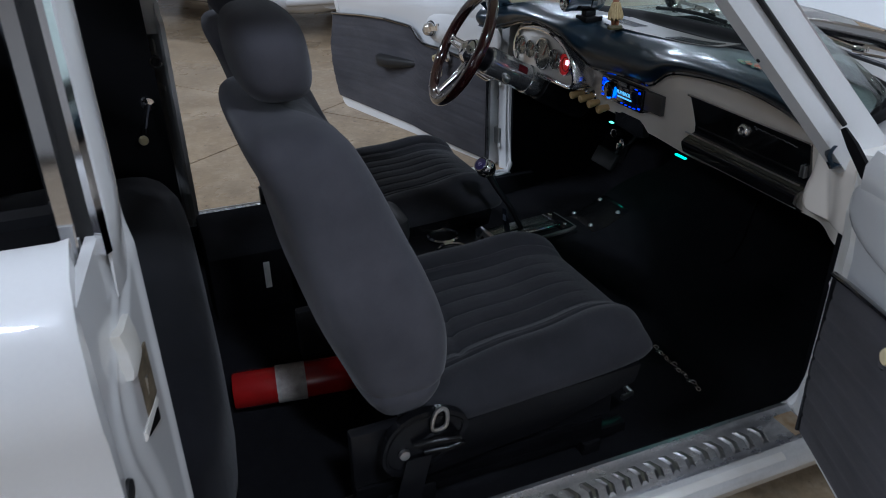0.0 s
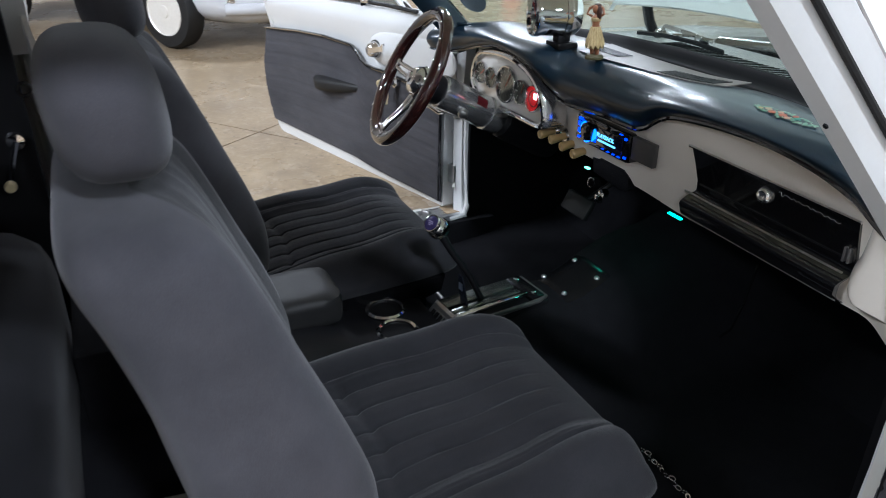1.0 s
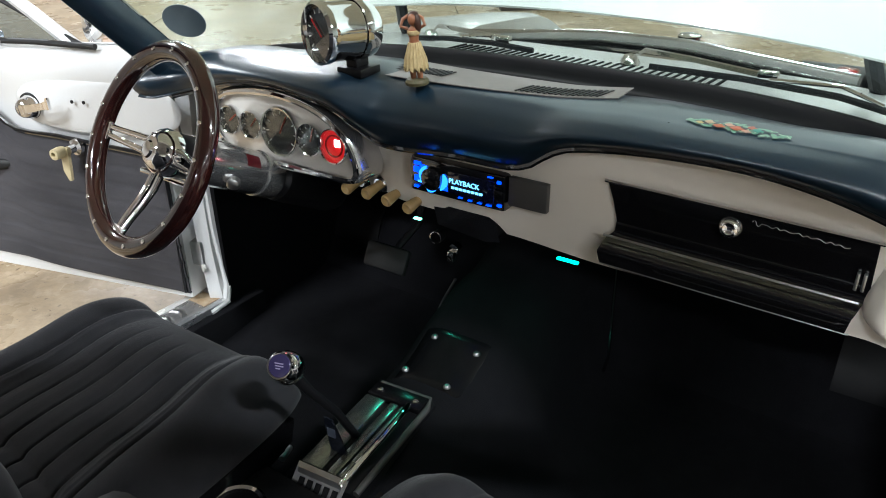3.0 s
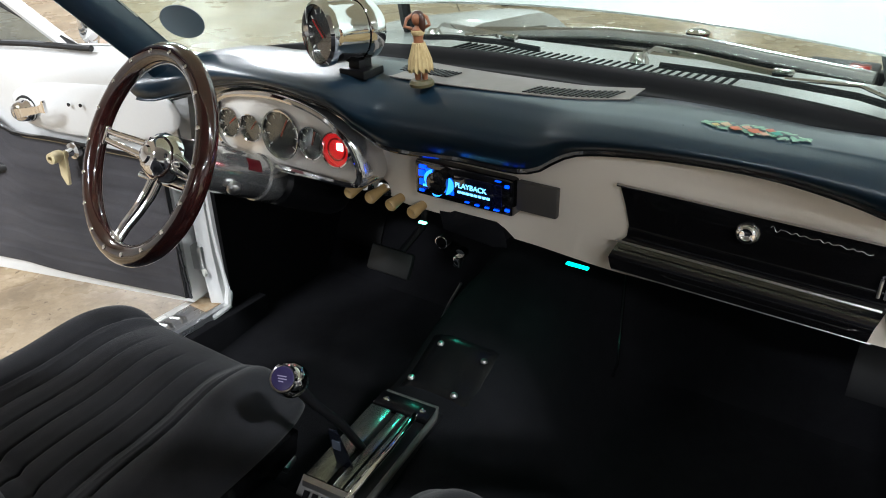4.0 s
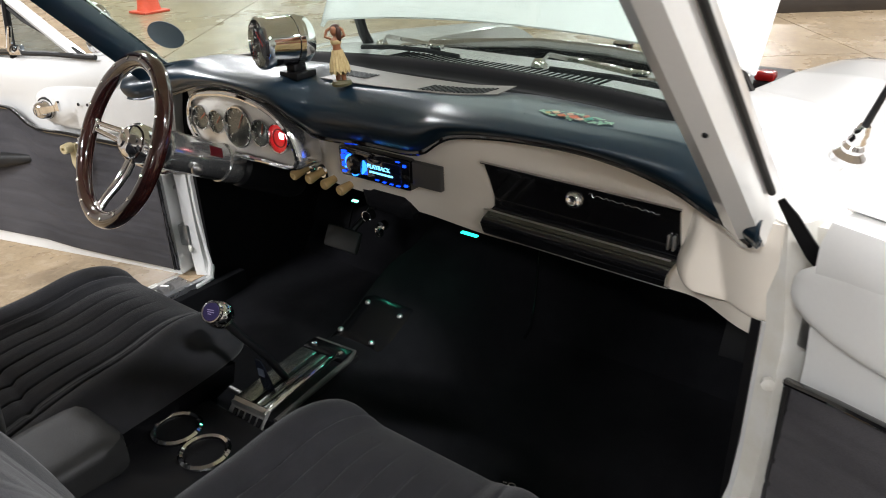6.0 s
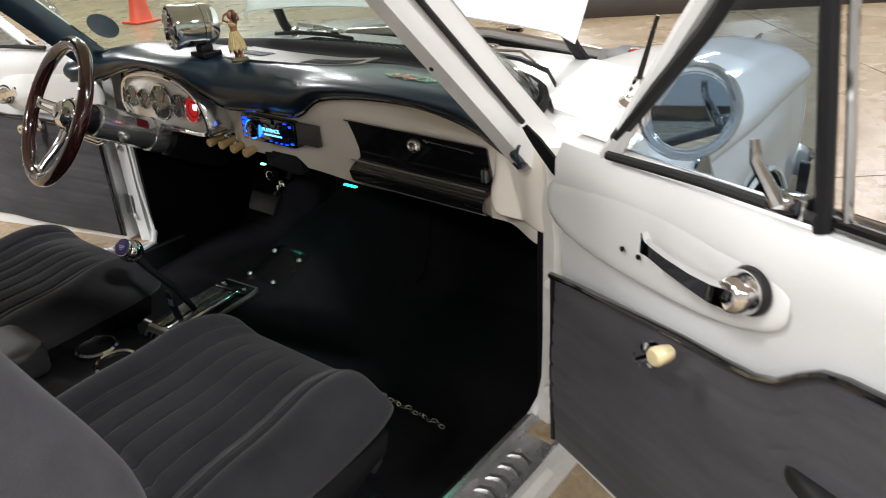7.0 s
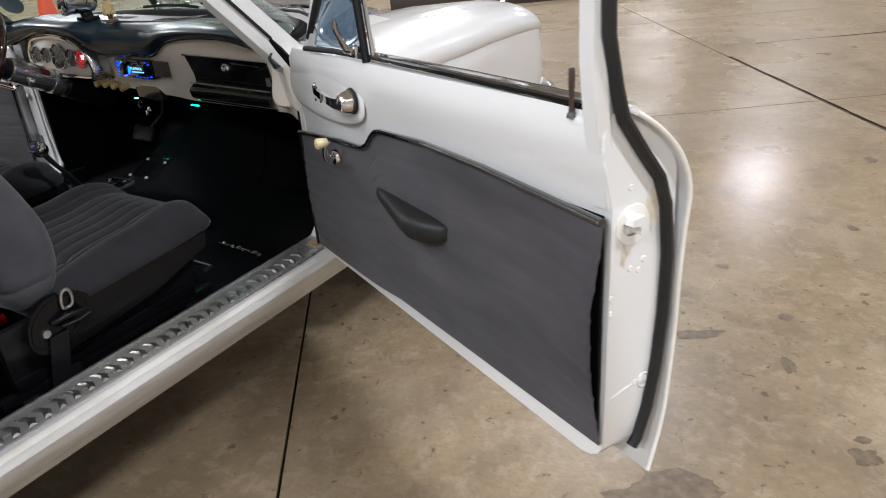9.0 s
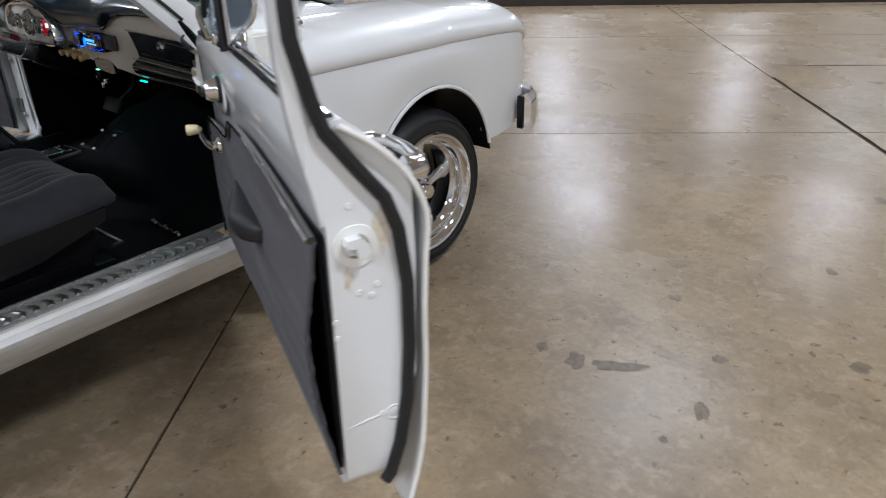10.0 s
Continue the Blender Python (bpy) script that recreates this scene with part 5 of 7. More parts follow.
for x, z, r in ((-0.526, 0.892, 0.028), (-0.470, 0.891, 0.027), (-0.396, 0.891, 0.046), (-0.323, 0.889, 0.030), (-0.269, 0.887, 0.032)):
    A = aim((x, cl_y(x) - 0.001, z), (0, -1, 0.08))
    g = part("gauge", lathe([(0, 0.0), (r, 0.0), (r, 0.009), (r * 0.96, 0.012), (r * 0.90, 0.011), (r * 0.86, 0.003), (0, 0.003)], 36, A), CHROME, cl, "round gauge with chrome rim")
    lit = x > -0.29
    part("dial", lathe([(0, 0.0032), (r * 0.85, 0.0032), (r * 0.85, 0.0045), (0, 0.0045)], 24, A), REDLAMP if lit else DIAL, g, "red lit dial" if lit else "")
    if lit:
        part("bulb", moved(box(-0.0065, 0.0065, -0.0065, 0.0065, 0.005, 0.008, 0.002), A @ Matrix.Translation((0.008, 0.006, 0))), REDHOT, g, "bright bulb behind the red lens")
        part("lens_ring", lathe([(r * 0.62, 0.0046), (r * 0.62, 0.0066), (r * 0.54, 0.0066), (r * 0.54, 0.0046)], 28, A), RED, g)
    else:
        part("needle", moved(box(-0.0012, 0.0012, -0.004, r * 0.7, 0.0055, 0.0065), A @ Matrix.Rotation(0.7 + x * 3, 4, "Z")), mat("needle_orange", (0.35, 0.04, 0.015), 0.5), g)
        part("tick_marks", moved(join(*[moved(box(-0.0007, 0.0007, r * 0.66, r * 0.8, 0.0046, 0.0052), Matrix.Rotation(-2.2 + 4.4 * k / 8, 4, "Z")) for k in range(9)]), A), PALE, g)
    part("gauge_glass", lathe([(0, 0.008), (r * 0.88, 0.007), (r * 0.88, 0.0078), (0, 0.009)], 24, A), GLASS, g)
part("blue_lamp", tube([(-0.227, 0.048, 0.874), (-0.222, 0.049, 0.856)], 0.0045, 8), BLUELAMP, cl, "small blue indicator lamp")
for x, z in ((-0.276, 0.800), (-0.229, 0.801), (-0.184, 0.798), (-0.138, 0.795)):
    A = aim((x, 0.122, z), (-0.06, -1, -0.14))
    kn = part("dash_knob", lathe([(0, 0), (0.0085, 0), (0.0080, 0.010), (0.0085, 0.013), (0.0112, 0.038), (0.0112, 0.041), (0.009, 0.044), (0.005, 0.042), (0, 0.0415)], 20, A), AMBER, dash, "aged amber pull knob")
    part("knob_collar", lathe([(0.017, -0.01), (0.017, 0.0), (0.013, 0.005), (0.009, 0.005)], 20, A), CHROME, kn)

# things in and on the dash
radio = thing("car_radio", "black car stereo with a lit blue display", "radio", (-0.035, 0.06, 0.83))
rx0, rx1, rz0, rz1, ry = -0.127, 0.055, 0.831, 0.892, 0.074
part("radio_body", box(rx0, rx1, ry, ry + 0.10, rz0, rz1, 0.006), BLACK_GLOSS, radio)
part("display", box(-0.050, 0.036, ry - 0.0025, ry + 0.002, 0.842, 0.880, 0.001), mat("dark_blue_screen", (0.004, 0.006, 0.03), 0.1, coat=1), radio, "dark blue display")
part("volume_knob", lathe([(0.020, 0), (0.019, 0.010), (0.015, 0.013), (0, 0.013)], 28, aim((-0.078, ry, 0.862), (0, -1, 0))), BLACK_GLOSS, radio)
for a0, a1, rr in ((-0.9, 0.5, 0.0225), (2.2, 3.7, 0.0225), (4.0, 4.9, 0.021)):
    part("knob_light", tube([(-0.078 + rr * math.cos(a0 + (a1 - a0) * k / 8), ry - 0.002, 0.862 + rr * math.sin(a0 + (a1 - a0) * k / 8)) for k in range(9)], [0.0012 + 0.0042 * math.sin(math.pi * k / 8) for k in range(9)], 6), ARCBLUE, radio, "bright blue lit arc")
part("source_button", box(-0.110, -0.098, ry - 0.003, ry + 0.001, 0.849, 0.856, 0.002), glow("bright_blue_button", (0.06, 0.32, 1.0), 3.2), radio, "bright blue lit button")
for k, (x, z, w, h) in enumerate(((-0.116, 0.879, 0.013, 0.006), (-0.117, 0.866, 0.011, 0.010), (-0.103, 0.874, 0.008, 0.007), (-0.116, 0.851, 0.013, 0.010), (-0.117, 0.839, 0.009, 0.004), (-0.102, 0.852, 0.007, 0.007), (-0.060, 0.845, 0.011, 0.007), (-0.030, 0.838, 0.008, 0.002), (-0.012, 0.837, 0.008, 0.002), (0.006, 0.837, 0.008, 0.002), (0.022, 0.837, 0.010, 0.002), (0.041, 0.878, 0.007, 0.005), (0.042, 0.840, 0.008, 0.004), (0.024, 0.885, 0.010, 0.002))):
    part("button", box(x, x + w, ry - 0.003, ry + 0.001, z, z + h, 0.001), BLUELCD, radio, "blue lit button")
part("blank_plate", box(0.058, 0.124, 0.078, 0.09, 0.844, 0.891, 0.002), GREYPAINT, dash, "grey blanking plate beside the radio")


def letters(text, size, at, parent, material, name="lettering", depth=0.0006):
    cu = bpy.data.curves.new(name, "FONT")
    cu.body, cu.size, cu.extrude = text, size, depth
    tmp = new(name, cu)
    me = bpy.data.meshes.new_from_object(tmp)
    bpy.data.objects.remove(tmp)
    bm = bmesh.new()
    bm.from_mesh(me)
    bm.transform(Matrix.Translation(at) @ Matrix.Rotation(math.pi / 2, 4, "X"))
    return part(name, bm, material, parent, smooth=0)


letters("PLAYBACK", 0.0118, (-0.047, ry - 0.0035, 0.8615), radio, ICE, "display_text")
part("display_line", join(*[box(-0.042 + 0.0075 * k, -0.042 + 0.0075 * k + 0.0055, ry - 0.004, ry - 0.002, 0.8525, 0.8560) for k in range(8)]), ICE, radio)

for x, m, w in ((-0.167, WHITELED, 0.016), (0.135, GREENLED, 0.038)):
    part("led_lamp", box(x - w / 2, x + w / 2, 0.143, 0.151, 0.7360, 0.7395, 0.0015), m, dash, "glowing courtesy LED under the dash")
for x, w in ((-0.167, 0.020), (0.135, 0.042)):
    data = bpy.data.lights.new("led_beam", "AREA")
    data.shape, data.size, data.size_y, data.energy = "RECTANGLE", w, 0.010, 0.06
    data.color = (0.10, 1.0, 0.62)
    new("led_beam", data).matrix_world = Matrix.Translation((x, 0.147, 0.7340)) @ Matrix.Rotation(radians(-25), 4, "X")
part("under_bracket", prism([(-0.108, 0.802), (0.010, 0.796), (0.018, 0.790), (0.026, 0.756), (0.0, 0.750), (-0.098, 0.758)], 0.112, 0.130, "y", 0.004), BLACK_GLOSS, dash)
lighter = part("lighter_socket", lathe([(0, 0.0), (0.0112, 0), (0.0112, 0.018), (0.0095, 0.019), (0.0095, 0.006), (0, 0.006)], 20, aim((-0.106, 0.132, 0.727), (0.1, -1, 0.1))), SEALBLACK, dash, "black lighter socket with a bright rim")
part("socket_rim", lathe([(0.0098, 0.0188), (0.0105, 0.0200), (0.0118, 0.0195), (0.0118, 0.0175)], 24, aim((-0.106, 0.132, 0.727), (0.1, -1, 0.1))), CHROME, lighter)
part("ignition_key", join(lathe([(0.010, 0), (0.010, 0.014), (0, 0.015)], 16, aim((-0.068, 0.13, 0.714), (0, -1, 0))), box(-0.075, -0.061, 0.104, 0.118, 0.694, 0.714, 0.003)), CHROME, dash, "chrome key switch")
plate = part("defroster_panel", sheet(lambda u, v: (-0.235 + 0.42 * u, 0.118 + 0.050 * u * u + (0.112 - 0.050 * u) * v, 1.0065 + 0.0095 * smooth_lerp(-0.235 + 0.42 * u, ((0.08, 0), (0.25, 1))) + 0.001 * v - 0.0018), 24, 6, 0.0015, (0, 0, -1)), mat("grey_brown_panel", (0.17, 0.155, 0.14), 0.45, col2=(0.13, 0.12, 0.11), scale=25), dash, "grey defroster panel on the dash top")
for k in range(15):
    part("slot", sheet(lambda u, v: (0.028 + 0.0088 * k + 0.010 * v + 0.0038 * u, 0.142 + 0.0016 * k + 0.040 * v, 1.0070 + 0.0095 * smooth_lerp(0.028 + 0.0088 * k + 0.010 * v, ((0.08, 0), (0.25, 1)))), 1, 1, 0.0012, (0, 0, -1)), BLACK, plate)
    part("slot", sheet(lambda u, v: (-0.225 + 0.0075 * k + 0.008 * v + 0.0035 * u, 0.155 + 0.035 * v, 1.0070), 1, 1, 0.0012, (0, 0, -1)), BLACK, plate)

def on_pad(u, v):
    u += 0.024
    p, pu, pv = Vector(pad(u, v)), Vector(pad(u + 0.004, v)), Vector(pad(u, v + 0.01))
    n = (pu - p).cross(pv - p)
    n = n if n.z > 0 else -n
    return p, n.normalized()


def leaf_shape(r, long, u, v, spin, lift):
    p, n = on_pad(u, v)
    bm = bmesh.new()
    vs = [bm.verts.new((r * long * math.cos(a) * (1 + 0.12 * math.cos(3 * a)), r * math.sin(a), 0)) for a in [2 * math.pi * k / 18 for k in range(18)]]
    bm.faces.new(vs)
    bm.transform(Matrix.Translation(p + n * lift) @ n.to_track_quat("Z", "Y").to_matrix().to_4x4() @ Matrix.Rotation(spin, 4, "Z"))
    return bm


def decal_at(k, n):
    # leaves and petals crowd a long lens shape
    q = (k + 0.5) / n
    return 0.698 + 0.092 * q, 0.245 + 0.040 * math.sin(math.pi * q) ** 0.5 * math.sin(k * 2.4 + math.sin(k))


decal = part("flower_decal", join(*[leaf_shape(0.0026 + 0.0011 * math.sin(k * 1.7), 2.1, *decal_at(k, 40), 0.4 + k * 1.9, 0.0014 + 0.00002 * k) for k in range(40)]), mat("decal_green", (0.05, 0.17, 0.11), 0.35, col2=(0.20, 0.36, 0.24), scale=90), dash, "printed flower decal on the dash pad")
part("leaf_vein", join(*[leaf_shape(0.0006, 8.0, *decal_at(k, 40), 0.4 + k * 1.9, 0.0026) for k in range(0, 40, 3)]), mat("decal_pale_green", (0.40, 0.50, 0.36), 0.4, scale=90), decal)
for u0, v0, r, colr in ((0.730, 0.262, 0.008, (0.42, 0.30, 0.18)), (0.740, 0.285, 0.009, (0.40, 0.11, 0.045)), (0.748, 0.256, 0.007, (0.46, 0.26, 0.18)), (0.756, 0.278, 0.010, (0.42, 0.10, 0.04)), (0.765, 0.292, 0.007, (0.46, 0.26, 0.18)), (0.774, 0.262, 0.008, (0.03, 0.24, 0.18)), (0.768, 0.245, 0.007, (0.36, 0.09, 0.05)), (0.722, 0.282, 0.006, (0.40, 0.32, 0.12))):
    part("petal", join(*[leaf_shape(r * 0.36, 1.5, u0 - 0.012 + 0.38 * r * math.cos(1.256 * j) / 1.355, v0 - 0.022 + 0.75 * r * math.sin(1.256 * j), 1.256 * j, 0.0028 + 0.0001 * j) for j in range(5)]), mat("decal_petal", colr, 0.35, scale=120), decal)

# steering wheel and column
AX = Vector((0.145, 0.861, -0.487)).normalized()
WC = Vector((-0.450, -0.186, 0.920))
sw = thing("steering_wheel", "dark red wooden steering wheel with chrome rivets and spokes", "steering wheel", WC)
WM = Matrix.Translation(WC) @ (-AX).to_track_quat("Z", "Y").to_matrix().to_4x4()
part("wheel_rim", moved(tube([(0.159 * math.cos(2 * math.pi * k / 144), 0.159 * math.sin(2 * math.pi * k / 144), 0) for k in range(144)], 0.0174, 16, closed=True, flat=0.9), WM), WOOD, sw, "varnished dark red wood rim")
for k in range(18):
    a = 2 * math.pi * k / 18 + 0.1
    part("rivet", lathe([(0, 0), (0.0042, 0), (0.0036, 0.0018), (0, 0.0026)], 10, WM @ Matrix.Translation((0.159 * math.cos(a), 0.159 * math.sin(a), 0.0150))), CHROME, sw)
for a in (math.radians(180), math.radians(-96), math.radians(0)):
    R = Matrix.Rotation(a, 4, "Z")
    for off in (-0.009, 0.009):
        part("spoke", moved(tube([(r, off * k, z) for r, k, z in ((0.034, 1.2, -0.032), (0.06, 1.2, -0.029), (0.09, 1.05, -0.021), (0.12, 0.9, -0.010), (0.151, 0.75, -0.002))], [0.0062, 0.0060, 0.0056, 0.0054, 0.0058], 10), WM @ R), CHROME, sw, "polished steel spoke")
    part("spoke_foot", moved(box(0.136, 0.152, -0.016, 0.016, -0.006, 0.002, 0.002), WM @ R), CHROME, sw)
part("horn_hub", lathe([(0.034, -0.050), (0.041, -0.044), (0.042, -0.030), (0.036, -0.016), (0.026, -0.005), (0.019, -0.001), (0, -0.001)], 10, WM), CHROME, sw, "faceted chrome hub")
for k in range(6):
    a = 2 * math.pi * k / 6 + 0.26
    part("hub_bolt", lathe([(0.0045, 0), (0.0045, 0.003), (0.002, 0.003), (0.002, 0.001), (0, 0.001)], 8, WM @ Matrix.Translation((0.031 * math.cos(a), 0.031 * math.sin(a), -0.0165))), BLACK, sw)
part("hub_badge", lathe([(0, -0.001), (0.015, -0.001), (0.013, 0.003), (0.006, 0.005), (0, 0.005)], 20, WM), CHROME, sw)
col = thing("steering_column", "silver steering column with black lower shroud", "steering column", (-0.445, 0.03, 0.82))
CAX = Vector((0, 0.884, -0.468)).normalized()
CM = aim(WC, CAX)
part("collar", lathe([(0.026, 0.040), (0.036, 0.045), (0.037, 0.085), (0.030, 0.095)], 28, CM), BLACK, col)
part("column_tube", lathe([(0.033, 0.085), (0.0405, 0.09), (0.0415, 0.095), (0.0415, 0.230), (0.0405, 0.232), (0.0405, 0.235), (0.0435, 0.237), (0.0435, 0.275), (0.040, 0.280), (0.034, 0.282), (0.034, 0.32), (0.0, 0.32)], 40, CM), COLUMN, col, "brushed silver column tube")
lv = CM.inverted().to_3x3() @ Vector((0.80, 0.20, 0.45))
la = math.atan2(lv.y, lv.x)
part("red_label", moved(sheet(lambda u, v: (0.0422 * math.cos(la + (u - 0.5) * 0.55), 0.0422 * math.sin(la + (u - 0.5) * 0.55), 0.178 + 0.032 * v), 6, 2, 0.0008), CM), mat("dark_red_print", (0.07, 0.005, 0.008), 0.3, scale=60), col, "small dark red label")
part("lower_shroud", lathe([(0.036, 0.284), (0.044, 0.292), (0.046, 0.33), (0.046, 0.45), (0.04, 0.47), (0, 0.47)], 24, CM), BLACK, col, "black lower shroud")
part("shroud_lever", tube([WC + CAX * 0.15 + Vector((-0.02, 0, -0.03)), WC + CAX * 0.15 + Vector((-0.07, -0.02, -0.05)), WC + CAX * 0.14 + Vector((-0.16, -0.04, -0.03))], [0.007, 0.005, 0.005], 8), CHROME, col)
part("tilt_knob", lathe([(0.011, 0), (0.012, 0.012), (0.008, 0.016), (0, 0.017)], 16, aim(WC + CAX * 0.150 + Vector((0.038, -0.004, -0.020)), (0.5, -0.6, -0.3))), STEEL, col)

# tachometer pod
tach = thing("tachometer", "chrome pod tachometer strapped on top of the dash", "gauge", (-0.235, 0.10, 1.003))
TM = aim((-0.252, 0.105, 1.076), (-0.30, -0.95, 0.04))
part("pod", lathe([(0, -0.032), (0.036, -0.031), (0.045, -0.022), (0.0475, -0.004), (0.046, 0.012), (0.0475, 0.02), (0.0475, 0.055), (0.050, 0.060), (0.050, 0.072), (0.045, 0.076), (0.043, 0.062), (0, 0.062)], 40, TM), CHROME, tach, "polished chrome pod")
part("face", lathe([(0, 0.063), (0.0425, 0.063), (0.0425, 0.065), (0, 0.065)], 32, TM), DIAL, tach)
part("needle", moved(box(-0.0015, 0.0015, -0.008, 0.030, 0.067, 0.068), TM @ Matrix.Rotation(0.9, 4, "Z")), RED, tach)
part("tick_marks", moved(join(*[moved(box(-0.0008, 0.0008, 0.031, 0.038, 0.0655, 0.0662), Matrix.Rotation(-2.3 + 4.6 * k / 10, 4, "Z")) for k in range(11)]), TM), PALE, tach)
part("bracket", join(box(-0.270, -0.218, 0.072, 0.125, 1.005, 1.020, 0.003), box(-0.256, -0.232, 0.08, 0.112, 1.018, 1.034, 0.003)), BLACK, tach, "black mounting bracket")
part("band", lathe([(0.0478, -0.006), (0.0488, -0.005), (0.0488, 0.005), (0.0478, 0.006), (0.0470, 0.0)], 36, TM), CHROME, tach)

# dancer figurine: one plain mesh
FX, FY, FZ = -0.127, 0.103, 1.0035
fig_parts = []


def fig_add(bm, slot):
    for f in bm.faces:
        f.material_index = slot
    fig_parts.append(bm)


fig_add(lathe([(0.021, 0), (0.022, 0.005), (0.018, 0.010), (0, 0.011)], 20), 0)
for sx in (-0.006, 0.006):
    fig_add(lathe([(0, 0.009), (0.005, 0.010), (0.0058, 0.022), (0.0075, 0.034), (0, 0.036)], 12, Matrix.Translation((sx, 0, 0))), 1)
hem = []
for r, h in ((0.0205, 0.032), (0.0185, 0.044), (0.0145, 0.056), (0.0115, 0.066), (0.0100, 0.071), (0.004, 0.072)):
    hem.append([(r * (1 + 0.10 * (k % 2)) * math.cos(2 * math.pi * k / 36), r * (1 + 0.10 * (k % 2)) * math.sin(2 * math.pi * k / 36), h - (0.0045 * (k % 3) if h < 0.04 else 0)) for k in range(36)])
fig_add(loft(hem), 2)
fig_add(lathe([(0, 0.068), (0.0095, 0.069), (0.0080, 0.077), (0.0105, 0.086), (0.0100, 0.092), (0.0045, 0.097), (0.0035, 0.101), (0, 0.102)], 14), 1)
fig_add(pillow((-0.001, -0.002, 0.108), (0.0145, 0.0155, 0.019), 2.2, 12, 8), 1)
fig_add(pillow((0.001, 0.004, 0.1085), (0.023, 0.018, 0.025), 2.3, 14, 10), 3)
fig_add(pillow((0.003, 0.007, 0.092), (0.014, 0.010, 0.026), 2.3, 12, 8), 3)
fig_add(tube([(-0.0095, 0, 0.093), (-0.021, -0.004, 0.098), (-0.017, -0.001, 0.109), (-0.006, 0.004, 0.115)], 0.0030, 8), 1)
fig_add(tube([(0.0095, 0, 0.093), (0.021, -0.004, 0.099), (0.017, -0.001, 0.110), (0.006, 0.004, 0.115)], 0.0030, 8), 1)
fig_add(pillow((0.0085, -0.002, 0.101), (0.012, 0.014, 0.030), 2.3, 12, 8), 3)
fig_add(lathe([(0.0102, 0.083), (0.0118, 0.086), (0.0114, 0.090), (0.0100, 0.091)], 14), 2)
SKIN = mat("figurine_brown", (0.30, 0.12, 0.055), 0.45, scale=60)
STRAW = mat("figurine_straw", (0.55, 0.43, 0.22), 0.7, col2=(0.36, 0.26, 0.11), scale=26, stretch=(14, 14, 1), bump=0.4, bump_scale=300)
hula = part("dancer_figurine", moved(join(*fig_parts), Matrix.Translation((FX, FY, FZ)) @ Matrix.Rotation(0.5, 4, "Z") @ Matrix.Rotation(-0.05, 4, "Y") @ Matrix.Diagonal((0.90, 0.90, 0.93, 1))), mat("figurine_base_green", (0.05, 0.06, 0.025), 0.6, col2=(0.10, 0.07, 0.03), scale=150))
for m in (SKIN, STRAW, mat("figurine_hair", (0.05, 0.018, 0.010), 0.4, scale=90)):
    hula.data.materials.append(m)
tagged(hula, "small painted dancer figurine in a straw skirt on the dash", "figurine")

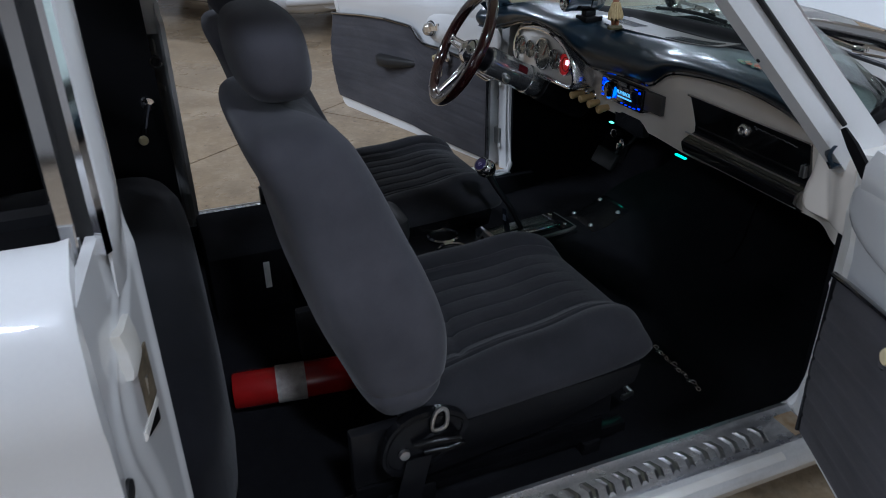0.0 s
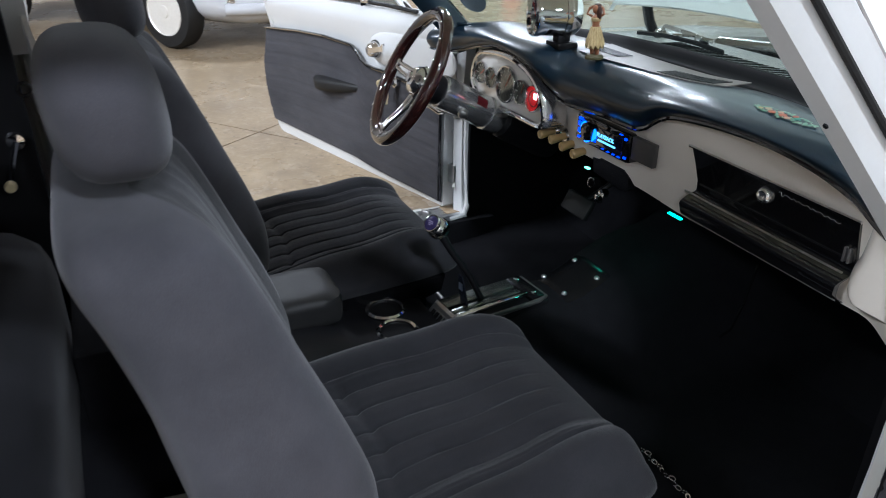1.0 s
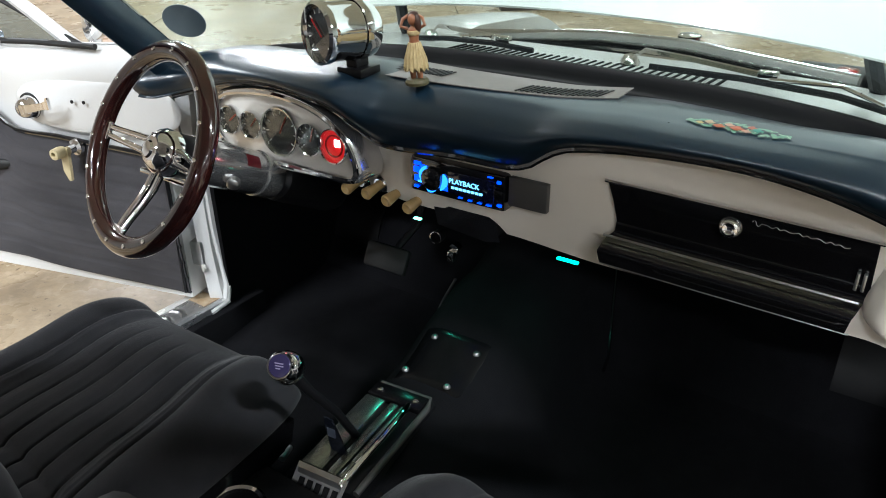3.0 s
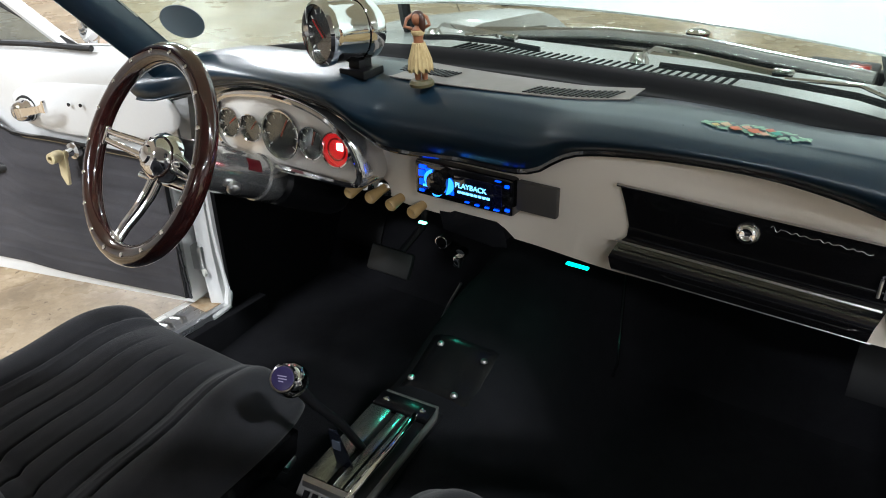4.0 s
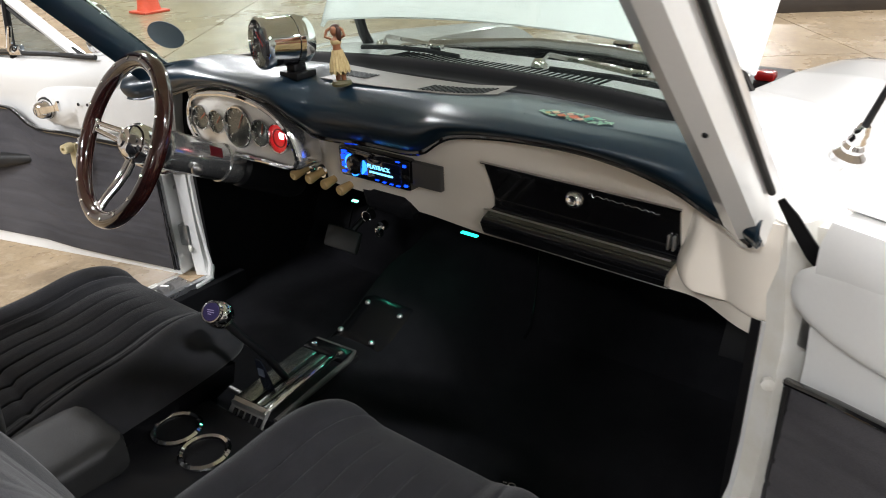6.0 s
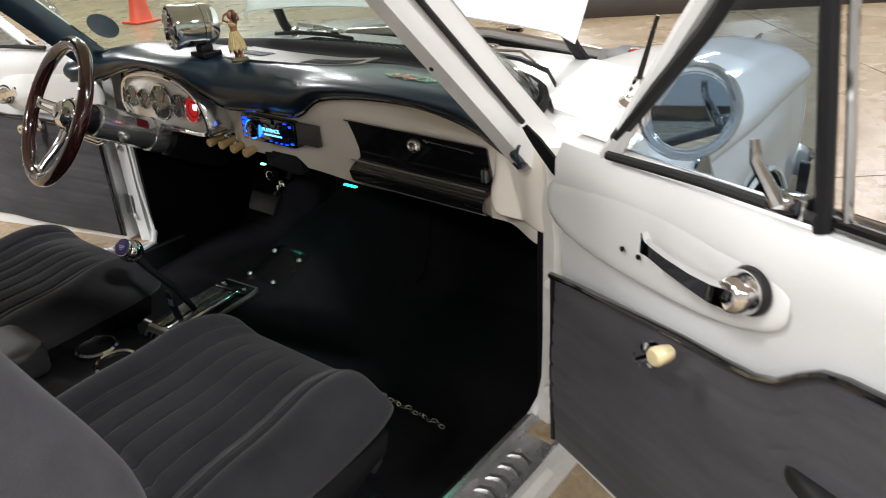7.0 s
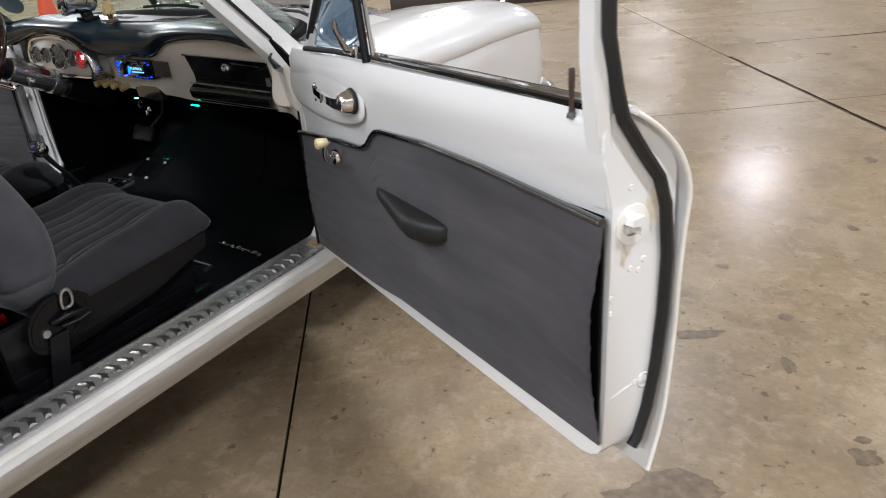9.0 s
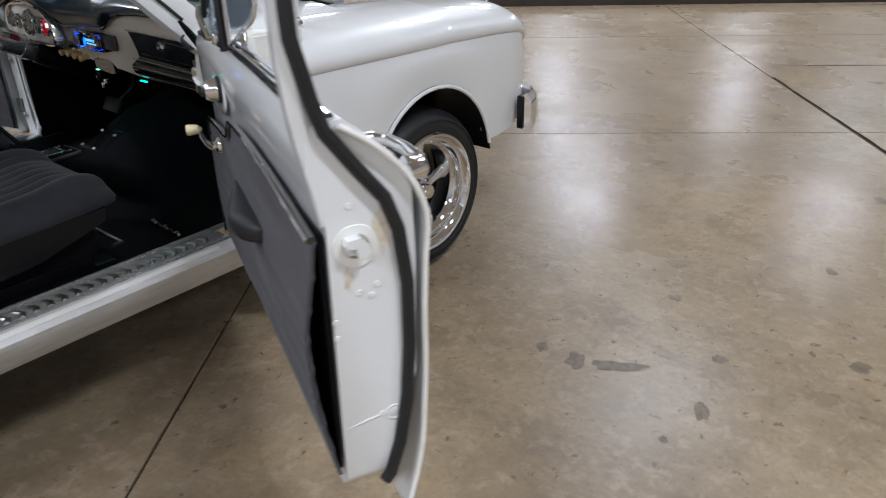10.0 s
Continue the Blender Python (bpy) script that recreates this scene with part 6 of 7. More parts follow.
# ---- seats ----
def seat(at, label):
    x0, y0 = at
    st = thing("front_seat", label, "car seat", (x0, y0, 0.34), "front bucket seats")

    rings = []
    NX, NY = 190, 60
    for j in range(NY + 1):
        t = -1 + 2 * j / NY
        y = y0 + 0.208 + 0.252 * t
        end = max(0.0, 1 - abs(t) ** 9) ** 0.45
        hw = (0.262 - 0.016 * max(0, t) ** 3) * (0.90 + 0.10 * end)
        body = 0.615 + 0.016 * math.exp(-((t - 0.62) / 0.30) ** 2) - 0.030 * smooth_lerp(-t, ((0.0, 0), (1, 1)))
        ring = []
        for k in range(NX + 1):
            s = -1 + 2 * k / NX
            edge = max(0.0, 1 - abs(s) ** 5) ** 0.50
            z = body - 0.006
            f = s * (1 + 0.10 * t)
            if abs(f) < 0.60:
                z -= 0.012 * smooth_lerp(abs(f), ((0.46, 1), (0.60, 0)))
                run = smooth_lerp(t, ((0.55, 1), (0.86, 0)))
                seam = abs(math.cos((f / 0.182 + 0.5) * math.pi))
                if abs(f) < 0.545:
                    z += run * (0.0018 * (1 - seam ** 2) - 0.0036 * seam ** 110)
                dip = math.exp(-((t + 0.36 + 0.16 * abs(f)) / 0.030) ** 2)
                z -= 0.007 * dip * smooth_lerp(abs(f), ((0.5, 1), (0.6, 0)))
            else:
                z += 0.018 * math.sin(min(1.0, (abs(f) - 0.60) / 0.36) * math.pi)
            z -= 0.006 * math.exp(-((abs(f) - 0.60) / 0.014) ** 2) * smooth_lerp(t, ((0.6, 1), (0.9, 0.2)))
            zb = 0.550 + 0.012 * t
            ring.append((x0 + hw * s, y, zb + (z - zb) * edge * (0.25 + 0.75 * end)))
        ring += [(x0 + hw * 0.97, y, zb - 0.012), (x0 + hw * 0.9, y, zb - 0.018), (x0 - hw * 0.9, y, zb - 0.018), (x0 - hw * 0.97, y, zb - 0.012)]
        rings.append(ring)
    part("cushion", loft(rings), VELOUR, st, "charcoal velour cushion with pleats", smooth=60)
    prof = ((0.560, -0.048, 0.020, 0.215), (0.570, -0.048, 0.044, 0.238), (0.595, -0.046, 0.066, 0.254), (0.635, -0.046, 0.082, 0.262), (0.72, -0.062, 0.098, 0.266), (0.80, -0.082, 0.094, 0.262), (0.88, -0.106, 0.085, 0.250), (0.96, -0.134, 0.080, 0.236), (1.01, -0.155, 0.078, 0.224), (1.035, -0.165, 0.072, 0.211), (1.052, -0.171, 0.059, 0.190), (1.062, -0.174, 0.038, 0.156), (1.064, -0.175, 0.014, 0.110))
    rings = []
    zs = [0.560 + 0.504 * (1 - (1 - k / 100) ** 1.4) for k in range(101)]
    for z in zs:
        yc, hd, hw = (curve(z, [(p[0], p[i]) for p in prof]) for i in (1, 2, 3))
        seam = 0.0045 * math.exp(-((z - 0.622) / 0.007) ** 2)
        hd, hw = hd - seam, hw - seam
        ring = []
        for k in range(96):
            a = 2 * math.pi * k / 96
            cx, cy = math.cos(a), math.sin(a)
            s = (abs(cx) ** 4.5 + abs(cy) ** 4.5) ** (-1 / 4.5)
            px, py = cx * s, cy * s
            if py > 0 and abs(px) < 0.62:
                py -= 0.12 + 0.07 * abs(math.cos(px * math.pi / 0.235)) ** 10
            elif py > 0:
                py += 0.10 * math.exp(-((abs(px) - 0.84) / 0.12) ** 2)
            ring.append((x0 + px * hw, y0 + yc + py * hd, z))
        rings.append(ring)
    bk = part("backrest", loft(rings), VELOUR_SIDE, st, "grey velour backrest with side bolsters")
    # darker pleated cloth on the front, between the bolsters
    bk.data.materials.append(VELOUR)
    for f in bk.data.polygons:
        if f.index < 96 * 100 and 14 <= f.index % 96 < 34:
            f.material_index = 1
    part("piping", tube([(x0 + 0.264 * sg, y0 - 0.062 + dy, z) for sg, dy, z in ((0.97, 0.02, 0.66), (0.985, 0.0, 0.74))], 0.003, 6), VELOUR, bk)
    hr = part("headrest", pillow((x0, y0 - 0.169, 1.136), (0.276, 0.114, 0.136), 3.0, 48, 24, lambda x, y, z: (x * (1 - 0.10 * max(0, z) ** 2), y - 0.12 * z, z)), VELOUR_SIDE, st, "grey velour headrest")
    for sx in (-0.05, 0.05):
        part("headrest_stalk", tube([(x0 + sx, y0 - 0.170, 1.03), (x0 + sx, y0 - 0.172, 1.12)], 0.006, 8), CHROME, hr)
    for sg in (1, -1):
        X = x0 + sg * 0.262
        rc = part("recliner", prism(rounded([(y0 - 0.10, 0.500), (y0 - 0.085, 0.555), (y0 - 0.04, 0.585), (y0 + 0.02, 0.578), (y0 + 0.055, 0.545), (y0 + 0.03, 0.500), (y0 - 0.02, 0.470), (y0 - 0.075, 0.465)], 4), X - 0.008, X + 0.008, "x", 0.004), GLOSSPLASTIC, st, "black recliner cover")
        part("recliner_lever", tube([(X + sg * 0.012, y0 - 0.045, 0.528), (X + sg * 0.024, y0 - 0.010, 0.536), (X + sg * 0.026, y0 + 0.030, 0.530), (X + sg * 0.024, y0 + 0.040, 0.518), (X + sg * 0.022, y0 + 0.010, 0.512), (X + sg * 0.018, y0 - 0.030, 0.514)], [0.007, 0.007, 0.007, 0.006, 0.006, 0.005], 10), GLOSSPLASTIC, rc, "black recliner lever")
        part("pivot", lathe([(0, 0), (0.010, 0), (0.009, 0.006), (0, 0.007)], 16, aim((X + sg * 0.008, y0 - 0.062, 0.512), (sg, 0, 0))), STEEL, rc)
        part("cover_rim", tube([(X + sg * 0.008, y, z) for y, z in rounded([(y0 - 0.092, 0.502), (y0 - 0.078, 0.548), (y0 - 0.038, 0.574), (y0 + 0.015, 0.568), (y0 + 0.045, 0.543), (y0 + 0.024, 0.506), (y0 - 0.02, 0.480), (y0 - 0.068, 0.476)], 4)], 0.0028, 6, closed=True), GLOSSPLASTIC, rc)
        part("chrome_hook", tube([(X + sg * 0.014, y, z) for y, z in rounded([(y0 - 0.012, 0.552), (y0 - 0.008, 0.582), (y0 + 0.006, 0.590), (y0 + 0.014, 0.578), (y0 + 0.010, 0.552)], 4)], 0.0038, 8, closed=True), STEEL, rc, "bright wire loop")
        part("side_skirt", prism([(y0 - 0.02, 0.44), (y0 + 0.02, 0.535), (y0 + 0.20, 0.545), (y0 + 0.41, 0.553), (y0 + 0.40, 0.515), (y0 + 0.22, 0.465)], X - 0.014, X - 0.002 if sg > 0 else X + 0.010, "x", 0.003), GLOSSPLASTIC, st, "black plastic seat skirt")
        part("seat_rail", join(box(X - 0.05 * sg - 0.014, X - 0.05 * sg + 0.014, y0 - 0.18, y0 + 0.42, 0.362, 0.385, 0.003), box(X - 0.05 * sg - 0.018, X - 0.05 * sg + 0.018, y0 - 0.14, y0 + 0.36, 0.386, 0.42, 0.003)), GLOSSPLASTIC, st, "black steel seat rail")
        for yy in (y0 - 0.12, y0 + 0.34):
            part("foot", box(X - 0.05 * sg - 0.02, X - 0.05 * sg + 0.02, yy - 0.02, yy + 0.02, 0.335, 0.364, 0.003), BLACK, st)
        part("seat_frame", box(X - 0.05 * sg - 0.012, X - 0.05 * sg + 0.012, y0 - 0.14, y0 + 0.38, 0.42, 0.535, 0.004), BLACK, st)
    part("belt_strap", loft([[(x0 + 0.275 + dx, y, z) for dx in (-0.001, 0.002)] + [(x0 + 0.275 + dx, y + 0.045, z) for dx in (0.002, -0.001)] for y, z in ((y0 - 0.06, 0.50), (y0 - 0.075, 0.44), (y0 - 0.09, 0.38), (y0 - 0.10, 0.345))]), BLACK, st, "black belt strap")
    part("rail_handle", tube([(x0 - 0.18, y0 + 0.44, 0.405), (x0 - 0.17, y0 + 0.47, 0.40), (x0 + 0.17, y0 + 0.47, 0.40), (x0 + 0.18, y0 + 0.44, 0.405)], 0.006, 8), STEEL, st)
    return st


seat((0.345, -0.69), "charcoal velour passenger bucket seat with headrest")
seat((-0.395, -0.645), "charcoal velour driver bucket seat with headrest")
ch = thing("chain", "thin bright metal chain lying on the black carpet", "chain", (0.42, -0.035, 0.350))
for k in range(16):
    t = k / 15
    part("link", moved(tube([(0.0066 * math.cos(a), 0.0036 * math.sin(a), 0) for a in [2 * math.pi * j / 10 for j in range(10)]], 0.0016, 6, closed=True), Matrix.Translation((0.335 + 0.18 * t, -0.030 - 0.008 * t + 0.003 * math.sin(k * 2.0), 0.3545 + 0.001 * (k % 2))) @ Matrix.Rotation(0.4 * math.sin(k * 2.1), 4, "Z") @ Matrix.Rotation(0.6 * (k % 2), 4, "X")), CHROME, ch)

# rear bench
rb = thing("rear_bench", "dark charcoal velour rear bench seat", "rear seat", (0, -1.3, 0.34))
part("bench_cushion", pillow((0, -1.275, 0.50), (1.28, 0.55, 0.33), 5, 48, 20), BENCHCLOTH, rb)
part("bench_back", moved(pillow((0, 0, 0), (1.30, 0.22, 0.62), 4.5, 48, 24), Matrix.Translation((0, -1.62, 0.86)) @ Matrix.Rotation(-0.2, 4, "X")), BENCHCLOTH, rb)

# console, shifter, pedals
con = thing("centre_console", "black plastic centre console with two cup holders and armrest", "console", (-0.05, -0.45, 0.45))
part("console_base", loft([[(x, y, z) for x, z in ((-0.155, 0.42), (-0.150, z1), (-0.135, z1 + 0.012), (0.045, z1 + 0.012), (0.058, z1), (0.062, 0.42))] for y, z1 in ((-0.72, 0.56), (-0.55, 0.545), (-0.48, 0.505), (-0.32, 0.500), (-0.30, 0.495))]), BLACK, con)
part("armrest_lid", pillow((-0.115, -0.575, 0.580), (0.155, 0.16, 0.07), 6, 32, 16), RUBBER, con, "black padded armrest lid")
for cx, cy in ((-0.100, -0.392), (-0.012, -0.400)):
    cup = part("cup_holder", lathe([(0.041, 0.0), (0.041, 0.004), (0.034, 0.004), (0.033, -0.04), (0, -0.04)], 32, Matrix.Translation((cx, cy, 0.518))), SEALBLACK, con)
    part("cup_ring", lathe([(0.0430, 0.0), (0.0435, 0.005), (0.039, 0.0085), (0.0345, 0.006), (0.0335, 0.0)], 36, Matrix.Translation((cx, cy, 0.518))), CHROME, cup, "chrome cup holder ring")
sh = thing("gear_shifter", "chrome ratchet gear shifter with a ball knob", "shifter", (-0.045, -0.18, 0.50))
SM = Matrix.Translation((-0.043, -0.178, 0.522)) @ Matrix.Rotation(0.085, 4, "Z") @ Matrix.Rotation(0.02, 4, "X")
part("shifter_base", moved(box(-0.056, 0.058, -0.106, 0.126, -0.05, -0.006, 0.006), SM), BLACK, sh)
BRUSHED = mat("grey_green_satin_plate", (0.30, 0.32, 0.30), 0.22, metal=0.9, col2=(0.20, 0.22, 0.205), scale=30, stretch=(6, 1, 6))
for x0, x1 in ((-0.052, -0.014), (-0.004, 0.012), (0.016, 0.024)):
    part("top_plate", moved(box(x0, x1, -0.092, 0.082, -0.006, 0.004, 0.0015), SM), BRUSHED, sh, "brushed grey shifter plate")
for x0, x1 in ((-0.014, -0.004), (0.012, 0.016)):
    part("slot", moved(box(x0, x1, -0.088, 0.074, -0.006, -0.001), SM), BLACK, sh)
part("chrome_rail", moved(tube([(0.026, -0.102, -0.004), (0.031, -0.07, 0.006), (0.034, 0.0, 0.009), (0.031, 0.06, 0.007), (0.026, 0.090, 0.002)], 0.0058, 12), SM), CHROME, sh, "curved chrome rail")
part("side_frame", moved(tube([(0.055, -0.104, -0.004), (0.055, 0.10, -0.002), (0.048, 0.122, -0.002), (-0.048, 0.122, -0.002)], 0.0055, 10), SM), GREYPAINT, sh, "dull grey side frame")
part("rear_cover", moved(box(-0.052, 0.050, 0.084, 0.118, -0.006, 0.006, 0.003), SM), GLOSSPLASTIC, sh)
part("front_badge", moved(loft([[(-0.054, -0.094, 0.004), (0.036, -0.094, 0.004), (0.030, -0.102, 0.001), (-0.050, -0.102, 0.001)], [(-0.056, -0.134, -0.036), (0.032, -0.134, -0.036), (0.030, -0.122, -0.050), (-0.050, -0.122, -0.050)]]), SM), STEEL, sh, "bright front badge plate")
part("badge_bars", moved(join(*[moved(box(-0.042 + 0.015 * k, -0.033 + 0.015 * k, -0.008, 0.008, 0.0, 0.002), Matrix.Translation((0, -0.114, -0.0145)) @ Matrix.Rotation(radians(44), 4, "X")) for k in range(5)]), SM), BLACK, sh)
for ax_, ay_ in ((-0.034, 0.100), (0.034, 0.100)):
    part("screw", moved(lathe([(0.0065, 0), (0.006, 0.003), (0.003, 0.0045), (0, 0.0045)], 12, Matrix.Translation((ax_, ay_, 0.006))), SM), CHROME, sh)
part("lever_tab", moved(bevelled(loft([[(x - w, y, z), (x + w, y, z), (x + w, y + 0.003, z), (x - w, y + 0.003, z)] for x, y, z, w in ((-0.010, -0.052, -0.004, 0.015), (-0.015, -0.054, 0.028, 0.013), (-0.020, -0.055, 0.050, 0.0105), (-0.025, -0.054, 0.066, 0.007))]), 0.0008), SM), mat("blue_black_steel", (0.030, 0.036, 0.055), 0.22, metal=0.6, scale=30), sh, "flat blue-black lever tab")
part("tab_print", moved(box(-0.026, -0.012, -0.0565, -0.0545, 0.034, 0.050, 0.0004), SM), mat("faint_print", (0.10, 0.12, 0.16), 0.4), sh)
part("lever", tube([(-0.084, -0.268, 0.676), (-0.074, -0.250, 0.640), (-0.062, -0.215, 0.585), (-0.055, -0.185, 0.520)], [0.009, 0.007, 0.007, 0.007], 10), BLACK, sh, "black lever stem")
part("ball_knob", pillow((-0.088, -0.276, 0.695), (0.049, 0.049, 0.047), 2.1, 24, 16), CHROME, sh, "chrome ball knob")
part("knob_cap", lathe([(0, -0.004), (0.018, -0.006), (0.0200, 0.002), (0.0185, 0.005), (0.0170, 0.0045), (0, 0.0045)], 32, aim((-0.084, -0.291, 0.709), (0.22, -0.72, 0.62))), CHROME, sh, "chrome bezel of the knob")
part("cap_disc", lathe([(0, 0.0042), (0.0166, 0.0042), (0.0155, 0.0055), (0, 0.0066)], 32, aim((-0.084, -0.291, 0.709), (0.22, -0.72, 0.62))), mat("dark_violet_cap", (0.035, 0.028, 0.085), 0.08, coat=1), sh, "dark violet knob cap")
part("cap_mark", moved(join(box(-0.007, 0.006, 0.002, 0.0035, 0.0060, 0.0068), box(-0.0055, 0.007, -0.0015, 0.000, 0.0060, 0.0068), box(-0.004, 0.003, -0.005, -0.0035, 0.0056, 0.0066)), aim((-0.084, -0.291, 0.709), (0.22, -0.72, 0.62))), mat("worn_violet_print", (0.25, 0.22, 0.36), 0.4, scale=60), sh)
cv = thing("tunnel_cover", "black painted tunnel cover plate with four bolts", "cover plate", (-0.04, 0.03, 0.53))
part("cover_plate", sheet(lambda u, v: (-0.112 + 0.140 * u, -0.014 + 0.110 * v, pan_z(-0.112 + 0.140 * u, -0.014 + 0.110 * v) - 0.001 + 0.007 * max(0.0, math.sin(math.pi * u) * math.sin(math.pi * v)) ** 0.3), 14, 14, 0.006, (0, 0, -1)), GLOSSPLASTIC, cv, "glossy black painted plate")
for x, y in ((-0.097, 0.002), (0.010, 0.070), (-0.082, 0.074), (-0.004, -0.004)):
    part("bolt", lathe([(0.0068, 0), (0.0062, 0.003), (0.004, 0.0055), (0, 0.006)], 12, Matrix.Translation((x, y, pan_z(x, y) + 0.003))), STEEL, cv, "bright round bolt head")
pd = thing("brake_pedal", "black ribbed brake pedal under the dash", "pedal", (-0.33, 0.25, 0.5))
part("pedal_pad", moved(box(-0.055, 0.055, -0.008, 0.008, -0.028, 0.028, 0.006), Matrix.Translation((-0.328, 0.25, 0.563)) @ Matrix.Rotation(-0.5, 4, "X")), RUBBER, pd, "worn rubber pedal pad")
part("pedal_arm", tube([(-0.325, 0.262, 0.565), (-0.30, 0.33, 0.62), (-0.29, 0.36, 0.74)], 0.008, 8), BLACK, pd)
part("throttle_rod", tube([(-0.245, 0.30, 0.40), (-0.215, 0.30, 0.47), (-0.184, 0.30, 0.53)], 0.003, 6), STEEL, pd)

# fire extinguisher behind the seat
fe = thing("fire_extinguisher", "red fire extinguisher lying on the rear floor", "fire extinguisher", (0.0, -0.87, 0.40))
FM = aim((0.170, -0.985, 0.392), (0.13, 1.0, 0.0))
part("cylinder", lathe([(0, 0.003), (0.034, 0.003), (0.038, 0.0), (0.040, 0.004), (0.040, 0.27), (0.032, 0.30), (0.016, 0.31), (0.014, 0.33), (0, 0.33)], 32, FM), RED, fe, "red enamel cylinder")
part("label", lathe([(0.0406, 0.09), (0.0410, 0.092), (0.0410, 0.150), (0.0406, 0.152), (0.0402, 0.12)], 32, FM), mat("grey_label", (0.30, 0.26, 0.24), 0.5, col2=(0.5, 0.47, 0.42), scale=60), fe, "printed grey label band")
bx = thing("amplifier_box", "black carpeted box with a white label strip behind the seats", "box", (-0.18, -0.9, 0.36))
part("case", box(-0.33, -0.045, -0.985, -0.80, 0.36, 0.60, 0.012), CARPET, bx)
part("label_strip", box(-0.0445, -0.0430, -0.864, -0.850, 0.505, 0.572), PALE, bx, "white printed label strip")
bu = thing("belt_anchor", "black seat belt anchor on the rear floor", "seat belt", (0.55, -0.73, 0.34))
part("anchor_box", box(0.530, 0.578, -0.775, -0.680, 0.340, 0.388, 0.008), BLACK, bu)

# ---- far things in the hall ----
def round_car(at, turn, paint, label):
    c = thing("sports_car", label, "car", at)
    m = Matrix.Translation(at) @ Matrix.Rotation(radians(turn), 4, "Z")
    rings = []
    for y, w, zt, zb in ((-2.0, 0.45, 0.55, 0.35), (-1.9, 0.65, 0.75, 0.25), (-1.4, 0.80, 0.95, 0.22), (-0.5, 0.82, 1.0, 0.2), (0.4, 0.80, 0.88, 0.2), (1.2, 0.78, 0.80, 0.18), (1.6, 0.74, 0.72, 0.18), (1.82, 0.64, 0.62, 0.20), (1.95, 0.48, 0.52, 0.24)):
        ring = []
        for k in range(28):
            a = 2 * math.pi * k / 28
            cx, cz = math.cos(a), math.sin(a)
            s = (abs(cx) ** 3 + abs(cz) ** 3) ** (-1 / 3)
            ring.append((cx * s * w, y, (zt + zb) / 2 + cz * s * (zt - zb) / 2))
        rings.append(ring)
    part("body", moved(loft(rings), m), paint, c)
    part("cabin", moved(loft([[(sx * w, y, z) for sx, y, z, w in ((-1, y0, z0, w0), (1, y0, z0, w0), (1, y1, z0, w0), (-1, y1, z0, w0))] for z0, w0, y0, y1 in ((0.93, 0.66, -1.3, 0.45), (1.15, 0.55, -0.9, 0.15), (1.27, 0.46, -0.7, -0.05))]), m), BLACK_GLOSS, c, "dark glasshouse")
    for sx in (1, -1):
        for y in (-1.25, 1.15):
            M = m @ Matrix.Translation((sx * 0.70, y, 0.31)) @ Matrix.Rotation(sx * math.pi / 2, 4, "Y")
            w = part("wheel", lathe([(0.20, -0.05), (0.31, -0.04), (0.315, 0.08), (0.29, 0.12), (0.21, 0.125), (0.2, 0.1)], 32, M), RUBBER, c)
            part("rim", lathe([(0.205, 0.118), (0.20, 0.125), (0.17, 0.10), (0.06, 0.105), (0.05, 0.125), (0, 0.128)], 28, M), SILVER, w)
            for k in range(8):
                a = 2 * math.pi * k / 8
                part("hole", moved(lathe([(0.018, 0), (0.018, 0.002), (0, 0.002)], 10, Matrix.Translation((0.125 * math.cos(a), 0.125 * math.sin(a), 0.106))), M), BLACK, w)
        part("headlamp", moved(pillow((sx * 0.52, 1.55, 0.66), (0.17, 0.16, 0.17), 2.2, 20, 12), m), CHROME, c)
        part("indicator", moved(pillow((sx * 0.60, 1.77, 0.42), (0.16, 0.10, 0.07), 2.4, 16, 10), m), CHROME, c)
    part("front_bumper", moved(tube([(-0.7, 1.75, 0.36), (-0.45, 1.98, 0.36), (0, 2.06, 0.36), (0.45, 1.98, 0.36), (0.7, 1.75, 0.36)], 0.05, 10), m), paint, c)
    return c


round_car((-7.11, -0.20, 0), -55.7, mat("silver_white_paint", (0.62, 0.63, 0.65), 0.3, coat=1.0, scale=3), "silver-white rounded sports car parked on the hall floor")
cone = thing("traffic_cone", "orange-red traffic cone standing on the hall floor", "traffic cone", (-7.9, 4.45, 0))
part("cone_body", lathe([(0.15, 0.03), (0.14, 0.05), (0.03, 0.70), (0, 0.70)], 24, Matrix.Translation((-7.9, 4.45, 0))), mat("cone_orange", (0.75, 0.08, 0.03), 0.5), cone)
part("cone_foot", box(-8.08, -7.72, 4.27, 4.63, 0.0, 0.03, 0.01), mat("cone_foot_orange", (0.6, 0.07, 0.03), 0.55), cone)

# ---- floor slabs, last ----
SN, SA, gap = 2.95, 2.95, 0.0045
rot = Matrix.Rotation(math.atan2(AC.y, AC.x), 4, "Z")


def slab_mesh(long):
    rings = []
    for z, ins in ((-0.02, gap), (-0.001, gap), (0.0, gap + 0.001)):
        rings.append([(ins, ins, z), (SN - ins, ins, z), (SN - ins, long - ins, z), (ins, long - ins, z)])
    return loft(rings)


for a0, long in [(-25.40 + SA * j, SA) for j in range(8)] + [(-1.80, 2 * SA), (4.10, SA), (7.05, SA), (10.0, SA)]:
    first = None
    for i in range(-5, 5):
        if first is None:
            o = first = part("slab", slab_mesh(long), CONCRETE, None, smooth=0)
        else:
            o = new("slab", first.data)
        o.parent = hall_floor
        o.matrix_local = rot @ Matrix.Translation((0.4616 + SN * i, -(a0 + long), 0))


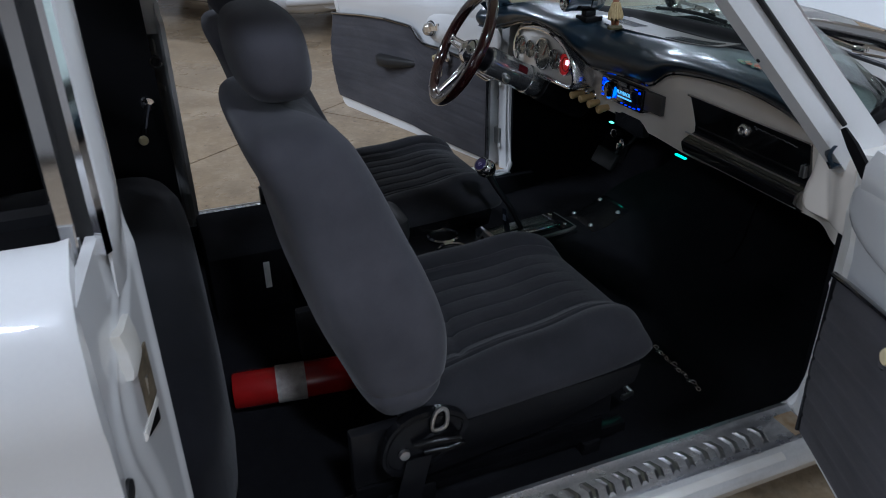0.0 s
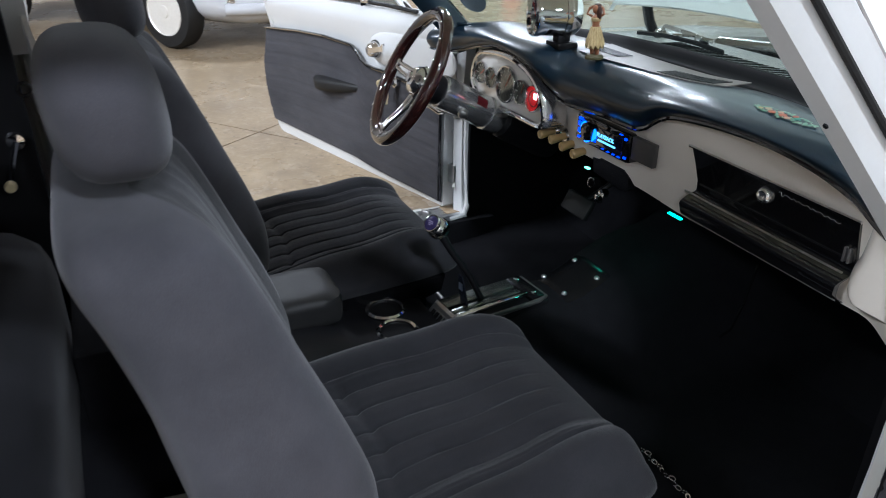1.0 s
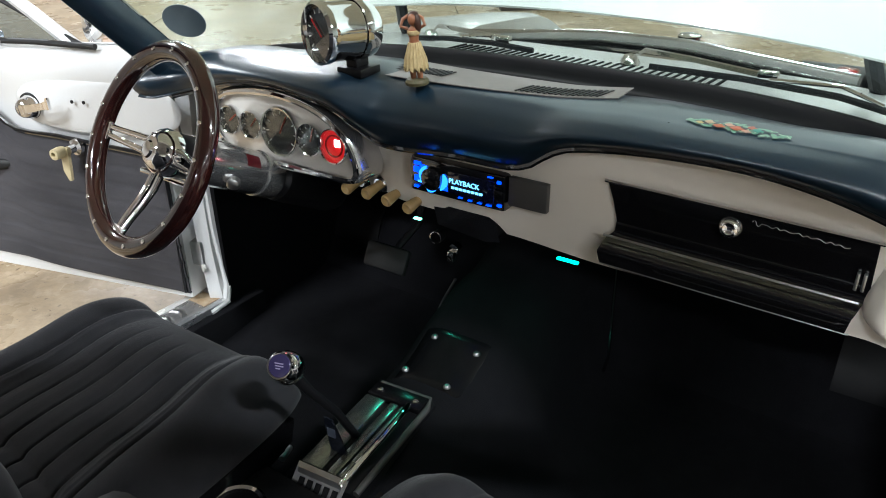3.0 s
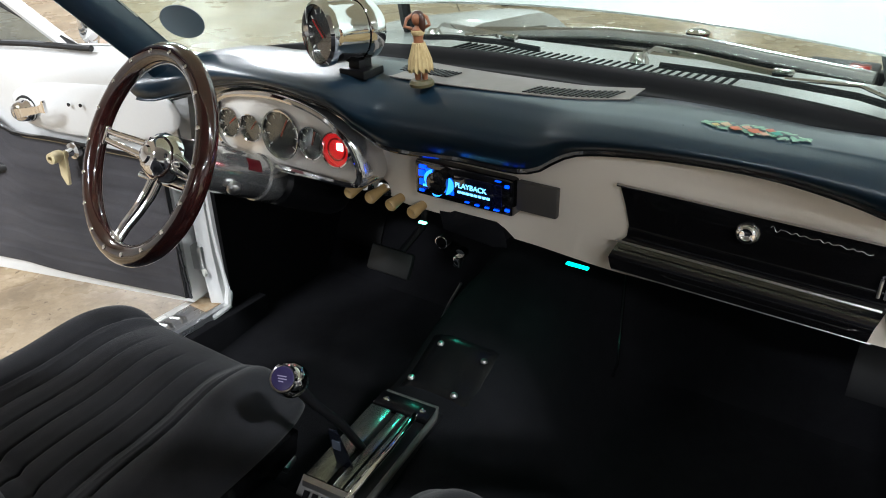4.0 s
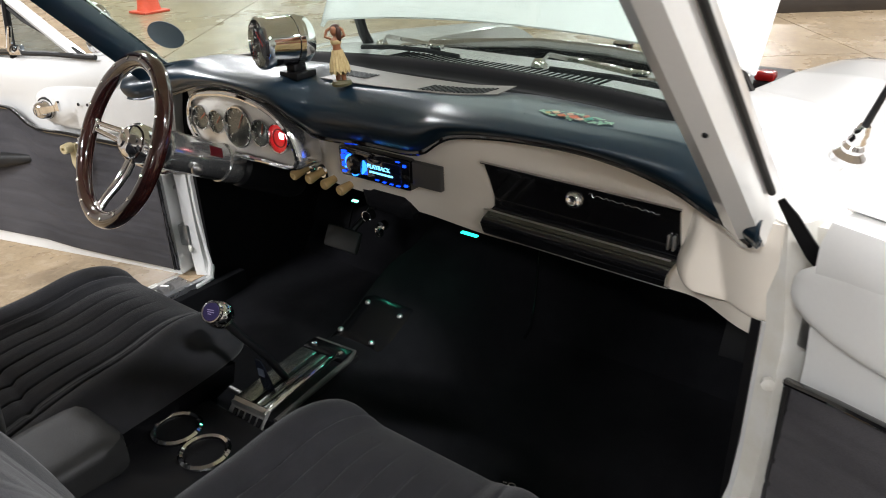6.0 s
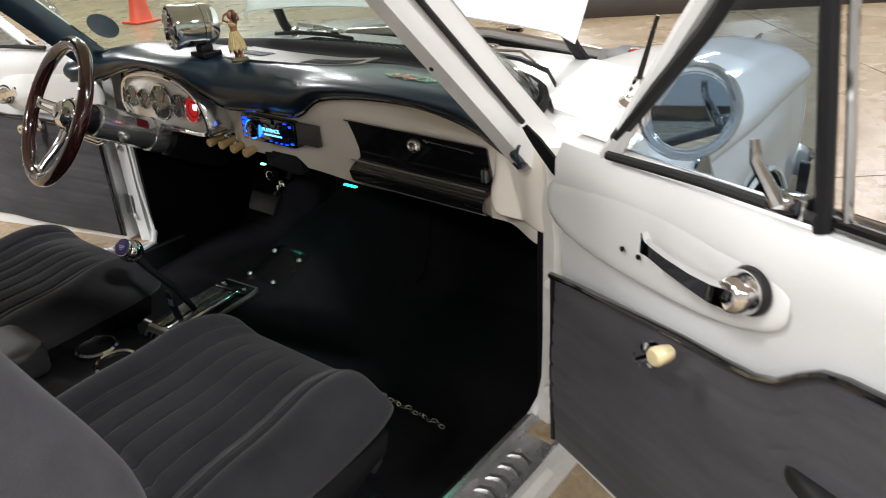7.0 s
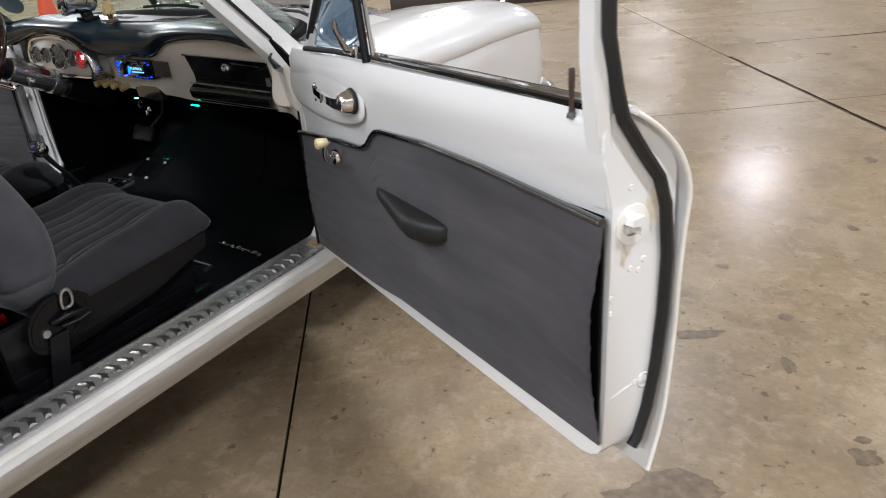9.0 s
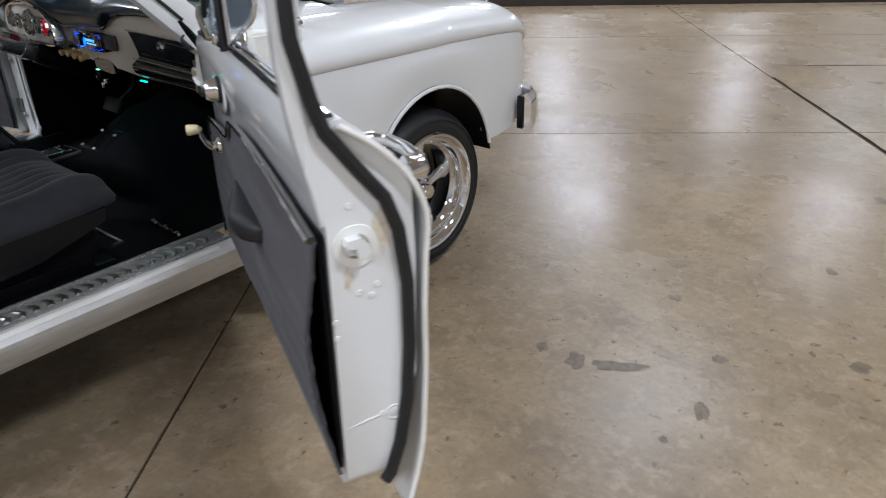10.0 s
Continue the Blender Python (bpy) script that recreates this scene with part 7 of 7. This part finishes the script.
def crack(points, widths, label):
    """A ragged dark break in the floor, a thin strip of filler along points."""
    bm = bmesh.new()
    rng = random.Random(7)
    pts = [Vector((x, y, 0.0025)) for x, y in points]
    rows = []
    n = 40
    for k in range(n + 1):
        t = k / n * (len(pts) - 1)
        i = min(int(t), len(pts) - 2)
        p = pts[i].lerp(pts[i + 1], t - i)
        d0 = (pts[i + 1] - pts[i]).normalized()
        s = Vector((-d0.y, d0.x, 0))
        w = lerp(k / n, widths)
        rows.append((bm.verts.new(p + s * w * rng.uniform(0.35, 1.0)), bm.verts.new(p - s * w * rng.uniform(0.35, 1.0))))
    for (p, q), (r, t) in zip(rows, rows[1:]):
        bm.faces.new((p, q, t, r))
    ob = part("crack", bm, JOINT, hall_floor, label, smooth=0)
    return ob


crack(((0.88, 4.54), (0.93, 4.47), (1.69, 3.46), (2.40, 2.51), (3.4, 1.17)), ((0, 0.004), (0.05, 0.030), (0.15, 0.014), (0.5, 0.014), (0.7, 0.017), (1.0, 0.012)), "broken dark edge along a slab joint")
CQ = hall(3.42, -3.49)
crack((CQ[:2], hall(4.5, -3.47)[:2], hall(6.2, -3.49)[:2]), ((0, 0.003), (0.1, 0.009), (0.6, 0.011), (1.0, 0.006)), "dark crack across a slab")


# old spills on the concrete
STAINS = ((1.82, -0.07, 0.148, 0.069), (1.95, 0.58, 0.021, 0.043), (2.18, 0.27, 0.033, 0.035), (1.67, 0.63, 0.080, 0.026), (1.56, 0.58, 0.026, 0.036), (2.01, 1.64, 0.021, 0.024), (2.00, 2.48, 0.029, 0.040),
          (2.17, 0.33, 0.020, 0.013), (1.64, 1.12, 0.017, 0.024), (2.29, 0.23, 0.032, 0.036), (1.44, 0.58, 0.018, 0.029), (2.24, 1.06, 0.031, 0.026), (0.90, -0.22, 0.012, 0.011), (1.92, 0.41, 0.011, 0.014), (1.90, 0.85, 0.021, 0.022))
for k, (x, y, rx, ry) in enumerate(STAINS):
    bm = bmesh.new()
    ring = []
    for j in range(48):
        t = 2 * math.pi * j / 48
        r = 1 + 0.55 * noise.noise(Vector((1.6 * math.cos(t), 1.6 * math.sin(t), 3.7 * k))) + 0.18 * noise.noise(Vector((5 * math.cos(t), 5 * math.sin(t), 3.7 * k)))
        px, py = rx * r * math.cos(t), ry * r * math.sin(t)
        q = radians(31)
        ring.append(bm.verts.new((x + px * math.cos(q) - py * math.sin(q), y + px * math.sin(q) + py * math.cos(q), 0.0012)))
    bm.faces.new(ring)
    part("floor_stain", bm, STAIN, hall_floor, "dark dried spill on the concrete", smooth=0)
